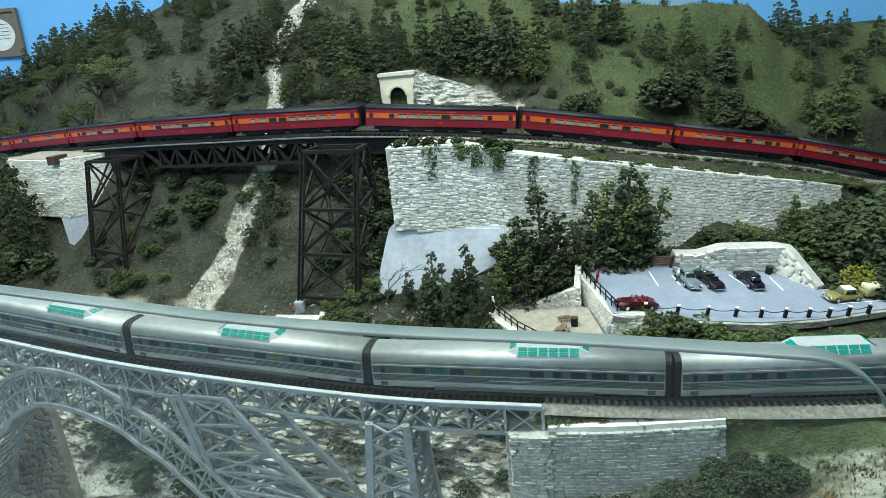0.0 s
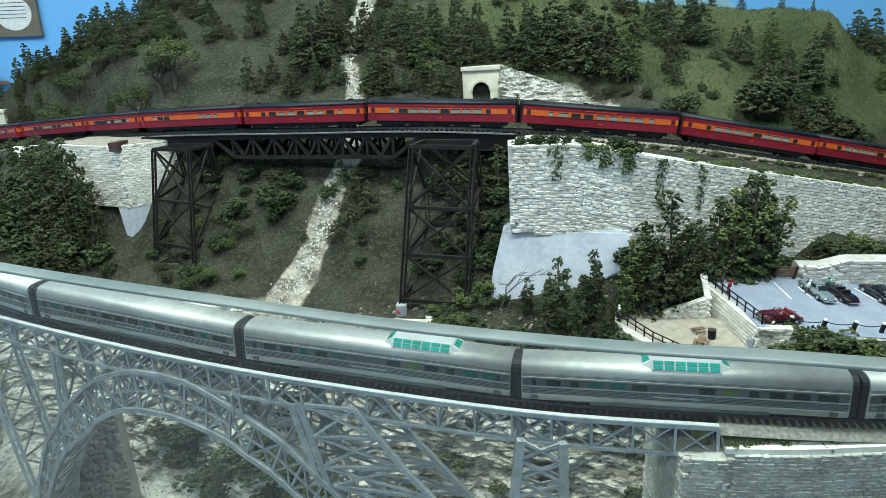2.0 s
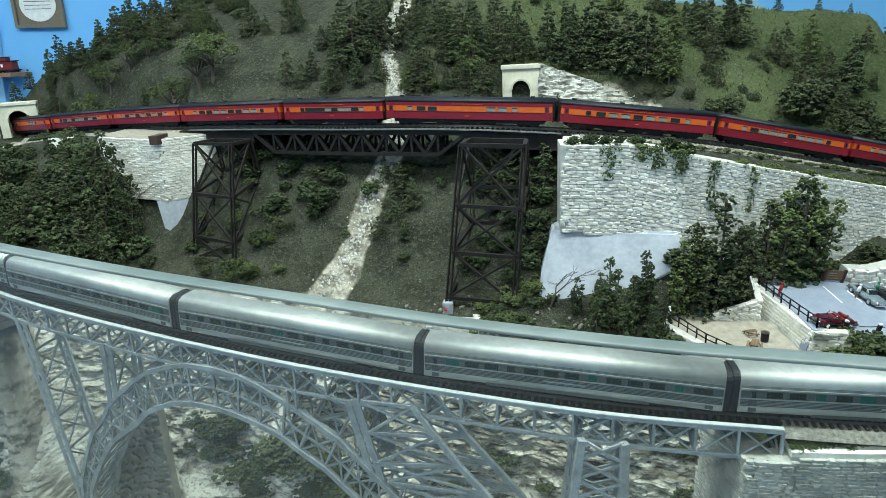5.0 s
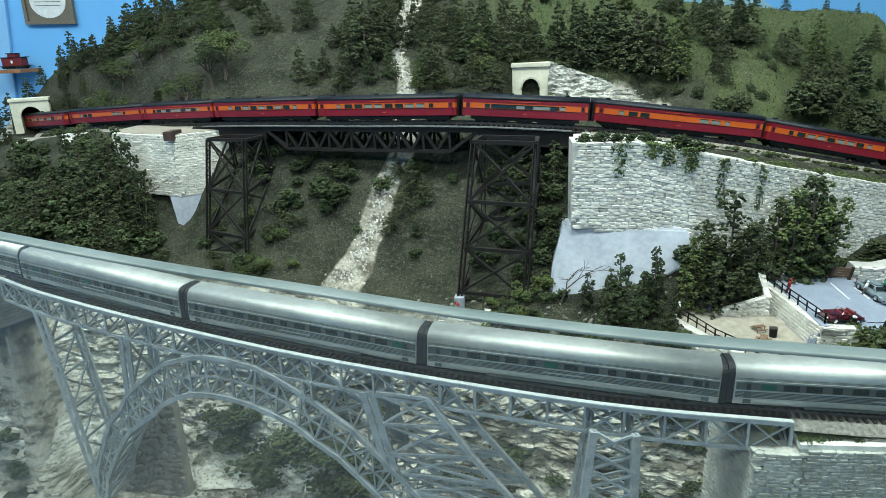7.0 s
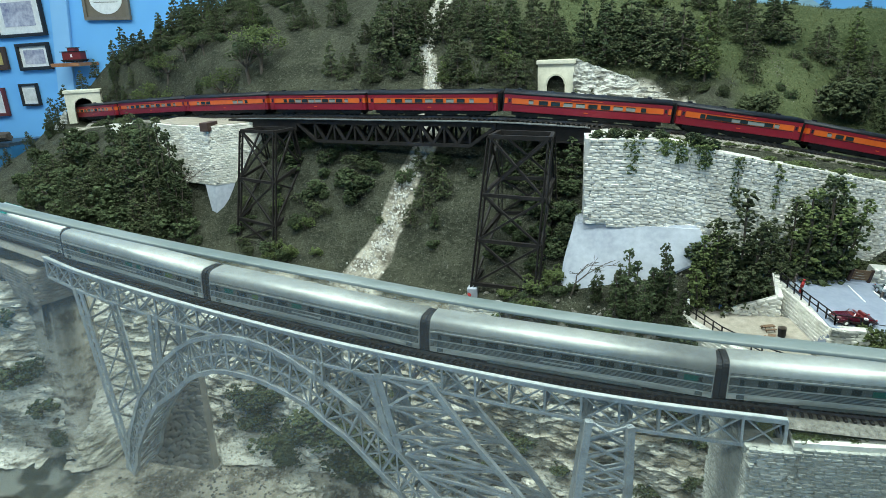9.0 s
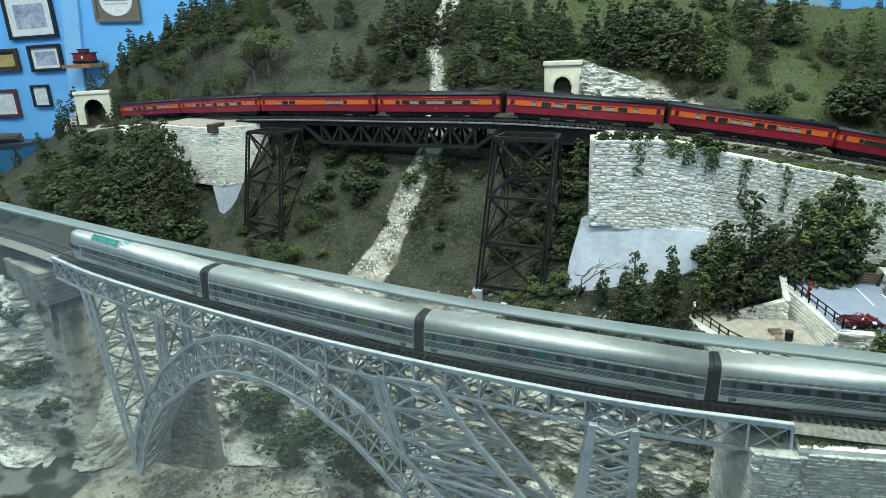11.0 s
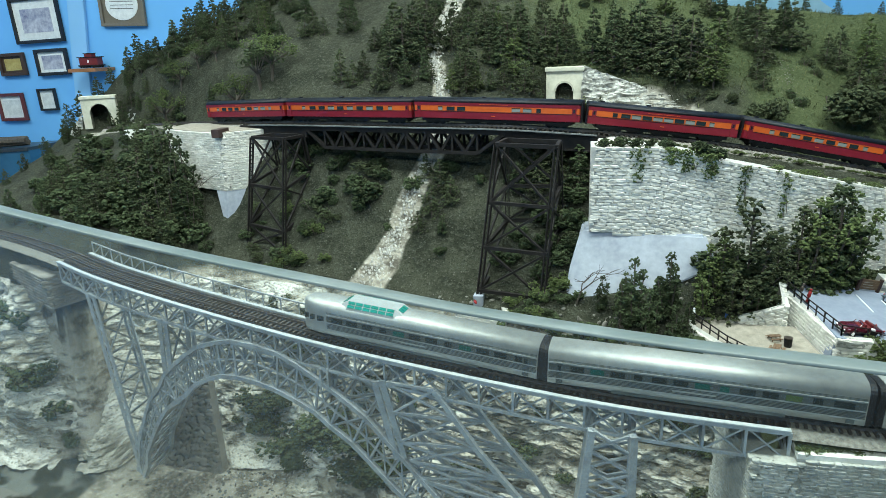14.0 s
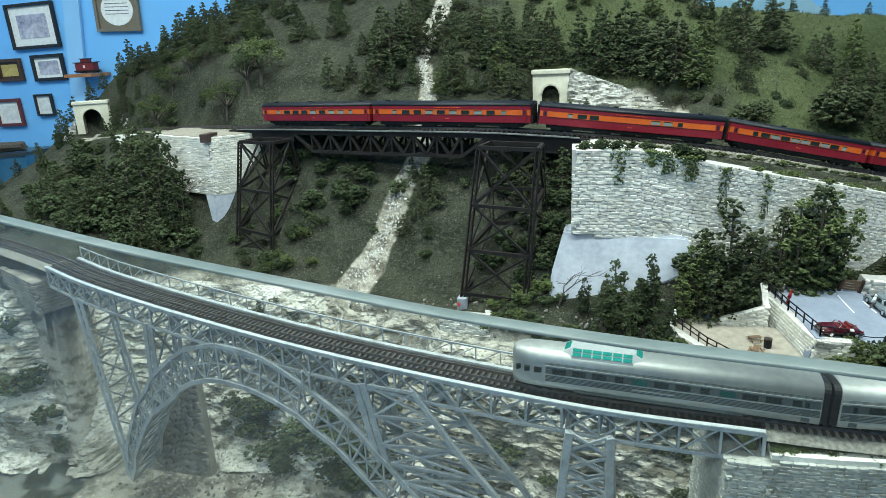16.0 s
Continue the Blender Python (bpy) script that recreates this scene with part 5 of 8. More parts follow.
KINDS = [0, 1, 2, 1, 0, 1, 1, 2, 0, 1, 0, 1, 1, 0, 1]
RED_TRAIN = [(red_car(b - a, KINDS[k]), a, b) for k, (a, b) in enumerate(zip(RED_ENDS, RED_ENDS[1:]))]
SILVER_TRAIN = []
for k in range(10):
    SILVER_TRAIN.append((silver_car(SILVER_PITCH, k == 0 or k >= 6, k == 0, k), k * SILVER_PITCH, (k + 1) * SILVER_PITCH))


# ---- tunnel portals ----
def portal(name, m, w, h, label, hole_w, hole_h):
    """Concrete face with an arched mouth; x across, y into the hill."""
    t = thing(name, m, label, "tunnel portal")
    bm = bmesh.new()
    n = 10
    arch = [(hole_w / 2 * math.cos(math.pi * k / n), hole_h - hole_w / 2 + hole_w / 2 * math.sin(math.pi * k / n)) for k in range(n + 1)]
    inner = [(hole_w / 2, 0.0)] + arch + [(-hole_w / 2, 0.0)]
    outer = [(w / 2, 0.0)] + [(w / 2 * max(-1, min(1, 1.6 * math.cos(math.pi * k / n))), h if 0 < k < n else h * 0.8) for k in range(n + 1)] + [(-w / 2, 0.0)]
    rows = []
    for pts, y in ((outer, 0), (inner, 0), (inner, 0.03), (outer, 0.03)):
        rows.append([bm.verts.new((x, y, z)) for x, z in pts])
    for a, b in zip(rows, rows[1:]):
        for k in range(len(a) - 1):
            bm.faces.new((a[k], a[k + 1], b[k + 1], b[k]))
    bmesh.ops.recalc_face_normals(bm, faces=bm.faces[:])
    part("face", bm, PORTAL, t, "cream concrete face")
    part("cornice", boxed(-w / 2 - 0.002, w / 2 + 0.002, -0.003, 0.033, h - 0.001, h + 0.006, bevel=0.0012), PORTAL, t)
    bm = bmesh.new()
    ring = [(hole_w / 2 * 1.02 * math.cos(math.pi * k / n), hole_h - hole_w / 2 + hole_w / 2 * 1.02 * math.sin(math.pi * k / n)) for k in range(n + 1)]
    for a, b in zip(ring, ring[1:]):
        beam(bm, (a[0], -0.001, a[1]), (b[0], -0.001, b[1]), 0.003, 0.003)
    part("arch_ring", bm, PORTAL, t)
    bm = bmesh.new()
    prev = None
    for y in (0.002, 0.12):
        row = [bm.verts.new((x * 1.0, y, z)) for x, z in inner]
        if prev:
            for k in range(len(row) - 1):
                bm.faces.new((prev[k], prev[k + 1], row[k + 1], row[k]))
        prev = row
    part("lining", bm, HOLE, t, "tunnel lining painted black for the darkness of the bore")
    # added black sheet closes the bore in place of deep shade
    if m.translation.x > -0.5:
        part("far_dark", boxed(-hole_w, hole_w, 0.11, 0.115, 0, h), HOLE, t)
    return t


portal("tunnel_portal", pose(-0.041, 1.350, 1.292, 0, 0, -2), 0.063, 0.075, "cream concrete tunnel portal high on the hillside", 0.031, 0.056)
portal("tunnel_portal", pose(-1.188, 1.535, 1.254, 0, 0, 33), 0.078, 0.072, "cream concrete tunnel portal at the upper track", 0.044, 0.060)


def rock_face(name, label, centre, size, seed, yaw=0.0, material=None):
    r = random.Random(seed)
    bm = bmesh.new()
    nx, nz = 80, 26
    grid = [[None] * (nz + 1) for _ in range(nx + 1)]
    for i in range(nx + 1):
        for k in range(nz + 1):
            u, v = i / nx, k / nz
            p = Vector(((u - 0.5) * size[0], (v - 0.5) * size[1], v * size[2] * (1 - 0.85 * u)))
            d = noise.fractal(Vector((p.x * 55 + seed, p.y * 10, p.z * 240)), 1, 2, 4) * 0.005
            grid[i][k] = bm.verts.new((p.x, p.y - d, p.z + d * 0.5))
    for i in range(nx):
        for k in range(nz):
            bm.faces.new((grid[i][k], grid[i + 1][k], grid[i + 1][k + 1], grid[i][k + 1]))
    bmesh.ops.transform(bm, matrix=pose(*centre, 0, 0, yaw), verts=bm.verts[:])
    return tagged(link(name, bm, material or CLIFF), label, "rock", kind="structure")


CLIFF = cliff_material("pale_cliff", (0.16, 0.16, 0.145), (0.36, 0.36, 0.33), (0.56, 0.56, 0.52))
rock_face("rock_outcrop", "pale rock outcrop beside the tunnel mouth", (-1.080, 1.545, 1.258), (0.12, 0.03, 0.055), 8, -25)
rock_face("rock_outcrop", "pale layered rock face beside the upper tunnel", (0.096, 1.340, 1.286), (0.215, 0.024, 0.088), 12, -2)
rock_face("rock_outcrop", "pale rock outcrop left of the tunnel mouth", (-1.262, 1.515, 1.215), (-0.05, 0.03, 0.075), 9, 30)
tagged(link("white_pier", boxed(-0.025, 0.025, 0, 0.02, -0.10, 0.03, m=pose(-0.945, 1.352, 1.243, -8, 0, 14), bevel=0.003), STONE), "white plastered block below the upper track", "pier", kind="structure")


# ---- car park ----
LOT = pose(0.38, 1.0, 1.09, math.degrees(math.atan(0.10)), math.degrees(math.atan(0.18)), 0)


def lot_slab():
    bm = bmesh.new()
    ring = [(-0.113, 0.026), (-0.083, -0.098), (-0.009, -0.092), (0.09, -0.070), (0.162, -0.040), (0.256, 0.013), (0.42, 0.10), (0.44, 0.17), (0.290, 0.090), (0.225, 0.058), (0.178, 0.040), (0.158, 0.066), (0.144, 0.086), (0.011, 0.060), (-0.042, 0.048)]
    top = [bm.verts.new((x, y, 0)) for x, y in ring]
    low = [bm.verts.new((x, y, -0.03)) for x, y in ring]
    bm.faces.new(top)
    n = len(ring)
    for k in range(n):
        bm.faces.new((low[k], low[(k + 1) % n], top[(k + 1) % n], top[k]))
    bmesh.ops.transform(bm, matrix=LOT, verts=bm.verts[:])
    lot = tagged(link("car_park", bm, ASPHALT), "blue-grey car park surface with white bay lines", "car park", kind="structure")
    for (x0, y0), (x1, y1) in (((-0.030, 0.030), (-0.022, -0.012)), ((-0.001, 0.028), (0.006, 0.000)), ((0.050, 0.030), (0.058, 0.006)), ((0.076, 0.052), (0.095, 0.017)), ((0.130, 0.062), (0.137, 0.025)), ((0.196, 0.006), (0.29, 0.046))):
        bm = bmesh.new()
        beam(bm, (x0, y0, 0.0003), (x1, y1, 0.0003), 0.0016, 0.0008)
        bmesh.ops.transform(bm, matrix=LOT, verts=bm.verts[:])
        part("bay_line", bm, WHITE, lot, "white painted line")
    bm = bmesh.new()
    edge = ring[1:7]
    for (x0, y0), (x1, y1) in zip(edge, edge[1:]):
        beam(bm, (x0, y0 - 0.002, -0.005), (x1, y1 - 0.002, -0.005), 0.006, 0.008)
    bmesh.ops.transform(bm, matrix=LOT, verts=bm.verts[:])
    part("kerb", bm, CLIFF, lot, "rough pale stone kerb")
    return lot


lot_slab()


def lot_wall():
    w = tagged(new("wall_car_park"), "low white stone wall round the back of the car park", "wall", kind="structure")
    w.matrix_basis = LOT
    pts = [(0.004, 0.057), (0.06, 0.066), (0.142, 0.083), (0.160, 0.064), (0.182, 0.040)]
    place, length = along(pts)
    top = lambda s: lerp_table([(0, 0.018), (0.03, 0.020), (0.06, 0.032), (0.14, 0.038), (0.145, 0.038), (0.20, 0.004)], s)
    backing(w, place, length, top, lambda s: -0.02, 0.016, step=0.008)
    courses(w, place, length, top, lambda s: -0.01, 0.0056, 0.013, 200)


lot_wall()


def cable_fence():
    spots = [(-0.047, -0.085), (-0.009, -0.079), (0.026, -0.072), (0.059, -0.065), (0.089, -0.058), (0.118, -0.050), (0.147, -0.041), (0.172, -0.033), (0.198, -0.021), (0.226, -0.007)]
    f = thing("cable_fence", LOT, "dark wooden posts with white tops joined by a cable", "fence")
    for x, y in spots:
        post = part("post", boxed(x - 0.0019, x + 0.0019, y - 0.0019, y + 0.0019, -0.006, 0.0105, bevel=0.0005), UNDER, f)
        part("cap", boxed(x - 0.0019, x + 0.0019, y - 0.0019, y + 0.0019, 0.0108, 0.0126, bevel=0.0005), WHITE, post, "white painted post top")
    for (x0, y0), (x1, y1) in zip(spots, spots[1:]):
        bm = bmesh.new()
        prev = None
        for k in range(7):
            u = k / 6
            p = Vector((x0 + (x1 - x0) * u, y0 + (y1 - y0) * u, 0.0095 - 0.0028 * 4 * u * (1 - u)))
            if prev:
                beam(bm, prev, p, 0.0007)
            prev = p
        part("cable", bm, UNDER, f)
    return f


cable_fence()


def pipe_fence(name, label, pts, gap=0.014, high=0.0125, rails=(1.0, 0.5)):
    f = thing(name, Matrix(), label, "fence")
    for a, b in zip(pts, pts[1:]):
        a, b = Vector(a), Vector(b)
        n = max(1, round((b - a).length / gap))
        for k in range(n + 1):
            p = a.lerp(b, k / n)
            bar("post", p, p + Vector((0, 0, high)), 0.0014, UNDER, f)
        for r in rails:
            bar("rail", a + Vector((0, 0, high * r)), b + Vector((0, 0, high * r)), 0.0011, UNDER, f)
    return f


corner = LOT @ Vector((-0.122, 0.012, 0))
low_l = LOT @ Vector((-0.078, -0.092, 0))
pipe_fence("railing", "black pipe railing along the car park edge", [corner, LOT @ Vector((-0.102, -0.042, 0)), low_l, LOT @ Vector((-0.050, -0.087, 0))])
pipe_fence("railing", "black pipe railing beside the sloping steps", [(0.198, 0.968, 1.078), tuple(corner)])
pipe_fence("railing", "black pipe railing along the curved patio wall", [(0.148, 0.968, 1.086), (0.152, 0.945, 1.083), (0.185, 0.905, 1.074), (0.222, 0.872, 1.068), (0.247, 0.858, 1.066)])

# patio terrace
bm = bmesh.new()
ring = [(0.146, 0.985), (0.150, 0.945), (0.185, 0.902), (0.222, 0.869), (0.255, 0.852), (0.285, 0.90), (0.27, 0.96), (0.20, 1.0)]
zt = lambda x, y: 1.078 + (y - 0.96) * 0.12
top_ = [bm.verts.new((x, y, zt(x, y))) for x, y in ring]
low_ = [bm.verts.new((x, y, 1.0)) for x, y in ring]
bm.faces.new(top_)
for k in range(len(ring)):
    j = (k + 1) % len(ring)
    bm.faces.new((low_[k], low_[j], top_[j], top_[k]))
tagged(link("patio", bm, SAND), "sandy picnic terrace behind a curved wall", "patio", kind="structure")
stone_wall("wall_patio", "curved white stone wall round the picnic terrace", [(0.144, 0.985), (0.149, 0.944), (0.184, 0.901), (0.221, 0.868), (0.255, 0.851)], lambda s: 1.0835 - 0.11 * s, lambda s: 1.0, 0.006, 160, 0.0045, 0.010)
c_, l_ = tuple(corner)[:2], tuple(low_l)[:2]
stone_wall("wall_ramp", "white rubble stone wall below the sloping railing", [(0.196, 0.966), (0.257, 0.965), (corner.x, corner.y - 0.004)], lambda s: 1.083 + 0.36 * min(s, 0.1), lambda s: 1.045, 0.004, 120, 0.0045, 0.010)
stone_wall("wall_corner", "white stone retaining wall at the car park corner", [(corner.x - 0.002, corner.y - 0.002), (low_l.x - 0.004, low_l.y - 0.004), (low_l.x + 0.035, low_l.y - 0.006)], lambda s: corner.z - 0.001 + (low_l.z - corner.z) * min(1, s / 0.113), lambda s: 1.03, 0.006, 160, 0.0045, 0.010)


def picnic_table(m):
    t = thing("picnic_table", m, "weathered wooden picnic table with two benches", "table")
    for k in range(3):
        part("plank", boxed(-0.011, 0.011, -0.0048 + k * 0.0033, -0.0018 + k * 0.0033, 0.0082, 0.0092), WOOD, t)
    for s in (-1, 1):
        part("bench", boxed(-0.011, 0.011, s * 0.0088 - 0.0016, s * 0.0088 + 0.0016, 0.0045, 0.0054), WOOD, t)
        for x in (-0.008, 0.008):
            bar("leg", (x, s * 0.003, 0.0085), (x, s * 0.0085, 0.0), 0.0012, WOOD, t)
    return t


picnic_table(pose(0.237, 0.902, 1.0715, 0, 0, 70) @ Matrix.Scale(0.8, 4))
copy_thing(bpy.data.objects["picnic_table"], pose(0.240, 0.930, 1.0745, 0, 0, 20) @ Matrix.Scale(0.8, 4))


def barrel(m, label):
    t = thing("litter_barrel", m, label, "barrel")
    bm = bmesh.new()
    bmesh.ops.create_cone(bm, cap_ends=True, segments=16, radius1=0.0042, radius2=0.0045, depth=0.0105, matrix=pose(0, 0, 0.00525))
    part("drum", bm, UNDER, t)
    bm = bmesh.new()
    bmesh.ops.create_cone(bm, cap_ends=True, segments=16, radius1=0.0048, radius2=0.0048, depth=0.001, matrix=pose(0, 0, 0.0108))
    part("lid", bm, RAIL, t)


barrel(pose(0.252, 0.918, 1.073), "dark litter barrel beside the picnic table")
barrel(LOT @ pose(-0.108, 0.020, 0), "dark litter barrel at the car park corner")
barrel(LOT @ pose(0.131, 0.074, 0), "dark litter barrel against the stone wall")


def notice_board():
    t = thing("notice_board", LOT @ pose(-0.012, 0.050, 0, 0, 0, 12), "weathered wooden notice board between two posts", "sign")
    for x in (-0.013, 0.013):
        part("post", boxed(x - 0.0017, x + 0.0017, -0.0017, 0.0017, 0, 0.018, bevel=0.0004), RUST, t)
    for k in range(4):
        part("board", boxed(-0.0112, 0.0112, -0.0006, 0.0006, 0.003 + k * 0.0034, 0.0061 + k * 0.0034), WOOD, t)
    for k in range(3):
        part("writing_bar", boxed(-0.008, 0.006 - k * 0.002, -0.0009, -0.0005, 0.0052 + k * 0.0034, 0.0058 + k * 0.0034), SAND, t)


notice_board()


def figurine(m, top, low, label):
    """A tiny plain painted doll."""
    bm = bmesh.new()
    bmesh.ops.create_cone(bm, cap_ends=True, segments=10, radius1=0.0016, radius2=0.0013, depth=0.010, matrix=pose(0, 0, 0.005))
    bmesh.ops.create_cone(bm, cap_ends=True, segments=10, radius1=0.0023, radius2=0.0015, depth=0.007, matrix=pose(0, 0, 0.0125))
    bmesh.ops.create_icosphere(bm, subdivisions=2, radius=0.0016, matrix=pose(0, 0, 0.0178))
    for f in bm.faces:
        f.material_index = 1 if f.calc_center_median().z < 0.009 else 0
    ob = link("figurine", bm, [top, low], None, "", True)
    ob.matrix_basis = m
    return tagged(ob, label, "figurine")


REDCLOTH, BLUECLOTH = plain("red_cloth", (0.28, 0.02, 0.02), 0.8), plain("blue_cloth", (0.06, 0.14, 0.40), 0.8)
figurine(LOT @ pose(-0.100, -0.024, 0), REDCLOTH, REDCLOTH, "tiny painted doll in red at the railing")
figurine(LOT @ pose(-0.106, -0.012, 0), RAIL, WHITE, "tiny painted doll in grey at the railing")
figurine(LOT @ pose(0.003, 0.012, 0), WHITE, RAIL, "tiny painted doll in white beside the grey car")
figurine(LOT @ pose(0.032, 0.030, 0), plain("green_cloth", (0.04, 0.20, 0.12), 0.8), UNDER, "tiny painted doll in green between two cars")
figurine(pose(0.193, 0.972, 1.072), BLUECLOTH, RAIL, "tiny painted doll in blue on the steps")
figurine(pose(0.152, 0.950, 1.082), WHITE, UNDER, "tiny painted doll at the patio railing")
figurine(pose(-0.128, 0.972, 1.085) @ pose(0, 0, 0, 80, 0, 20), REDCLOTH, RAIL, "tiny painted doll resting at the tower foot")


CHROME = surface("chrome", (0.55, 0.56, 0.57), (0.70, 0.70, 0.70), 60, 0.15, 1.0, 0, 0.001)
TYRE = plain("tyre_rubber", (0.015, 0.015, 0.016), 0.8)


SEATCLOTH = plain("dull_red_leather", (0.12, 0.012, 0.014), 0.6)


def motor_car(m, paint, label, roof_paint=None, open_top=False, L=0.054, seat=None, boxy=False):
    """A small 1940s-50s car; x points to its nose."""
    c = thing("model_car", m, label, "car", "cars in the car park")
    h = L / 2
    prof = [(-h, 0.0040), (-h + 0.001, 0.0072), (-h + 0.006, 0.0090), (-0.010, 0.0100), (0.006, 0.0102), (h - 0.010, 0.0094), (h - 0.002, 0.0080), (h, 0.0042), (h - 0.002, 0.0028), (-h + 0.002, 0.0028)]
    if boxy:
        prof[1] = (-h, 0.0088)
    bm = bmesh.new()
    for k, (w0, inset) in enumerate(((0.0088, 0), )):
        rows = []
        for y, k2 in ((-w0, 0.93), (-w0 * 0.8, 1.0), (w0 * 0.8, 1.0), (w0, 0.93)):
            rows.append([bm.verts.new((x * (0.99 if k2 < 1 else 1), y, 0.0028 + (z - 0.0028) * k2)) for x, z in prof])
        for a, b in zip(rows, rows[1:]):
            for j in range(len(prof)):
                i = (j + 1) % len(prof)
                bm.faces.new((a[j], a[i], b[i], b[j]))
        bm.faces.new(rows[0][::-1])
        bm.faces.new(rows[-1])
    bmesh.ops.recalc_face_normals(bm, faces=bm.faces[:])
    bmesh.ops.bevel(bm, geom=[e for e in bm.edges if e.calc_face_angle(0) > 0.6], offset=0.0009, segments=2, affect="EDGES")
    part("body", bm, paint, c, "", True)
    for sx in (-1, 1):
        for s in (-1, 1):
            x = sx * h * 0.60
            bm = bmesh.new()
            bmesh.ops.create_uvsphere(bm, u_segments=12, v_segments=8, radius=1, matrix=pose(x, s * 0.0080, 0.0058) @ Matrix.Diagonal((0.0078, 0.0021, 0.0036, 1)))
            part("fender", bm, paint, c, "", True)
            bm = bmesh.new()
            bmesh.ops.create_cone(bm, cap_ends=True, segments=16, radius1=0.0040, radius2=0.0040, depth=0.0022, matrix=pose(x, s * 0.0088, 0.0040, 90, 0, 0))
            wheel = part("wheel", bm, TYRE, c)
            bm = bmesh.new()
            bmesh.ops.create_cone(bm, cap_ends=True, segments=14, radius1=0.0022, radius2=0.0019, depth=0.0006, matrix=pose(x, s * 0.0101, 0.0040, 90 * s, 0, 0))
            part("hubcap", bm, CHROME, wheel, "chrome hubcap")
    for sx in (-1, 1):
        part("bumper", boxed(sx * (h + 0.0008) - 0.0007, sx * (h + 0.0008) + 0.0007, -0.0085, 0.0085, 0.0036, 0.0050, bevel=0.0005), CHROME, c, "chrome bumper")
        for s in (-1, 1):
            bm = bmesh.new()
            bmesh.ops.create_icosphere(bm, subdivisions=1, radius=0.0011, matrix=pose(sx * (h - 0.0006), s * 0.0066, 0.0070))
            part("headlight" if sx > 0 else "tail_light", bm, CHROME if sx > 0 else REDCLOTH, c)
    part("grille", boxed(h - 0.0005, h + 0.0006, -0.004, 0.004, 0.0045, 0.0072, bevel=0.0003), CHROME, c)
    if open_top:
        part("cockpit", boxed(-0.012, 0.005, -0.0066, 0.0066, 0.0092, 0.0105), seat or SEATCLOTH, c, "open cockpit")
        for x in (-0.009, -0.001):
            part("seat", boxed(x - 0.0014, x + 0.0014, -0.0058, 0.0058, 0.0100, 0.0136, bevel=0.0008), seat or SEATCLOTH, c)
        bm = bmesh.new()
        for s in (-1, 1):
            beam(bm, (0.0065, s * 0.0064, 0.0098), (0.0040, s * 0.0056, 0.0145), 0.0007)
        beam(bm, (0.0040, -0.0056, 0.0145), (0.0040, 0.0056, 0.0145), 0.0007)
        part("windscreen_frame", bm, CHROME, c)
    else:
        bm = bmesh.new()
        vs = [bm.verts.new(v) for v in ((-0.0165, -0.0072, 0.0092), (0.0088, -0.0072, 0.0096), (0.0088, 0.0072, 0.0096), (-0.0165, 0.0072, 0.0092))]
        ws = [bm.verts.new(v) for v in ((-0.0115, -0.0058, 0.0158), (0.0030, -0.0058, 0.0162), (0.0030, 0.0058, 0.0162), (-0.0115, 0.0058, 0.0158))]
        for k in range(4):
            bm.faces.new((vs[k], vs[(k + 1) % 4], ws[(k + 1) % 4], ws[k]))
        bm.faces.new(ws)
        bm.faces.new(vs[::-1])
        bmesh.ops.bevel(bm, geom=bm.edges[:], offset=0.0008, segments=2, affect="EDGES")
        part("cabin", bm, paint, c, "", True)
        part("roof", boxed(-0.0118, 0.0032, -0.0060, 0.0060, 0.0157, 0.0168, bevel=0.0005), roof_paint or paint, c)
        for s in (-1, 1):
            for x in (-0.0078, 0.0):
                part("side_window", boxed(-0.0031, 0.0031, -0.0004, 0.0004, -0.0018, 0.0020, m=pose(x, s * 0.0068, 0.0128, s * 12, 0, 0)), DARKGLASS, c)
        part("windscreen", boxed(-0.0004, 0.0004, -0.0054, 0.0054, -0.0022, 0.0022, m=pose(0.0063, 0, 0.0130, 0, -42, 0)), DARKGLASS, c)
        part("rear_window", boxed(-0.0004, 0.0004, -0.0046, 0.0046, -0.0018, 0.0018, m=pose(-0.0144, 0, 0.0128, 0, 38, 0)), DARKGLASS, c)
    return c


def car_paint(name, c):
    return surface(name, tuple(v * 0.9 for v in c), tuple(v * 1.1 for v in c), 60, 0.2, 0.1, 0, 0.001, 0, 4, 0.6)


def in_lot(x0, y0, x1, y1):
    return LOT @ pose((x0 + x1) / 2, (y0 + y1) / 2, 0, 0, 0, math.degrees(math.atan2(y1 - y0, x1 - x0)))


motor_car(in_lot(-0.033, -0.067, -0.079, -0.084), car_paint("maroon_paint", (0.06, 0.006, 0.012)), "open maroon convertible with red seats", None, True, 0.050)
motor_car(in_lot(0.008, 0.035, 0.022, -0.009), car_paint("grey_blue_paint", (0.16, 0.20, 0.22)), "grey-blue streamlined sedan parked in a bay", None, False, 0.050)
motor_car(in_lot(0.052, -0.002, 0.034, 0.040), car_paint("black_paint", (0.012, 0.012, 0.016)), "black convertible with a salmon bonnet parked in a bay", None, True, 0.050, UNDER)
motor_car(in_lot(0.104, 0.014, 0.088, 0.054), car_paint("black_coupe_paint", (0.008, 0.009, 0.018)), "small black coupe with round fenders", None, False, 0.046)
motor_car(in_lot(0.225, 0.030, 0.186, 0.013), car_paint("olive_paint", (0.22, 0.21, 0.07)), "olive green sedan with a white roof", WHITE, False, 0.048, None, True)


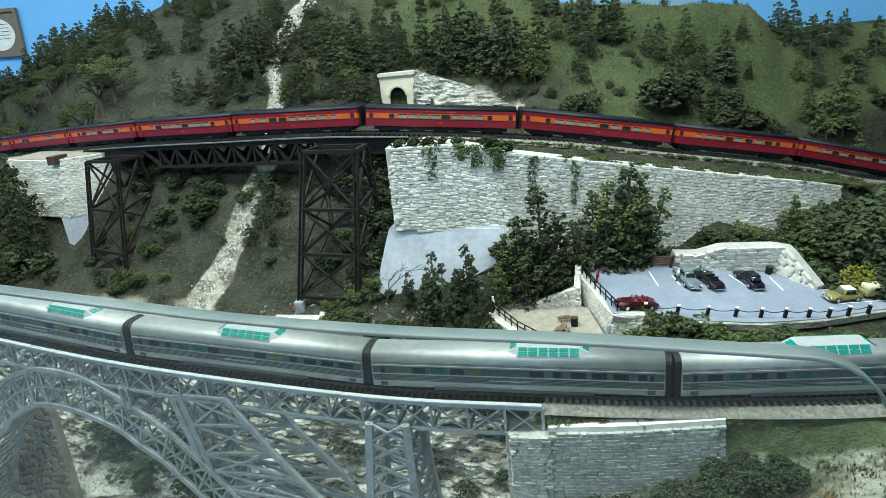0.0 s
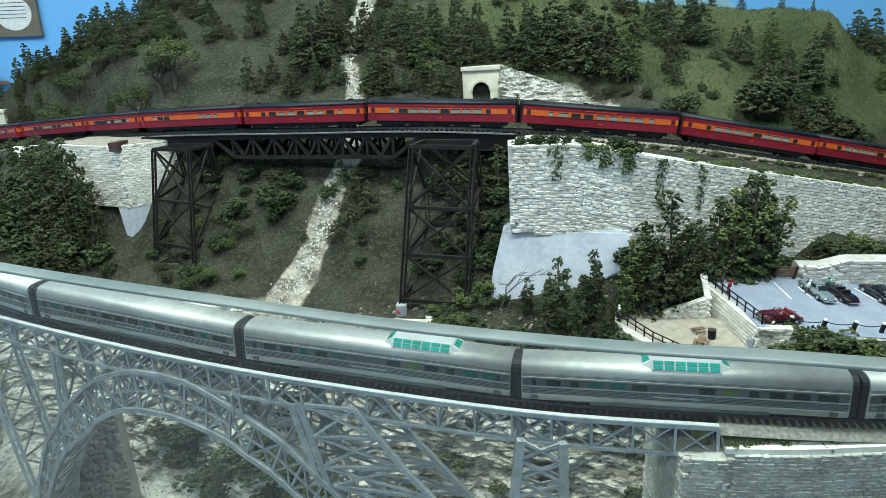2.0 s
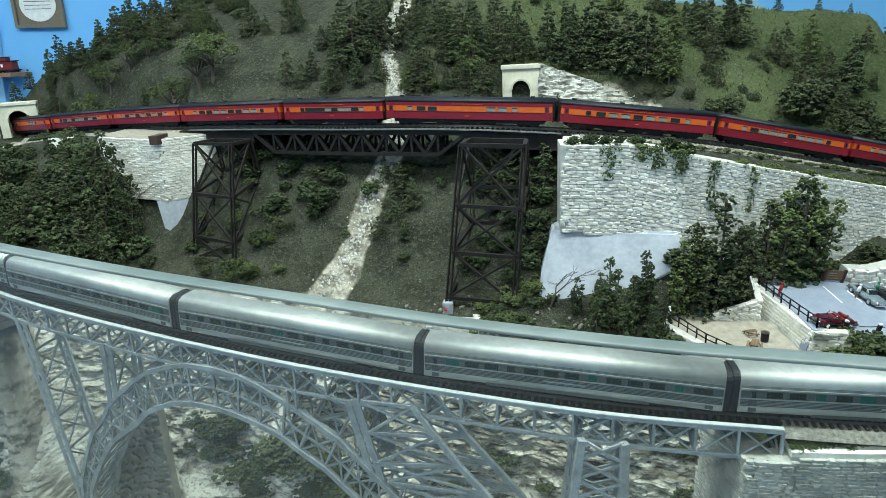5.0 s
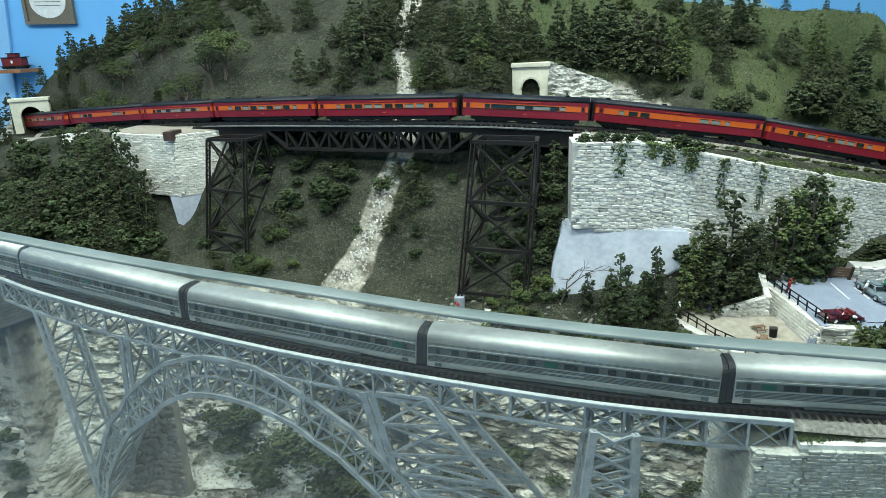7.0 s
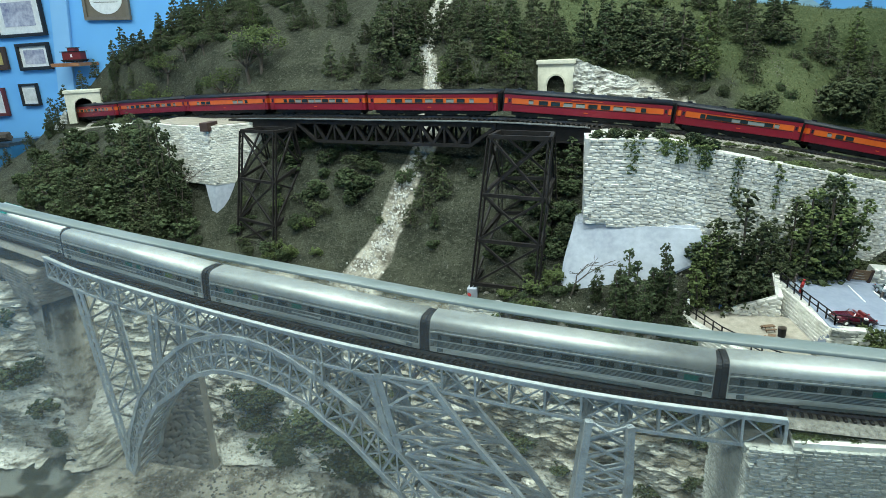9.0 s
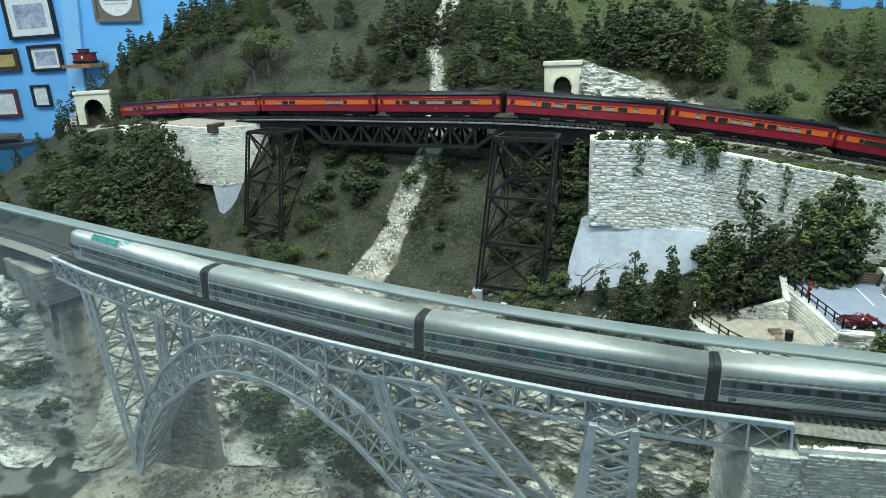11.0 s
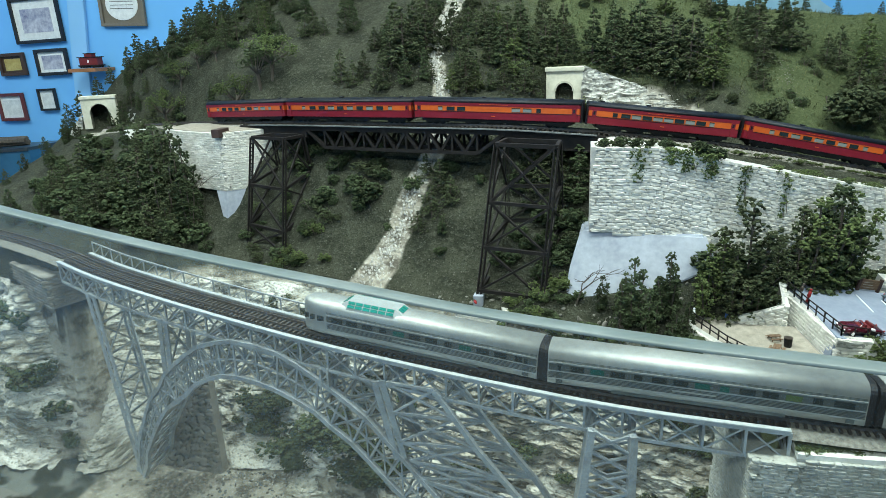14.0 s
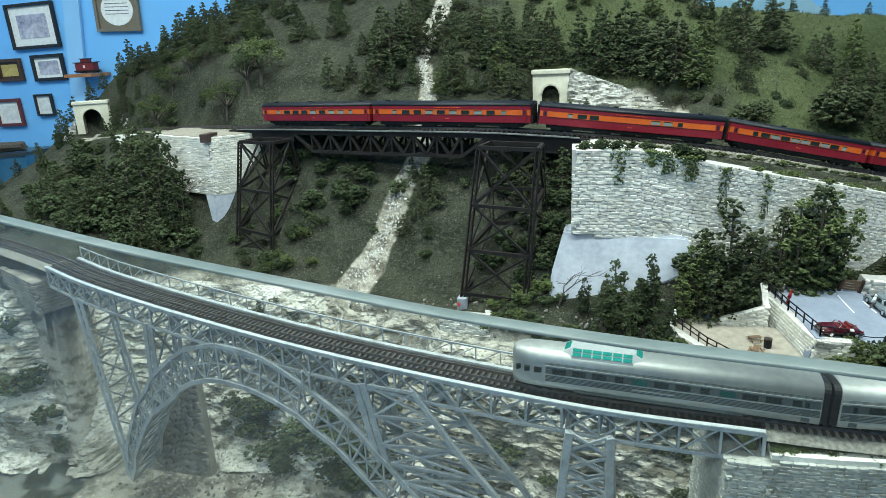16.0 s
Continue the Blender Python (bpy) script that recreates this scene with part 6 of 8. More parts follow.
def trailer(m):
    t = thing("caravan_trailer", m, "small olive caravan trailer with a cream top", "trailer")
    part("body", boxed(-0.014, 0.014, -0.008, 0.008, 0.004, 0.011, bevel=0.002), car_paint("olive_trailer", (0.24, 0.23, 0.09)), t, "", True)
    part("top", boxed(-0.0125, 0.0125, -0.0075, 0.0075, 0.0105, 0.0185, bevel=0.003), plain("cream_paint", (0.62, 0.58, 0.40), 0.4), t, "cream upper half", True)
    for s in (-1, 1):
        part("window", boxed(-0.006, 0.004, s * 0.0076 - 0.0004, s * 0.0076 + 0.0004, 0.0125, 0.0160), DARKGLASS, t)
        bm = bmesh.new()
        bmesh.ops.create_cone(bm, cap_ends=True, segments=14, radius1=0.0038, radius2=0.0038, depth=0.002, matrix=pose(0, s * 0.0078, 0.0038, 90, 0, 0))
        part("wheel", bm, TYRE, t)
    bar("drawbar", (0.013, 0, 0.004), (0.021, 0, 0.004), 0.0012, UNDER, t)


trailer(LOT @ pose(0.246, 0.041, 0, 0, 0, 203))


# small things in the ravine
stone_wall("wall_footing", "low white stone wall below the trestle tower", [(-0.150, 0.950), (-0.085, 0.946), (-0.080, 0.965)], lambda s: 1.079, lambda s: 1.045, 0.01, 90, 0.0045, 0.010)


# ---- room fittings ----
def picture(x, z, w, h, frame_m, mat, art, tilt, label, oval=False):
    t = thing("picture", pose(x, 2.316, z, 0, tilt, 0), label, "picture")
    b = 0.012 if w > 0.12 else 0.008
    part("mount", boxed(-w / 2 + b, w / 2 - b, -0.004, 0.0, -h / 2 + b, h / 2 - b), mat, t)
    for n, bx in (("frame_side", (-w / 2, -w / 2 + b, -h / 2, h / 2)), ("frame_side", (w / 2 - b, w / 2, -h / 2, h / 2)), ("frame_rail", (-w / 2 + b, w / 2 - b, -h / 2, -h / 2 + b)), ("frame_rail", (-w / 2 + b, w / 2 - b, h / 2 - b, h / 2))):
        part(n, boxed(bx[0], bx[1], -0.012, 0.0, bx[2], bx[3], bevel=0.0015), frame_m, t)
    if oval:
        bm = bmesh.new()
        bmesh.ops.create_cone(bm, cap_ends=True, segments=40, radius1=1, radius2=1, depth=0.004, matrix=pose(0, -0.004, -0.005, 90, 0, 0) @ Matrix.Diagonal((w * 0.36, h * 0.34, 1, 1)))
        part("oval_print", bm, PAPER, t, "white oval print")
        for k in range(5):
            part("drawn_line", boxed(-w * 0.26, w * 0.26, -0.0068, -0.0062, -h * 0.10 + k * 0.012 - 0.004, -h * 0.10 + k * 0.012 - 0.002), RAIL, t)
    else:
        part("print", boxed(-w * 0.31, w * 0.31, -0.0052, -0.0044, -h * 0.27, h * 0.25), art, t, "printed sheet")
    return t


PAPER = plain("paper", (0.72, 0.73, 0.72), 0.5)
PRINT_BLUE = surface("blue_grey_print", (0.12, 0.13, 0.24), (0.62, 0.62, 0.68), 14, 0.35, 0, 0, 0.001, 0)
PRINT_TEXT = surface("pale_text_print", (0.50, 0.52, 0.52), (0.76, 0.77, 0.76), 60, 0.4, 0, 0, 0.001, 0)
PRINT_GOLD = surface("gold_print", (0.30, 0.22, 0.06), (0.55, 0.44, 0.16), 20, 0.5, 0, 0, 0.001, 0)
BLACKFRAME, BROWNFRAME, REDFRAME = plain("black_frame", (0.02, 0.02, 0.022), 0.35), plain("brown_board", (0.06, 0.035, 0.025), 0.5), plain("mahogany_frame", (0.12, 0.03, 0.03), 0.35)
picture(-2.093, 1.565, 0.225, 0.165, BLACKFRAME, PAPER, PRINT_BLUE, -1, "large framed blue-grey photograph on the blue wall")
picture(-2.060, 1.411, 0.150, 0.098, BLACKFRAME, PAPER, PRINT_BLUE, -1, "framed small photograph with a wide white mount")
picture(-2.250, 1.408, 0.125, 0.085, BROWNFRAME, BROWNFRAME, PRINT_GOLD, -1, "brown plaque with a gold cut-out picture")
picture(-2.118, 1.271, 0.084, 0.084, BLACKFRAME, PAPER, PRINT_TEXT, -1, "small black-framed sheet of writing")
picture(-2.300, 1.245, 0.130, 0.108, REDFRAME, PAPER, PRINT_TEXT, -1, "mahogany-framed certificate on the blue wall")
picture(-1.703, 1.605, 0.190, 0.160, plain("taupe_frame", (0.16, 0.14, 0.11), 0.6), plain("taupe_board", (0.17, 0.145, 0.11), 0.7), PAPER, 2, "taupe board with a white oval engraving", True)
tagged(link("corner_post", boxed(-0.036, 0.036, -0.012, 0.0, -0.5, 0.7, m=pose(-1.922, 2.318, 1.45, 0, 8, 0), bevel=0.002), surface("pale_blue_post", (0.24, 0.50, 0.80), (0.28, 0.55, 0.85), 2, 0.6, 0, 0, 0.001, 0)), "pale blue boxed pillar on the wall", "pillar", kind="structure")
tagged(link("shelf_board", boxed(-0.06, 0.06, -0.10, 0, -0.012, 0.0, m=pose(-1.846, 2.316, 1.384, 0, 0, 0), bevel=0.0015), surface("orange_wood", (0.24, 0.10, 0.04), (0.36, 0.17, 0.08), 40, 0.5)), "short orange wooden wall shelf", "shelf")


def caboose():
    t = thing("caboose", pose(-1.846, 2.27, 1.3855, 0, 0, 0), "small dark red caboose model on the wall shelf", "train car")
    part("body", boxed(-0.040, 0.040, -0.014, 0.014, 0.010, 0.036, bevel=0.001), plain("caboose_red", (0.16, 0.02, 0.02), 0.5), t)
    part("roof", boxed(-0.047, 0.047, -0.016, 0.016, 0.036, 0.039, bevel=0.001), ROOF, t)
    part("cupola", boxed(-0.016, 0.016, -0.011, 0.011, 0.038, 0.050, bevel=0.001), plain("cupola_red", (0.16, 0.02, 0.02), 0.5), t)
    part("cupola_roof", boxed(-0.019, 0.019, -0.013, 0.013, 0.050, 0.052), ROOF, t)
    part("frame", boxed(-0.050, 0.050, -0.013, 0.013, 0.006, 0.010), UNDER, t)
    part("emblem", boxed(-0.004, 0.004, -0.0146, -0.0138, 0.018, 0.028), WHITE, t)
    for x in (-0.028, 0.028):
        truck(t, x, UNDER)


caboose()


def side_table():
    t = thing("display_ledge", pose(-2.35, 2.20, 1.10, 0, -3, 0), "long dark display ledge with a blue front below", "ledge")
    part("top", boxed(-0.35, 0.30, -0.1, 0.10, -0.012, 0.0, bevel=0.002), plain("dark_ledge", (0.03, 0.04, 0.05), 0.3), t)
    part("front", boxed(-0.35, 0.30, -0.095, 0.09, -0.30, -0.012), surface("deep_blue_panel", (0.02, 0.10, 0.20), (0.04, 0.16, 0.30), 3, 0.25), t)
    part("lower_rail", boxed(-0.35, 0.30, -0.105, -0.09, -0.155, -0.125, bevel=0.002), surface("pale_blue_rail", (0.25, 0.50, 0.75), (0.30, 0.56, 0.80), 3, 0.5), t)
    ob = thing("log_model", pose(-2.29, 2.16, 1.103, 0, -3, 0), "rough dark log display on the ledge", "log")
    bm = bmesh.new()
    bmesh.ops.create_cone(bm, cap_ends=True, segments=12, radius1=0.02, radius2=0.014, depth=0.26, matrix=pose(0.06, 0, 0.020, 0, 90, 0))
    for v in bm.verts:
        v.co += Vector([rng.uniform(-0.004, 0.004) for _ in range(3)])
    part("log", bm, BARK, ob)
    tagged(link("wood_block", boxed(-0.06, 0.06, -0.03, 0.03, 0, 0.03, m=pose(-2.46, 2.15, 1.093, 0, -3, 0), bevel=0.002), plain("reddish_block", (0.22, 0.07, 0.04), 0.5)), "reddish wooden block on the dark ledge", "block")


side_table()


def ceiling_fixture(x, y):
    t = thing("ceiling_light", pose(x, y, 2.70), "white fluorescent ceiling light with a bright diffuser", "lamp", "ceiling lights")
    part("housing", boxed(-0.62, 0.62, -0.17, 0.17, -0.08, 0.0, bevel=0.004), WHITE, t)
    em, tr, b = nodes_of("lit_diffuser")
    b.inputs["Emission Color"].default_value, b.inputs["Emission Strength"].default_value = (0.88, 1.0, 0.96, 1), 3.0
    part("diffuser", boxed(-0.60, 0.60, -0.15, 0.15, -0.09, -0.081), em, t, "glowing white diffuser")


for lx, ly in ((-0.9, 0.70), (0.45, 0.70), (-0.3, -0.9), (-0.3, 1.75), (-2.2, 1.2)):
    ceiling_fixture(lx, ly)


# ---- plants ----
OCTA = ((1, 0, 0), (-1, 0, 0), (0, 1, 0), (0, -1, 0), (0, 0, 1), (0, 0, -1))
OCTA_FACES = ((0, 2, 4), (2, 1, 4), (1, 3, 4), (3, 0, 4), (2, 0, 5), (1, 2, 5), (3, 1, 5), (0, 3, 5))


class Leaves:
    """A crown of small ragged tufts, gathered into one mesh."""

    def __init__(self, seed):
        self.r, self.verts, self.faces = random.Random(seed), [], []

    def tuft(self, c, size, squash=0.8):
        r = self.r
        turn = Euler((r.uniform(0, 6.3), r.uniform(0, 6.3), r.uniform(0, 6.3))).to_matrix()
        o = len(self.verts)
        for v in OCTA:
            q = turn @ (Vector(v) * size * r.uniform(0.55, 1.5))
            self.verts.append((c.x + q.x, c.y + q.y, c.z + q.z * squash))
        self.faces += [tuple(o + k for k in f) for f in OCTA_FACES]

    def cluster(self, c, spread, n, size, squash=0.8):
        """A rounded bunch of tufts, densest on its outside."""
        for _ in range(n):
            d = Vector((self.r.gauss(0, 1), self.r.gauss(0, 1), self.r.gauss(0, 1))).normalized() * spread * self.r.uniform(0.45, 1.05)
            self.tuft(c + Vector((d.x, d.y, d.z * squash)), size * self.r.uniform(0.7, 1.3))

    def mesh(self, name, material):
        me = bpy.data.meshes.new(name)
        me.from_pydata(self.verts, [], self.faces)
        me.materials.append(material)
        return me


def rebuild(name, bm, material):
    me = bpy.data.meshes.new(name)
    bm.to_mesh(me)
    bm.free()
    me.materials.append(material)
    return me


def conifer_meshes(seed, material, full=1.0):
    """Unit-high conifer: bare lower trunk and ragged whorls of drooping tufted boughs with gaps."""
    c = Leaves(seed)
    r = c.r
    bt = bmesh.new()
    bmesh.ops.create_cone(bt, cap_ends=True, segments=7, radius1=0.020, radius2=0.004, depth=0.97, matrix=pose(0, 0, 0.485))
    tiers = 12
    base = r.uniform(0.13, 0.22)
    side = [r.uniform(0.7, 1.2) for _ in range(6)]
    for k in range(tiers):
        u = k / (tiers - 1)
        z = base + (0.95 - base) * u + r.uniform(-0.02, 0.02)
        reach = (0.205 * (1 - u) ** 0.75 + 0.022) * full * r.uniform(0.72, 1.18) * (0.8 if k == 0 else 1)
        n = max(3, round(7 * (1 - u) + 2))
        a0 = r.uniform(0, 6.283)
        for j in range(n):
            if r.random() < 0.10:
                continue
            a = a0 + 6.283 * j / n + r.uniform(-0.35, 0.35)
            out = reach * side[int(a / 6.283 * 6) % 6] * r.uniform(0.65, 1.1)
            tip = Vector((out * math.cos(a), out * math.sin(a), z - out * r.uniform(0.05, 0.5) + r.uniform(-0.025, 0.025)))
            beam(bt, (0, 0, z), tip, 0.006)
            c.cluster(tip, 0.046 * (1.1 - 0.55 * u), 8, 0.022, 0.95)
            if out > 0.08:
                c.cluster(tip * 0.55 + Vector((0, 0, z * 0.45)), 0.040, 4, 0.022, 0.8)
    c.cluster(Vector((0, 0, 0.965)), 0.022, 5, 0.014, 1.5)
    return rebuild("trunk", bt, BARK), c.mesh("crown", material)


def column_meshes(seed, material, spires=4):
    """Unit-high thicket of slender leafy stems of uneven height."""
    c = Leaves(seed)
    r = c.r
    bt = bmesh.new()
    for k in range(spires):
        a = 6.283 * k / spires + r.uniform(-0.5, 0.5)
        off = 0.0 if k == 0 else r.uniform(0.10, 0.24)
        top = 1.0 if k == 0 else r.uniform(0.5, 0.85)
        x, y = off * math.cos(a), off * math.sin(a)
        beam(bt, (x * 0.3, y * 0.3, 0), (x, y, top * 0.95), 0.014)
        z = 0.08
        while z < top:
            u = z / top
            wide = 0.15 * (1 - u) ** 0.6 + 0.03
            for j in range(2):
                b = r.uniform(0, 6.283)
                q = wide * r.uniform(0.3, 1.0)
                c.cluster(Vector((x * (0.3 + 0.7 * u) + q * math.cos(b), y * (0.3 + 0.7 * u) + q * math.sin(b), z + r.uniform(-0.02, 0.03))), 0.048, 8, 0.019, 0.85)
            z += r.uniform(0.045, 0.075)
    return rebuild("trunk", bt, BARK), c.mesh("crown", material)


def bush_meshes(seed, material, wide=0.62, n=260, small=1.0):
    """Unit-high shrub: short stems and an uneven mound of tufts."""
    c = Leaves(seed)
    r = c.r
    bt = bmesh.new()
    for k in range(5):
        a = r.uniform(0, 6.28)
        beam(bt, (0, 0, 0), (0.25 * math.cos(a), 0.25 * math.sin(a), 0.6), 0.03)
    lobes = [(r.uniform(-0.38, 0.38) * wide / 0.6, r.uniform(-0.34, 0.34) * wide / 0.6, r.uniform(0.25, 0.66), r.uniform(0.15, 0.30)) for _ in range(8)]
    for k in range(n):
        x, y, z, q = lobes[k % 8]
        d = Vector((r.gauss(0, 1), r.gauss(0, 1), r.gauss(0, 1))).normalized() * q * r.uniform(0.7, 1.08)
        c.tuft(Vector((x + d.x, y + d.y, max(0.03, z + d.z))), r.uniform(0.045, 0.095) * small, 0.85)
    return rebuild("stem", bt, BARK), c.mesh("foliage", material)


def oak_meshes(seed, material):
    """Unit-high broad tree: bare forked limbs under a wide airy crown."""
    c = Leaves(seed)
    r = c.r
    bt = bmesh.new()
    beam(bt, (0, 0, 0), (0.03, 0, 0.34), 0.045)
    for k in range(9):
        a = 6.283 * k / 9 + r.uniform(-0.3, 0.3)
        q = r.uniform(0.18, 0.40)
        tip = Vector((q * math.cos(a), q * math.sin(a), r.uniform(0.58, 0.86) - q * 0.25))
        elbow = Vector((0.03 + tip.x * 0.45, tip.y * 0.45, 0.46))
        beam(bt, (0.03, 0, 0.33), elbow, 0.022)
        beam(bt, elbow, tip, 0.014)
        c.cluster(tip + Vector((0, 0, 0.04)), 0.15, 42, 0.020, 0.7)
    c.cluster(Vector((0.02, 0, 0.84)), 0.16, 60, 0.020, 0.75)
    return rebuild("trunk", bt, BARK), c.mesh("crown", material)


DARK_CONIFERS = [conifer_meshes(k, CONIFER if k % 3 else SHRUB, 1.15 + 0.15 * (k % 3)) for k in range(6)]
LIGHT_CONIFERS = [conifer_meshes(20 + k, OLIVE, 1.2) for k in range(3)]
DARK_BUSHES = [bush_meshes(40 + k, SHRUB) for k in range(4)]
FINE_BUSHES = [bush_meshes(50 + k, CONIFER, 0.6, 300, 0.8) for k in range(3)]
OLIVE_BUSHES = [bush_meshes(60 + k, OLIVE, 0.7, 280, 0.8) for k in range(3)]
OAKS = [oak_meshes(70 + k, m) for k, m in enumerate((OLIVE, SHRUB, OLIVE))]
NEAR_BUSHES = [bush_meshes(110 + k, m, 0.6, 900, 0.5) for k, m in enumerate((SHRUB, CONIFER, SHRUB))]
THICKETS = [column_meshes(30 + k, m, 4 + k % 2) for k, m in enumerate((CONIFER, SHRUB, CONIFER, OLIVE))]
tree_rng = random.Random(11)


def plant(kind, pair, x, y, z, size, width, label, category, group):
    t = thing(kind, pose(x, y, z, 0, 0, tree_rng.uniform(0, 360)), label, category, group)
    for me in pair:
        ob = new(me.name.split(".")[0], me)
        ob.parent = t
        ob.scale = (size * width, size * width, size)
    return t


def grow(rows, kinds, kind, label, category, group, width=(0.9, 1.2), sink=0.004, scale=1.0):
    for x, y, h in rows:
        plant(kind, tree_rng.choice(kinds), x, y, rough_height(x, y) - sink, h * scale, tree_rng.uniform(*width), label, category, group)


HILL = "conifers on the mountainside"
RIDGE_TREES = [(-1.146, 1.60, 0.040), (-1.16, 1.63, 0.035), (-1.10, 1.60, 0.042), (-1.066, 1.60, 0.05), (-1.03, 1.58, 0.055), (-1.12, 1.57, 0.05), (-0.99, 1.60, 0.06), (-0.931, 1.643, 0.069), (-0.849, 1.563, 0.072), (-0.86, 1.626, 0.061),
               (-0.979, 1.69, 0.06), (-0.899, 1.557, 0.066), (-0.886, 1.575, 0.053), (-0.722, 1.533, 0.06), (-0.636, 1.463, 0.039), (-0.572, 1.45, 0.049), (-0.557, 1.459, 0.05), (-0.528, 1.445, 0.035), (-0.48, 1.443, 0.053), (-0.464, 1.448, 0.048),
               (-0.807, 1.446, 0.037), (-0.67, 1.371, 0.04), (-0.687, 1.479, 0.03), (-0.96, 1.636, 0.042), (-0.4, 1.386, 0.042), (-0.60, 1.52, 0.06), (-0.50, 1.50, 0.06), (-0.76, 1.60, 0.07), (-0.82, 1.66, 0.07), (-0.66, 1.57, 0.06)]
CENTRE_TREES = [(-0.443, 1.315, 0.059), (-0.415, 1.304, 0.044), (-0.4, 1.319, 0.047), (-0.387, 1.398, 0.038), (-0.355, 1.297, 0.053), (-0.363, 1.349, 0.058), (-0.35, 1.362, 0.087), (-0.327, 1.333, 0.093), (-0.313, 1.343, 0.075), (-0.297, 1.337, 0.071),
                (-0.291, 1.358, 0.076), (-0.282, 1.39, 0.066), (-0.268, 1.308, 0.033), (-0.314, 1.3, 0.054), (-0.371, 1.401, 0.057), (-0.35, 1.328, 0.068), (-0.366, 1.296, 0.041), (-0.354, 1.398, 0.054), (-0.303, 1.388, 0.054), (-0.224, 1.417, 0.052),
                (-0.206, 1.402, 0.061), (-0.193, 1.417, 0.056), (-0.174, 1.393, 0.065), (-0.208, 1.337, 0.064), (-0.175, 1.362, 0.055), (-0.154, 1.357, 0.066), (-0.15, 1.41, 0.066), (-0.33, 1.42, 0.06), (-0.18, 1.44, 0.06), (-0.13, 1.44, 0.06)]
PORTAL_TREES = [(-0.127, 1.384, 0.067), (-0.162, 1.303, 0.037), (-0.138, 1.304, 0.053), (-0.104, 1.302, 0.052), (-0.091, 1.319, 0.052), (-0.076, 1.302, 0.042), (-0.106, 1.373, 0.06), (-0.077, 1.378, 0.072), (-0.057, 1.384, 0.06), (-0.041, 1.386, 0.05),
                (-0.03, 1.392, 0.054), (-0.204, 1.296, 0.062), (-0.12, 1.413, 0.053), (-0.089, 1.409, 0.063), (0.004, 1.389, 0.091), (0.04, 1.372, 0.094), (0.082, 1.375, 0.113), (0.059, 1.370, 0.062), (0.03, 1.388, 0.064), (0.101, 1.377, 0.093),
                (0.115, 1.372, 0.088), (0.069, 1.387, 0.083), (0.135, 1.366, 0.091), (0.147, 1.370, 0.093), (0.165, 1.362, 0.106), (0.142, 1.352, 0.036), (0.022, 1.338, 0.027), (0.05, 1.42, 0.07), (0.10, 1.42, 0.07), (0.14, 1.42, 0.07)]
GULLY_TREES = [(0.286, 1.489, 0.094), (0.293, 1.56, 0.05), (0.294, 1.458, 0.054), (0.277, 1.406, 0.042), (0.284, 1.378, 0.041), (0.333, 1.517, 0.078), (0.35, 1.525, 0.078), (0.352, 1.595, 0.047), (0.287, 1.591, 0.04), (0.263, 1.569, 0.039),
               (0.27, 1.53, 0.06), (0.24, 1.60, 0.05), (0.19, 1.62, 0.05), (0.30, 1.62, 0.05)]
RIGHT_TREES = [(0.407, 1.508, 0.052), (0.424, 1.498, 0.073), (0.448, 1.456, 0.066), (0.499, 1.5, 0.062), (0.539, 1.5, 0.095), (0.584, 1.562, 0.042), (0.588, 1.519, 0.035), (0.515, 1.451, 0.051), (0.48, 1.431, 0.039), (0.453, 1.397, 0.033),
               (0.687, 1.66, 0.049), (0.693, 1.628, 0.079), (0.719, 1.608, 0.071), (0.749, 1.679, 0.05), (0.764, 1.654, 0.066), (0.795, 1.68, 0.05), (0.857, 1.661, 0.072), (0.712, 1.546, 0.052), (0.673, 1.659, 0.059), (0.40, 1.67, 0.03), (0.46, 1.68, 0.03),
               (0.54, 1.69, 0.03), (0.36, 1.66, 0.04), (0.60, 1.69, 0.025), (0.90, 1.68, 0.06), (0.82, 1.72, 0.05)]
LIGHT_TREES = [(-0.126, 1.333, 0.084), (-0.188, 1.299, 0.052), (-0.228, 1.292, 0.05), (0.182, 1.423, 0.039), (0.195, 1.356, 0.095), (0.21, 1.395, 0.092), (0.186, 1.352, 0.05), (0.202, 1.345, 0.083), (-0.006, 1.328, 0.032), (0.477, 1.532, 0.08),
               (0.473, 1.48, 0.04), (0.682, 1.547, 0.058), (0.68, 1.477, 0.077), (0.706, 1.459, 0.095), (0.737, 1.472, 0.116), (0.563, 1.149, 0.079), (0.575, 1.111, 0.081), (0.76, 1.46, 0.06)]
for rows in (RIDGE_TREES, CENTRE_TREES, PORTAL_TREES, GULLY_TREES, RIGHT_TREES):
    grow(rows, DARK_CONIFERS, "conifer", "dark green model conifer on the mountainside", "tree", HILL, (1.0, 1.35), scale=1.12)
grow(LIGHT_TREES, LIGHT_CONIFERS, "conifer", "lighter olive-green model conifer with thin foliage", "tree", HILL, scale=1.05)

RIGHT_BUSHES = [(0.428, 1.386, 0.079), (0.393, 1.366, 0.073), (0.54, 1.456, 0.045), (0.553, 1.425, 0.059), (0.511, 1.407, 0.048), (0.366, 1.473, 0.022), (0.379, 1.454, 0.021), (0.329, 1.383, 0.02), (0.342, 1.369, 0.02), (0.269, 1.278, 0.048), (0.292, 1.303, 0.048),
                (0.594, 1.44, 0.031), (0.617, 1.434, 0.031), (0.804, 1.625, 0.046), (0.8, 1.595, 0.039), (0.821, 1.569, 0.022), (0.827, 1.542, 0.038), (0.26, 1.299, 0.024), (0.20, 1.33, 0.02), (0.23, 1.315, 0.024), (0.17, 1.345, 0.018)]
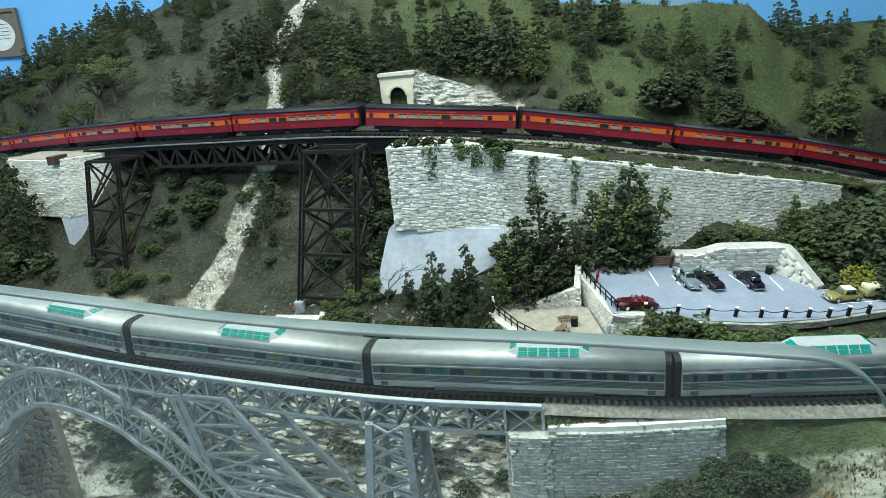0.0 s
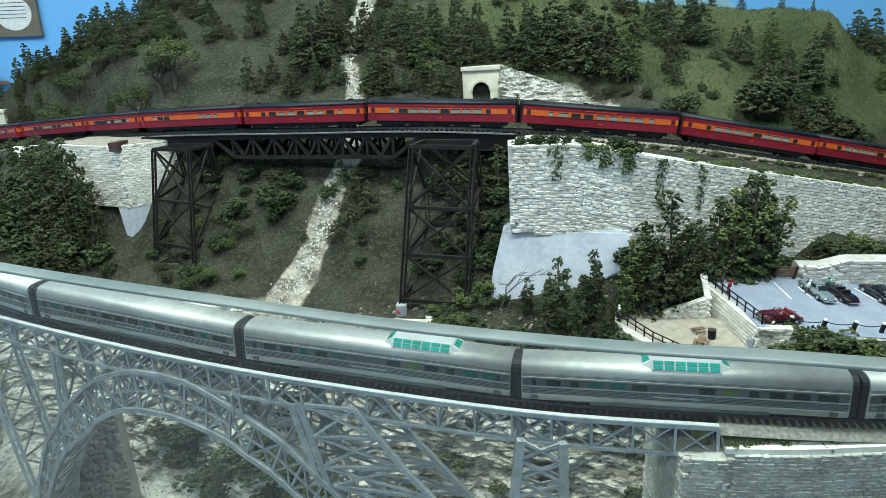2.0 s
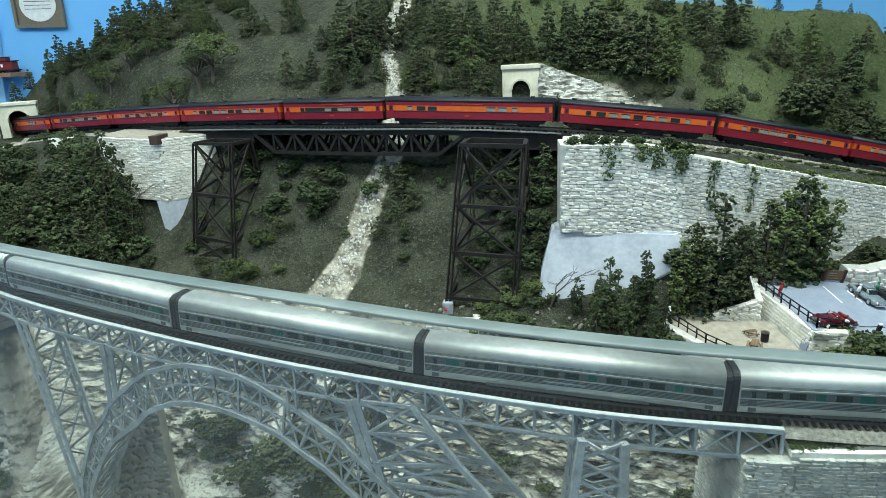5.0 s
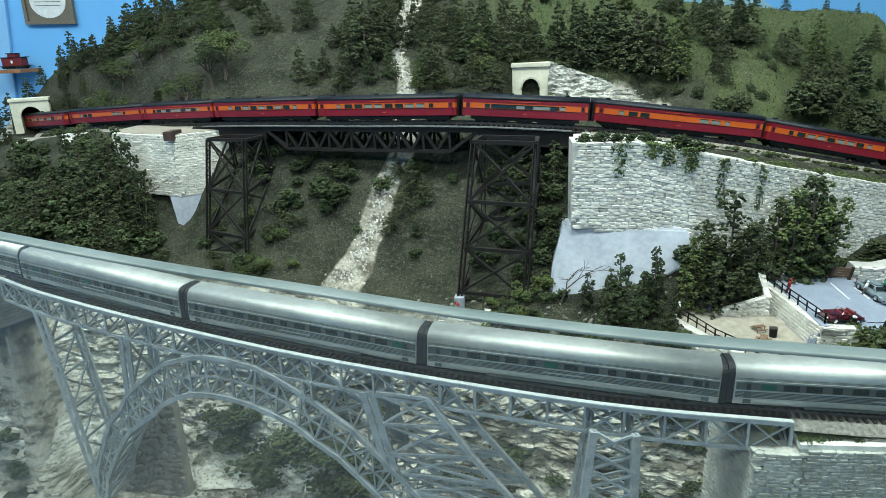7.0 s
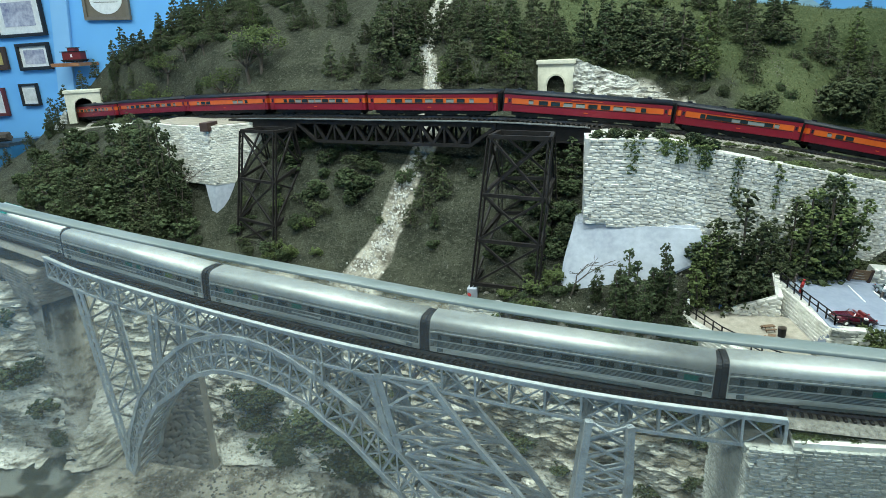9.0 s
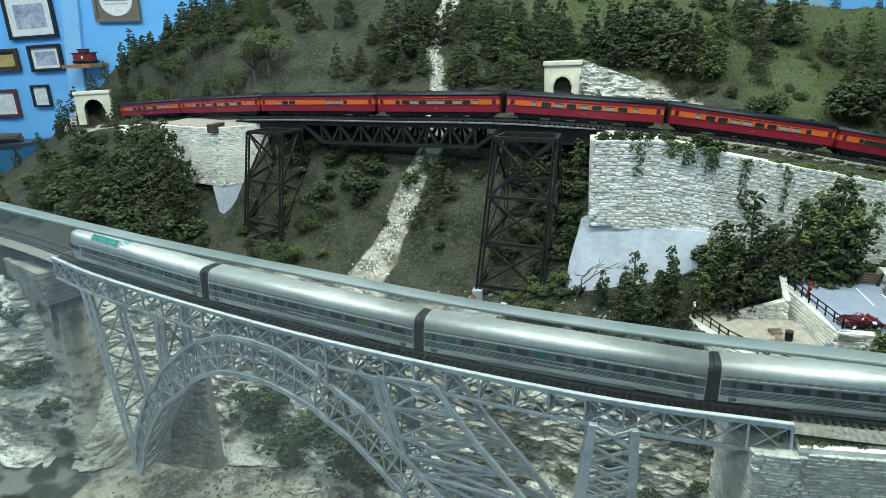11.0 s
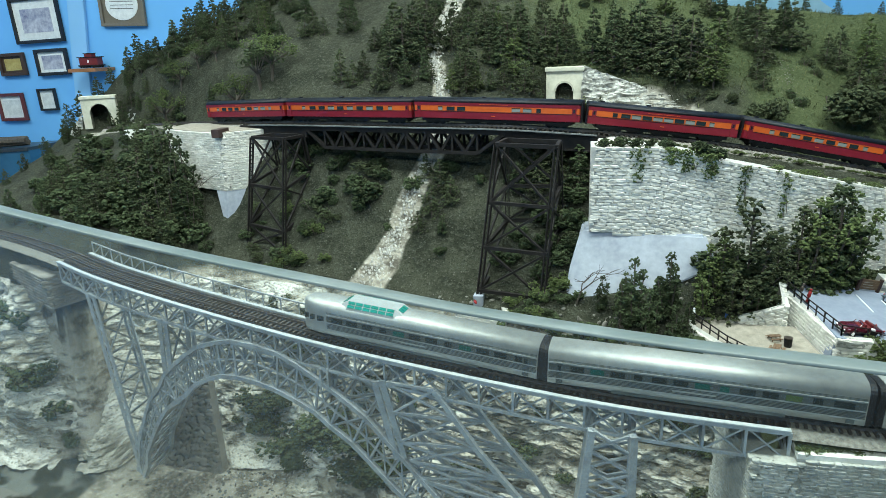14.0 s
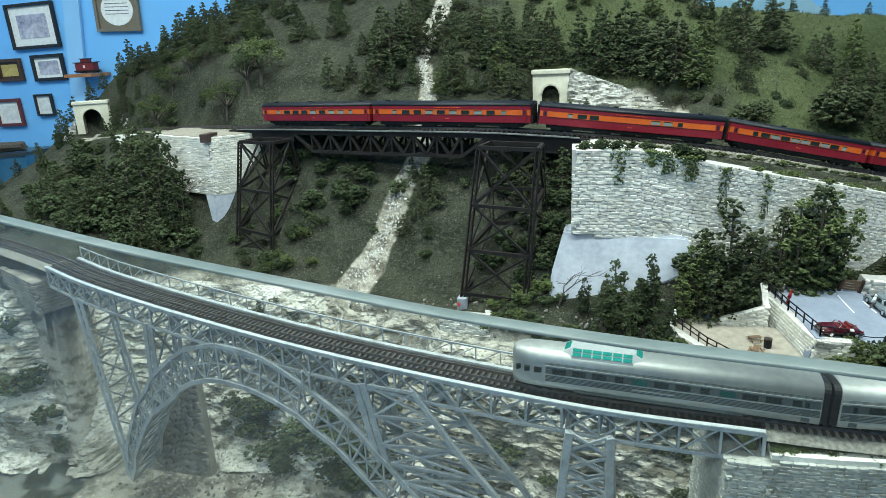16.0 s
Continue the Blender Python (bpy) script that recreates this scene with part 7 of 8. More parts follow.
VALE_BUSHES = [(-0.415, 1.203, 0.038), (-0.375, 1.171, 0.039), (-0.345, 1.153, 0.043), (-0.397, 1.213, 0.025), (-0.339, 1.187, 0.027), (-0.32, 1.172, 0.029), (-0.421, 1.188, 0.025), (-0.358, 1.145, 0.024), (-0.262, 1.147, 0.028), (-0.41, 1.16, 0.02),
               (-0.38, 1.23, 0.03), (-0.44, 1.23, 0.03), (-0.33, 1.21, 0.025), (-0.01, 1.06, 0.041), (-0.028, 1.033, 0.04), (-0.038, 1.084, 0.034), (-0.041, 1.001, 0.031), (-0.015, 1.018, 0.032), (-0.005, 1.03, 0.028), (-0.20, 1.07, 0.018), (-0.30, 1.12, 0.015)]
VALE_TREES = [(-0.241, 1.156, 0.045), (-0.215, 1.141, 0.055), (-0.224, 1.115, 0.055), (-0.244, 1.103, 0.036), (-0.195, 1.125, 0.050), (-0.202, 1.094, 0.031), (-0.075, 1.14, 0.055), (-0.057, 1.116, 0.055), (-0.033, 1.133, 0.06), (-0.02, 1.104, 0.055),
              (-0.05, 1.15, 0.06), (0.0, 1.12, 0.06), (-0.09, 1.12, 0.05)]
FRONT_TREES = [(0.042, 0.955, 0.050), (0.080, 0.942, 0.091), (0.122, 0.948, 0.085), (0.065, 0.933, 0.057), (0.099, 0.928, 0.075), (0.130, 0.924, 0.059), (0.108, 0.945, 0.06), (0.07, 0.95, 0.06), (0.145, 0.935, 0.05)]
WALL_TREES = [(0.330, 1.055, 0.150), (0.345, 1.072, 0.140), (0.169, 0.975, 0.101), (0.200, 0.975, 0.104), (0.214, 0.980, 0.130), (0.255, 1.020, 0.095), (0.281, 1.030, 0.120), (0.242, 1.005, 0.080), (0.300, 1.035, 0.135), (0.265, 1.015, 0.07), (0.312, 1.040, 0.10), (0.228, 0.985, 0.08), (0.185, 0.98, 0.08)]
FRONT_BUSHES = [(0.146, 0.923, 0.037), (0.023, 0.933, 0.031), (-0.016, 0.938, 0.035), (-0.042, 0.954, 0.02), (0.120, 0.915, 0.03), (0.186, 0.985, 0.037), (0.205, 0.99, 0.037), (0.16, 0.99, 0.04), (0.23, 1.0, 0.045), (0.26, 1.03, 0.05), (0.29, 1.045, 0.05), (0.32, 1.055, 0.045),
                (0.34, 1.085, 0.04), (0.328, 1.07, 0.041), (0.175, 0.965, 0.03), (0.05, 0.925, 0.03), (0.09, 0.915, 0.03), (0.0, 0.925, 0.025), (-0.03, 0.93, 0.02)]
BACK_BUSHES = [(0.411, 1.11, 0.022), (0.431, 1.114, 0.022), (0.455, 1.125, 0.036), (0.468, 1.114, 0.032), (0.484, 1.116, 0.032), (0.511, 1.136, 0.028), (0.534, 1.139, 0.028), (0.361, 1.101, 0.022), (0.392, 1.11, 0.017), (0.50, 1.13, 0.03), (0.44, 1.12, 0.025)]
BANK_BUSHES = [(0.612, 1.152, 0.066), (0.643, 1.179, 0.052), (0.67, 1.192, 0.050), (0.676, 1.159, 0.066), (0.608, 1.118, 0.055), (0.578, 1.087, 0.045), (0.65, 1.117, 0.052), (0.641, 1.068, 0.050), (0.590, 1.063, 0.035), (0.620, 1.055, 0.040), (0.566, 1.118, 0.041),
               (0.553, 1.125, 0.03), (0.625, 1.214, 0.045), (0.70, 1.21, 0.06), (0.72, 1.16, 0.06), (0.70, 1.11, 0.05), (0.68, 1.08, 0.05), (0.60, 1.19, 0.05), (0.74, 1.25, 0.06), (0.585, 1.14, 0.05), (0.63, 1.14, 0.06), (0.66, 1.22, 0.05)]
LEFT_BUSHES = [(-0.999, 1.288, 0.06), (-0.89, 1.248, 0.056), (-0.725, 1.17, 0.050), (-0.777, 1.156, 0.065), (-0.834, 1.174, 0.068), (-0.895, 1.195, 0.06), (-0.718, 1.13, 0.060), (-0.671, 1.142, 0.045), (-0.766, 1.104, 0.05),
               (-0.981, 1.229, 0.056), (-0.971, 1.168, 0.054), (-0.864, 1.121, 0.052), (-1.065, 1.249, 0.046), (-0.815, 1.276, 0.050), (-0.867, 1.284, 0.055), (-0.681, 1.139, 0.031), (-0.655, 1.130, 0.028), (-1.085, 1.382, 0.044), (-1.03, 1.37, 0.031),
               (-1.12, 1.32, 0.045), (-1.18, 1.36, 0.04), (-1.15, 1.27, 0.04), (-1.05, 1.19, 0.04), (-0.93, 1.14, 0.04), (-1.0, 1.12, 0.035), (-0.80, 1.13, 0.05)]
LEFT_TREES = [(-0.745, 1.140, 0.100), (-0.765, 1.165, 0.120), (-0.785, 1.150, 0.115), (-0.722, 1.125, 0.075), (-0.735, 1.165, 0.105), (-0.805, 1.175, 0.115), (-0.84, 1.222, 0.099), (-0.815, 1.245, 0.100), (-0.785, 1.200, 0.100), (-0.80, 1.225, 0.090), (-0.80, 1.20, 0.09), (-0.86, 1.25, 0.08), (-1.20, 1.46, 0.05), (-1.24, 1.47, 0.06), (-1.27, 1.50, 0.06), (-1.29, 1.45, 0.05), (-1.31, 1.40, 0.045),
              (-1.33, 1.36, 0.04), (-1.36, 1.33, 0.035), (-1.25, 1.42, 0.04), (-1.30, 1.55, 0.07), (-1.28, 1.58, 0.07), (-1.24, 1.60, 0.06), (-1.21, 1.62, 0.05)]
grow(RIGHT_BUSHES, FINE_BUSHES + DARK_BUSHES[:1], "shrub", "dark green rounded shrub on the hillside", "bush", "shrubs on the mountainside")
grow(VALE_BUSHES, DARK_BUSHES, "shrub", "dark green shrub on the ravine slope", "bush", "shrubs in the ravine")
vr = random.Random(17)
grow([(vr.uniform(-0.52, -0.34), vr.uniform(1.13, 1.26), vr.uniform(0.014, 0.034)) for _ in range(26)] + [(vr.uniform(-0.10, 0.015), vr.uniform(1.02, 1.17), vr.uniform(0.015, 0.035)) for _ in range(20)]
     + [(vr.uniform(-0.22, -0.12), vr.uniform(1.14, 1.24), vr.uniform(0.012, 0.026)) for _ in range(8)] + [(vr.uniform(-0.58, -0.50), vr.uniform(1.10, 1.2), vr.uniform(0.012, 0.024)) for _ in range(8)],
     DARK_BUSHES + FINE_BUSHES, "shrub", "dark green shrub on the ravine slope", "bush", "shrubs in the ravine", (1.0, 1.5))
vr2 = random.Random(23)
grow([(vr2.uniform(-1.12, -0.62), vr2.uniform(1.36, 1.58), vr2.uniform(0.014, 0.034)) for _ in range(34)], DARK_BUSHES + FINE_BUSHES, "shrub", "dark green rounded shrub on the hillside", "bush", "shrubs on the mountainside", (1.0, 1.5))
grow(VALE_TREES, DARK_CONIFERS, "conifer", "dark conifer below the black trestle", "tree", "trees in the ravine", (1.1, 1.4))
grow(FRONT_TREES, THICKETS[:2] + DARK_CONIFERS[:2], "conifer", "bushy dark conifer before the concrete footing", "tree", "trees before the wall", (0.85, 1.1))
grow(WALL_TREES, THICKETS, "thicket", "tall ragged leafy thicket against the white stone wall", "tree", "trees before the wall", (0.9, 1.2))
grow(FRONT_BUSHES, DARK_BUSHES + OLIVE_BUSHES[:1], "shrub", "dense green shrub below the stone wall", "bush", "shrubs before the wall", (1.0, 1.4))
grow(BACK_BUSHES, FINE_BUSHES, "shrub", "low dark shrub above the car park wall", "bush", "shrubs above the car park", (1.2, 1.7))
grow(BANK_BUSHES, DARK_BUSHES + FINE_BUSHES, "shrub", "dense dark shrub on the bank beside the car park", "bush", "shrubs on the bank", (1.1, 1.5))
grow(LEFT_BUSHES, DARK_BUSHES, "shrub", "dense green shrub below the tunnel", "bush", "shrubs below the tunnel", (0.9, 1.2))
grow(LEFT_TREES, THICKETS[:3] + DARK_CONIFERS[:2], "conifer", "dense dark leafy tree beside the abutment", "tree", "trees below the tunnel", (1.0, 1.3))
YELLOW_BUSH = bush_meshes(81, YELLOWLEAF, 0.42, 260, 0.8)
grow([(0.612, 1.060, 0.058)], [YELLOW_BUSH], "yellow_tree", "small bright yellow-green tree beside the car park", "tree", "", (0.8, 0.8))
for k, (x, y, h) in enumerate([(-0.717, 1.393, 0.093), (-0.623, 1.336, 0.095), (-0.600, 1.345, 0.095), (-0.948, 1.470, 0.095), (-0.802, 1.475, 0.05), (-0.92, 1.50, 0.07), (-0.86, 1.49, 0.06)]):
    plant("broadleaf_tree", OAKS[k % 3], x, y, rough_height(x, y) - 0.004, h, 1.15, "spreading olive broadleaf tree with visible limbs", "tree", "broadleaf trees")
fill = random.Random(57)
MORE_LEFT = [(fill.uniform(-1.08, -0.70), fill.uniform(1.10, 1.30), fill.uniform(0.05, 0.085)) for k in range(34)]
MORE_LEFT = [q for q in MORE_LEFT if not (q[0] > -0.78 and q[1] > 1.19) and not (-0.97 < q[0] < -0.92 and q[1] > 1.24)]
grow(MORE_LEFT, DARK_CONIFERS + LIGHT_CONIFERS[:1], "conifer", "dense dark conifer below the tunnel", "tree", "trees below the tunnel", (0.9, 1.3))
RAVINE_FILL = [(fill.uniform(-0.08, 0.02), fill.uniform(0.95, 0.99), fill.uniform(0.014, 0.026)) for k in range(16)]
RAVINE_FILL += [(fill.uniform(-0.52, -0.40), fill.uniform(1.08, 1.2), fill.uniform(0.015, 0.03)) for k in range(10)]
grow(RAVINE_FILL, OLIVE_BUSHES + DARK_BUSHES[:1], "shrub", "low olive shrub on the ravine floor", "bush", "shrubs in the ravine", (1.0, 1.5))
MORE_BACK = [(x, y, fill.uniform(0.022, 0.042)) for x, y in ((fill.uniform(0.33, 0.60), fill.uniform(1.085, 1.16)) for k in range(46)) if lerp_table(WALL_FRONT, x) - 0.05 < y < lerp_table(WALL_FRONT, x) - 0.005 or x > 0.5]
grow(MORE_BACK, FINE_BUSHES + OLIVE_BUSHES, "shrub", "low olive shrub above the car park wall", "bush", "shrubs above the car park", (1.1, 1.6))
CHUTE_TREES = [(scree_line(y)[0] + side * fill.uniform(0.018, 0.07), y, fill.uniform(0.05, 0.085)) for side in (-1, 1) for y in (1.31, 1.34, 1.38, 1.42, 1.46, 1.50)]
grow(CHUTE_TREES, DARK_CONIFERS, "conifer", "dark green conifer beside the stone chute", "tree", HILL)
HILL_TREES = [(fill.uniform(-0.9, -0.45), fill.uniform(1.50, 1.66), fill.uniform(0.045, 0.075)) for k in range(22)]
HILL_TREES += [(fill.uniform(-0.20, 0.25), fill.uniform(1.42, 1.60), fill.uniform(0.05, 0.075)) for k in range(16)]
grow(HILL_TREES, DARK_CONIFERS + LIGHT_CONIFERS[:1], "conifer", "dark green model conifer on the mountainside", "tree", HILL)
MORE_RIDGE = [(-1.16 + 0.42 * u + fill.uniform(-0.02, 0.02), 1.56 + 0.10 * u + fill.uniform(-0.05, 0.05), fill.uniform(0.045, 0.085)) for u in (k / 29 for k in range(30))]
MORE_RIDGE += [(fill.uniform(-1.10, -0.80), fill.uniform(1.48, 1.60), fill.uniform(0.03, 0.06)) for k in range(18)]
grow(MORE_RIDGE, DARK_CONIFERS + THICKETS[:2], "conifer", "dark green model conifer on the wooded ridge", "tree", HILL, (1.0, 1.3))
ABUTMENT_TREES = [(-0.700, 1.165, 0.125), (-0.715, 1.185, 0.150), (-0.738, 1.190, 0.165), (-0.690, 1.152, 0.095), (-0.760, 1.195, 0.150), (-0.725, 1.160, 0.12), (-0.675, 1.150, 0.06), (-0.78, 1.18, 0.13)]
grow(ABUTMENT_TREES, THICKETS[:3], "thicket", "tall dense leafy thicket before the white abutment", "tree", "trees below the tunnel", (0.8, 1.0))
LOT_BUSHES = [(0.315, 0.905, 0.018), (0.332, 0.912, 0.019), (0.356, 0.905, 0.018), (0.375, 0.903, 0.02), (0.399, 0.900, 0.019), (0.428, 0.894, 0.017), (0.468, 0.891, 0.025), (0.479, 0.890, 0.022), (0.503, 0.891, 0.017), (0.519, 0.890, 0.016),
              (0.54, 0.887, 0.023), (0.556, 0.886, 0.021), (0.574, 0.890, 0.019), (0.345, 0.895, 0.014), (0.415, 0.885, 0.014), (0.45, 0.88, 0.016)]
grow(LOT_BUSHES, OLIVE_BUSHES + DARK_BUSHES[:2], "shrub", "small grey-green shrub below the car park kerb", "bush", "shrubs below the car park", (1.1, 1.6), 0.002, 1.5)
slope = random.Random(66)
SLOPE_BUSHES = [(0.235 + 0.020 * k + slope.uniform(-0.004, 0.004), 0.714 + 0.0010 * k + slope.uniform(-0.006, 0.003), slope.uniform(0.015, 0.022) + 0.0012 * k) for k in range(11)]
SLOPE_BUSHES += [(0.245 + 0.026 * k, 0.696 + slope.uniform(-0.006, 0.004), slope.uniform(0.013, 0.021)) for k in range(6)]
grow(SLOPE_BUSHES, NEAR_BUSHES, "shrub", "dull green shrub below the lower stone wall", "bush", "shrubs on the near slope", (1.0, 1.4), 0.002, 1.25)
TUFT = [bush_meshes(90, surface("dry_orange", (0.16, 0.09, 0.03), (0.34, 0.19, 0.07), 60, 0.95), 0.9, 260, 0.45)]
grow([(0.379, 0.700, 0.010), (0.386, 0.696, 0.010), (0.442, 0.703, 0.011), (0.454, 0.700, 0.011), (0.408, 0.694, 0.010), (0.432, 0.698, 0.010), (0.465, 0.704, 0.009)], TUFT, "dry_tuft", "dry orange-brown grass tuft on the near slope", "grass tuft", "dry tufts", (1.2, 1.6))
FAR_LEFT = [(-0.899, 0.942, 0.06), (-0.855, 0.938, 0.05), (-0.906, 0.955, 0.048), (-0.83, 0.932, 0.03), (-0.878, 0.946, 0.05), (-0.95, 0.97, 0.05), (-1.0, 0.98, 0.05)]
grow(FAR_LEFT, DARK_BUSHES, "shrub", "dark shrub on the bank before the grey bridge", "bush", "shrubs on the west bank", (1.0, 1.4))
canyon_rng = random.Random(5)
for k in range(70):
    if k < 34:
        x = canyon_rng.uniform(-0.56, -0.24)
        z = canyon_rng.uniform(0.77, 0.86)
    else:
        x = canyon_rng.uniform(-0.70, 0.17)
        z = canyon_rng.uniform(0.86, 1.04) if x < 0.03 else canyon_rng.uniform(0.84, 1.05)
    y = cliff_y(x, z) - canyon_rng.uniform(0.004, 0.012)
    plant("shrub", canyon_rng.choice(FINE_BUSHES), x, y, z - 0.006, canyon_rng.uniform(0.014, 0.034) * (1.3 if k < 34 else 0.8), canyon_rng.uniform(1.1, 1.9), "small dark shrub clinging to the canyon rock", "bush", "shrubs in the canyon")
# growth along the top of the tall wall
for x, h in ((0.035, 0.016), (0.055, 0.018), (0.075, 0.016), (0.095, 0.014), (0.115, 0.017), (0.15, 0.022), (0.165, 0.020), (0.175, 0.016)):
    y = lerp_table(WALL_FRONT, x) + 0.008
    plant("shrub", canyon_rng.choice(DARK_BUSHES), x, y, 1.286 - max(0, x - 0.1) * 0.2, h, 1.3, "dusty green shrub on top of the tall wall", "bush", "shrubs on the wall top")


verge = random.Random(8)
for k in range(80):
    m = RED_LINE.frame_at(RED_LINE.near(0.06) + 0.0088 * k)
    p = m @ Vector((0, -verge.uniform(0.020, 0.034), -0.011))
    plant("grass_clump", verge.choice(OLIVE_BUSHES), p.x, p.y, p.z, verge.uniform(0.004, 0.008), verge.uniform(1.4, 2.4), "low dry grass clump along the wall top", "grass tuft", "grass on the wall top")
for k in range(46):
    x = verge.uniform(0.17, 0.72)
    y = lerp_table(WALL_FRONT, x) + verge.uniform(0.006, 0.022)
    plant("grass_clump", verge.choice(OLIVE_BUSHES), x, y, lerp_table([(0.17, 1.272), (0.395, 1.214), (0.602, 1.161), (0.75, 1.12)], x) - 0.003, verge.uniform(0.007, 0.013), verge.uniform(1.4, 2.2), "low dry grass clump along the wall top", "grass tuft", "grass on the wall top")


for k in range(44):
    x = 0.232 + 0.0075 * k + verge.uniform(-0.003, 0.003)
    y = lerp_table([(0.22, 0.741), (0.30, 0.742), (0.40, 0.750), (0.60, 0.775)], x) + verge.uniform(-0.003, 0.004)
    plant("grass_clump", verge.choice(OLIVE_BUSHES), x, y, lerp_table([(0.22, 1.050), (0.40, 1.047), (0.60, 1.040)], x), verge.uniform(0.006, 0.010), verge.uniform(1.2, 1.9), "low grass clump on the verge beside the ballast", "grass tuft", "grass on the verge")


def creeper(x, z, w, drop, seed):
    """A hanging plant on the wall face."""
    r = random.Random(seed)
    y0 = lerp_table(WALL_FRONT, x)
    t = thing("creeper", pose(x, y0 - 0.003, z), "trailing olive creeper hanging down the stone wall", "creeper", "creepers on the wall")
    bt, c = bmesh.new(), Leaves(seed + 200)
    for k in range(5):
        dx = r.uniform(-w, w) * 0.5
        beam(bt, (dx * 0.3, 0, 0), (dx, -0.001, -drop * r.uniform(0.6, 1)), 0.0006)
    for k in range(190):
        u = r.random() ** 1.4
        c.tuft(Vector((r.gauss(0, w * 0.34 * (1 - 0.6 * u)), r.uniform(-0.004, 0.0), -drop * u)), r.uniform(0.0009, 0.0021), 0.9)
    part("vine", bt, BARK, t)
    ob = new("foliage", c.mesh("foliage", OLIVE))
    ob.parent = t


for x, z, w, drop, seed in ((0.080, 1.290, 0.020, 0.045, 1), (0.135, 1.286, 0.030, 0.028, 2), (0.165, 1.280, 0.022, 0.030, 3), (0.205, 1.262, 0.018, 0.060, 4), (0.255, 1.25, 0.022, 0.06, 5), (0.118, 1.288, 0.014, 0.02, 6)):
    creeper(x, z, w, drop, seed)


def dead_branch():
    r = random.Random(3)
    t = thing("bare_shrub", pose(0.010, 0.955, 1.105, 0, 0, 0), "leafless dark branching shrub before the concrete footing", "bush")
    bm = bmesh.new()

    def limb(p, d, n, w):
        q = p + d
        beam(bm, p, q, w)
        if n:
            for k in range(2 if n > 1 else 3):
                limb(q, Vector((d.x + r.uniform(-0.010, 0.012), d.y * 0.5 + r.uniform(-0.003, 0.003), d.z * 0.8 + r.uniform(-0.006, 0.006))) * 0.8, n - 1, w * 0.7)
    limb(Vector((0, 0, -0.01)), Vector((0.006, 0, 0.018)), 4, 0.0018)
    part("branch", bm, BARK, t)
    copy_thing(t, pose(-0.695, 1.165, 1.17, 0, 0, 40))


dead_branch()


# ---- loose stones ----
def scatter_stones(name, label, spots, seed, material):
    r = random.Random(seed)
    verts, faces = [], []
    ico = bmesh.new()
    bmesh.ops.create_icosphere(ico, subdivisions=1, radius=1)
    base = [v.co.copy() for v in ico.verts]
    tris = [[v.index for v in f.verts] for f in ico.faces]
    ico.free()
    for x, y, size in spots:
        o = len(verts)
        z = rough_height(x, y)
        e = Euler((r.uniform(0, 6), r.uniform(0, 6), r.uniform(0, 6))).to_matrix()
        k = Vector((r.uniform(0.7, 1.5), r.uniform(0.6, 1.1), r.uniform(0.4, 0.9))) * size
        for v in base:
            q = e @ Vector((v.x * k.x, v.y * k.y, v.z * k.z)) * r.uniform(0.8, 1.15)
            verts.append((x + q.x, y + q.y, z + q.z))
        faces += [[o + i for i in f] for f in tris]
    me = bpy.data.meshes.new(name)
    me.from_pydata(verts, [], faces)
    me.materials.append(material)
    return tagged(new(name, me), label, "stones", kind="stuff")


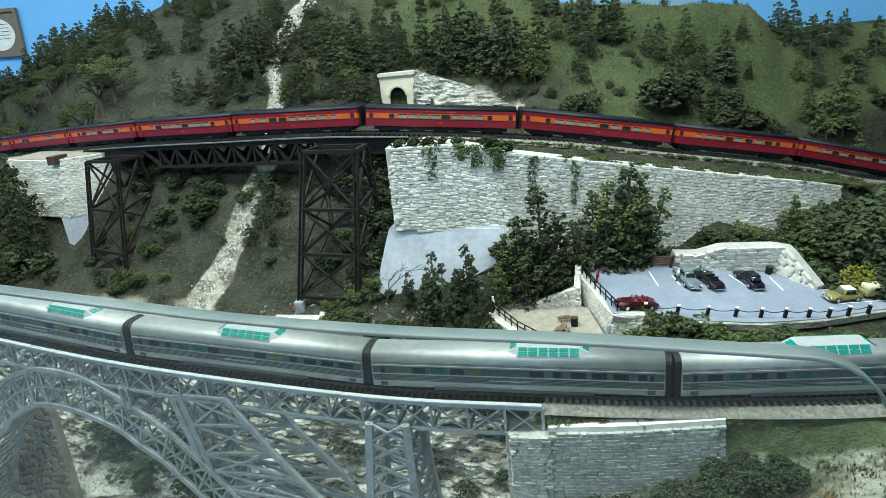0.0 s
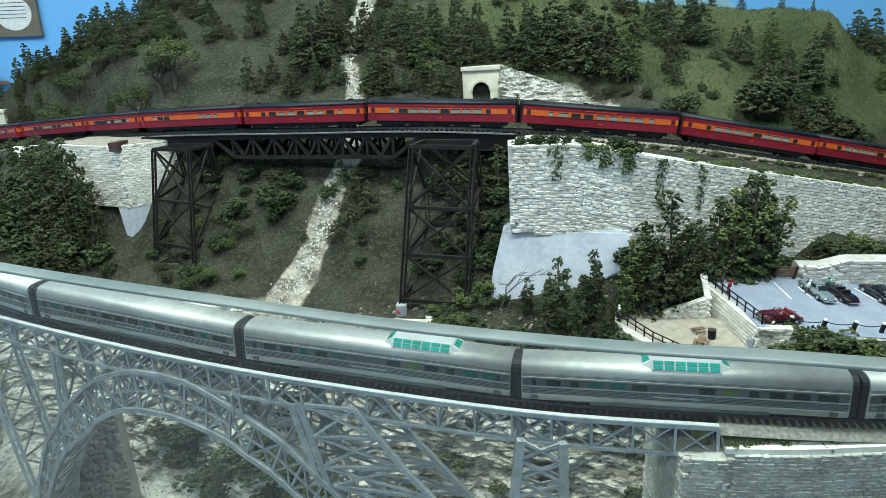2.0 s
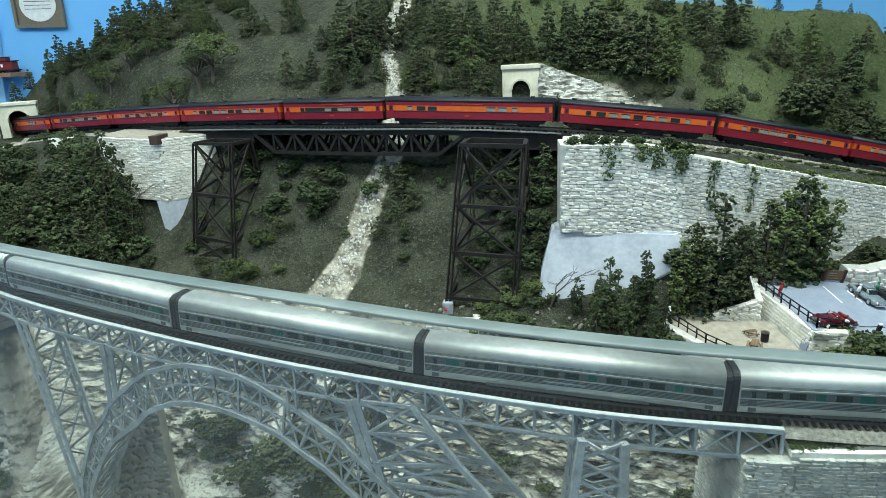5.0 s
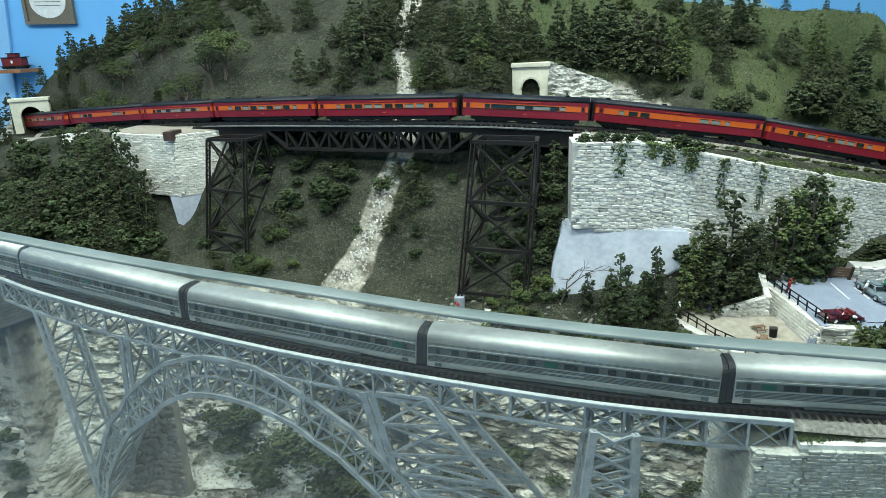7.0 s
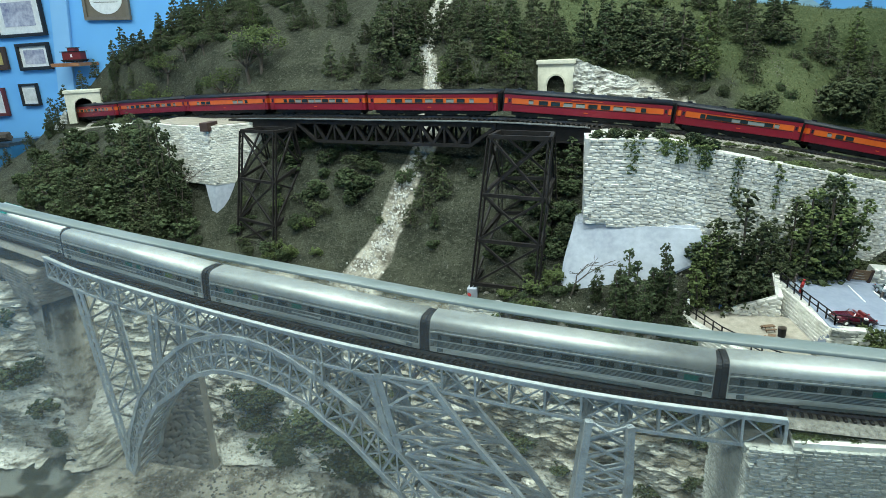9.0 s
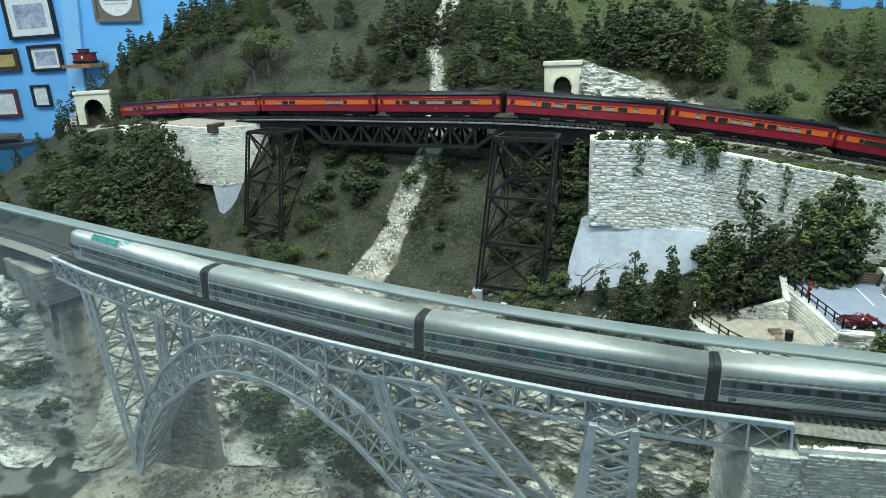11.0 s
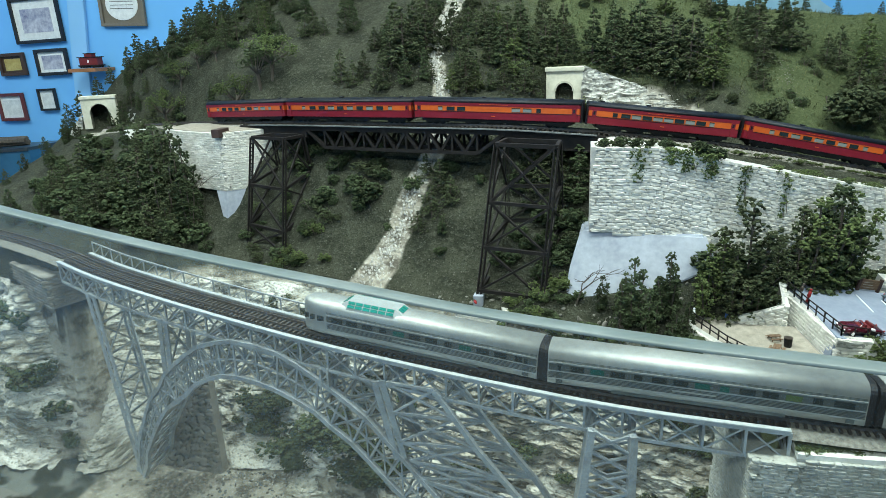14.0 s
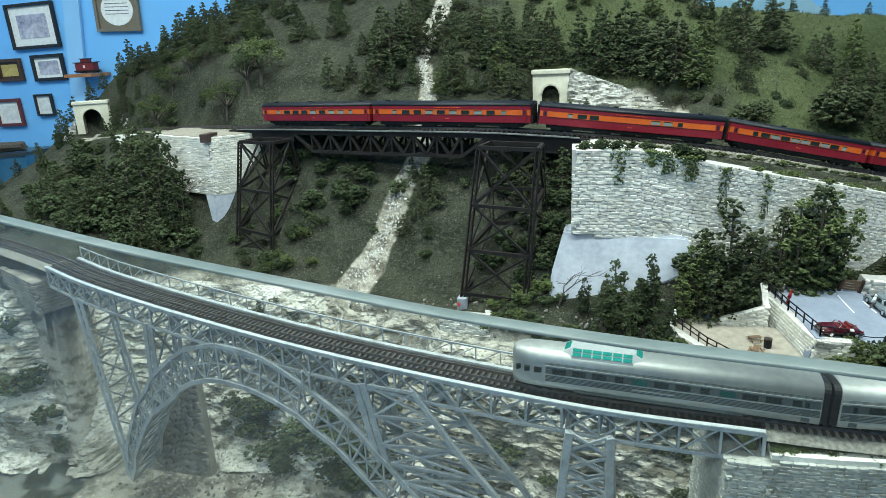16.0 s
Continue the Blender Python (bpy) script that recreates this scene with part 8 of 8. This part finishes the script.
st = random.Random(21)
spots = []
for k in range(2600):
    y = st.uniform(0.945, 1.6)
    mx, mw = scree_line(y)
    spots.append((st.gauss(mx, mw * 0.42), y, st.uniform(0.0010, 0.0032)))
scatter_stones("scree", "chute of broken pale stones down the mountainside", spots, 2, SCREE)
spots = [(st.uniform(-0.62, 0.20), st.uniform(0.90, 1.0), st.uniform(0.0008, 0.0032)) for k in range(420)]
spots += [(st.uniform(-0.5, 0.0), st.uniform(1.0, 1.15), st.uniform(0.0006, 0.0014)) for k in range(260)]
scatter_stones("rubble", "scattered grey rubble on the ravine floor", spots, 3, RUBBLE)
spots = [(st.uniform(-0.72, 0.12), st.uniform(0.84, 0.99), st.uniform(0.0012, 0.0045)) for k in range(900)]
scatter_stones("canyon_boulders", "broken brown and grey rock on the canyon floor", spots, 4, RUBBLE)
spots = [(st.gauss(0.325, 0.012), st.uniform(1.36, 1.62), st.uniform(0.0006, 0.0014)) for k in range(300)]
scatter_stones("gully_gravel", "pale gravel in the hillside gully", spots, 5, RUBBLE)


def grass_tufts():
    r = random.Random(31)
    verts, faces = [], []
    for k in range(9000):
        q = r.random()
        if q < 0.55:
            x, y = r.uniform(-0.35, 0.8), r.uniform(1.33, 1.68)
        elif q < 0.8:
            x, y = r.uniform(0.22, 0.75), r.uniform(0.66, 0.74)
        elif q < 0.92:
            x = r.uniform(0.23, 0.65)
            y = r.uniform(0.83, 0.93)
        else:
            x = r.uniform(0.03, 0.7)
            y = lerp_table(WALL_FRONT, x) + r.uniform(0.01, 0.035)
        z = rough_height(x, y)
        h = r.uniform(0.002, 0.006)
        for j in range(3):
            a = r.uniform(0, 6.28)
            dx, dy = math.cos(a), math.sin(a)
            o = len(verts)
            verts += [(x - dy * 0.0008, y + dx * 0.0008, z - 0.001), (x + dy * 0.0008, y - dx * 0.0008, z - 0.001), (x + dx * h * 0.6, y + dy * h * 0.6, z + h)]
            faces.append((o, o + 1, o + 2))
    me = bpy.data.meshes.new("grass")
    me.from_pydata(verts, [], faces)
    me.materials.append(surface("grass_blade", (0.05, 0.065, 0.025), (0.13, 0.14, 0.07), 30, 0.95, 0, 0, 0.001, 0.3, 6, 0.15))
    return tagged(new("grass", me), "short olive model grass on the slopes", "grass", kind="stuff")


grass_tufts()


def motions():
    times = [k * 0.5 for k in range(33)]
    for car, a, b in RED_TRAIN:
        walk(car, [(t, on_line(RED_LINE, RED0 + smooth_table(RED_RUN, t) + a, RED0 + smooth_table(RED_RUN, t) + b)) for t in times])
    for car, a, b in SILVER_TRAIN:
        walk(car, [(t, on_line(SILVER_LINE, SIL0 + smooth_table(SILVER_RUN, t) + a, SIL0 + smooth_table(SILVER_RUN, t) + b)) for t in times])


motions()
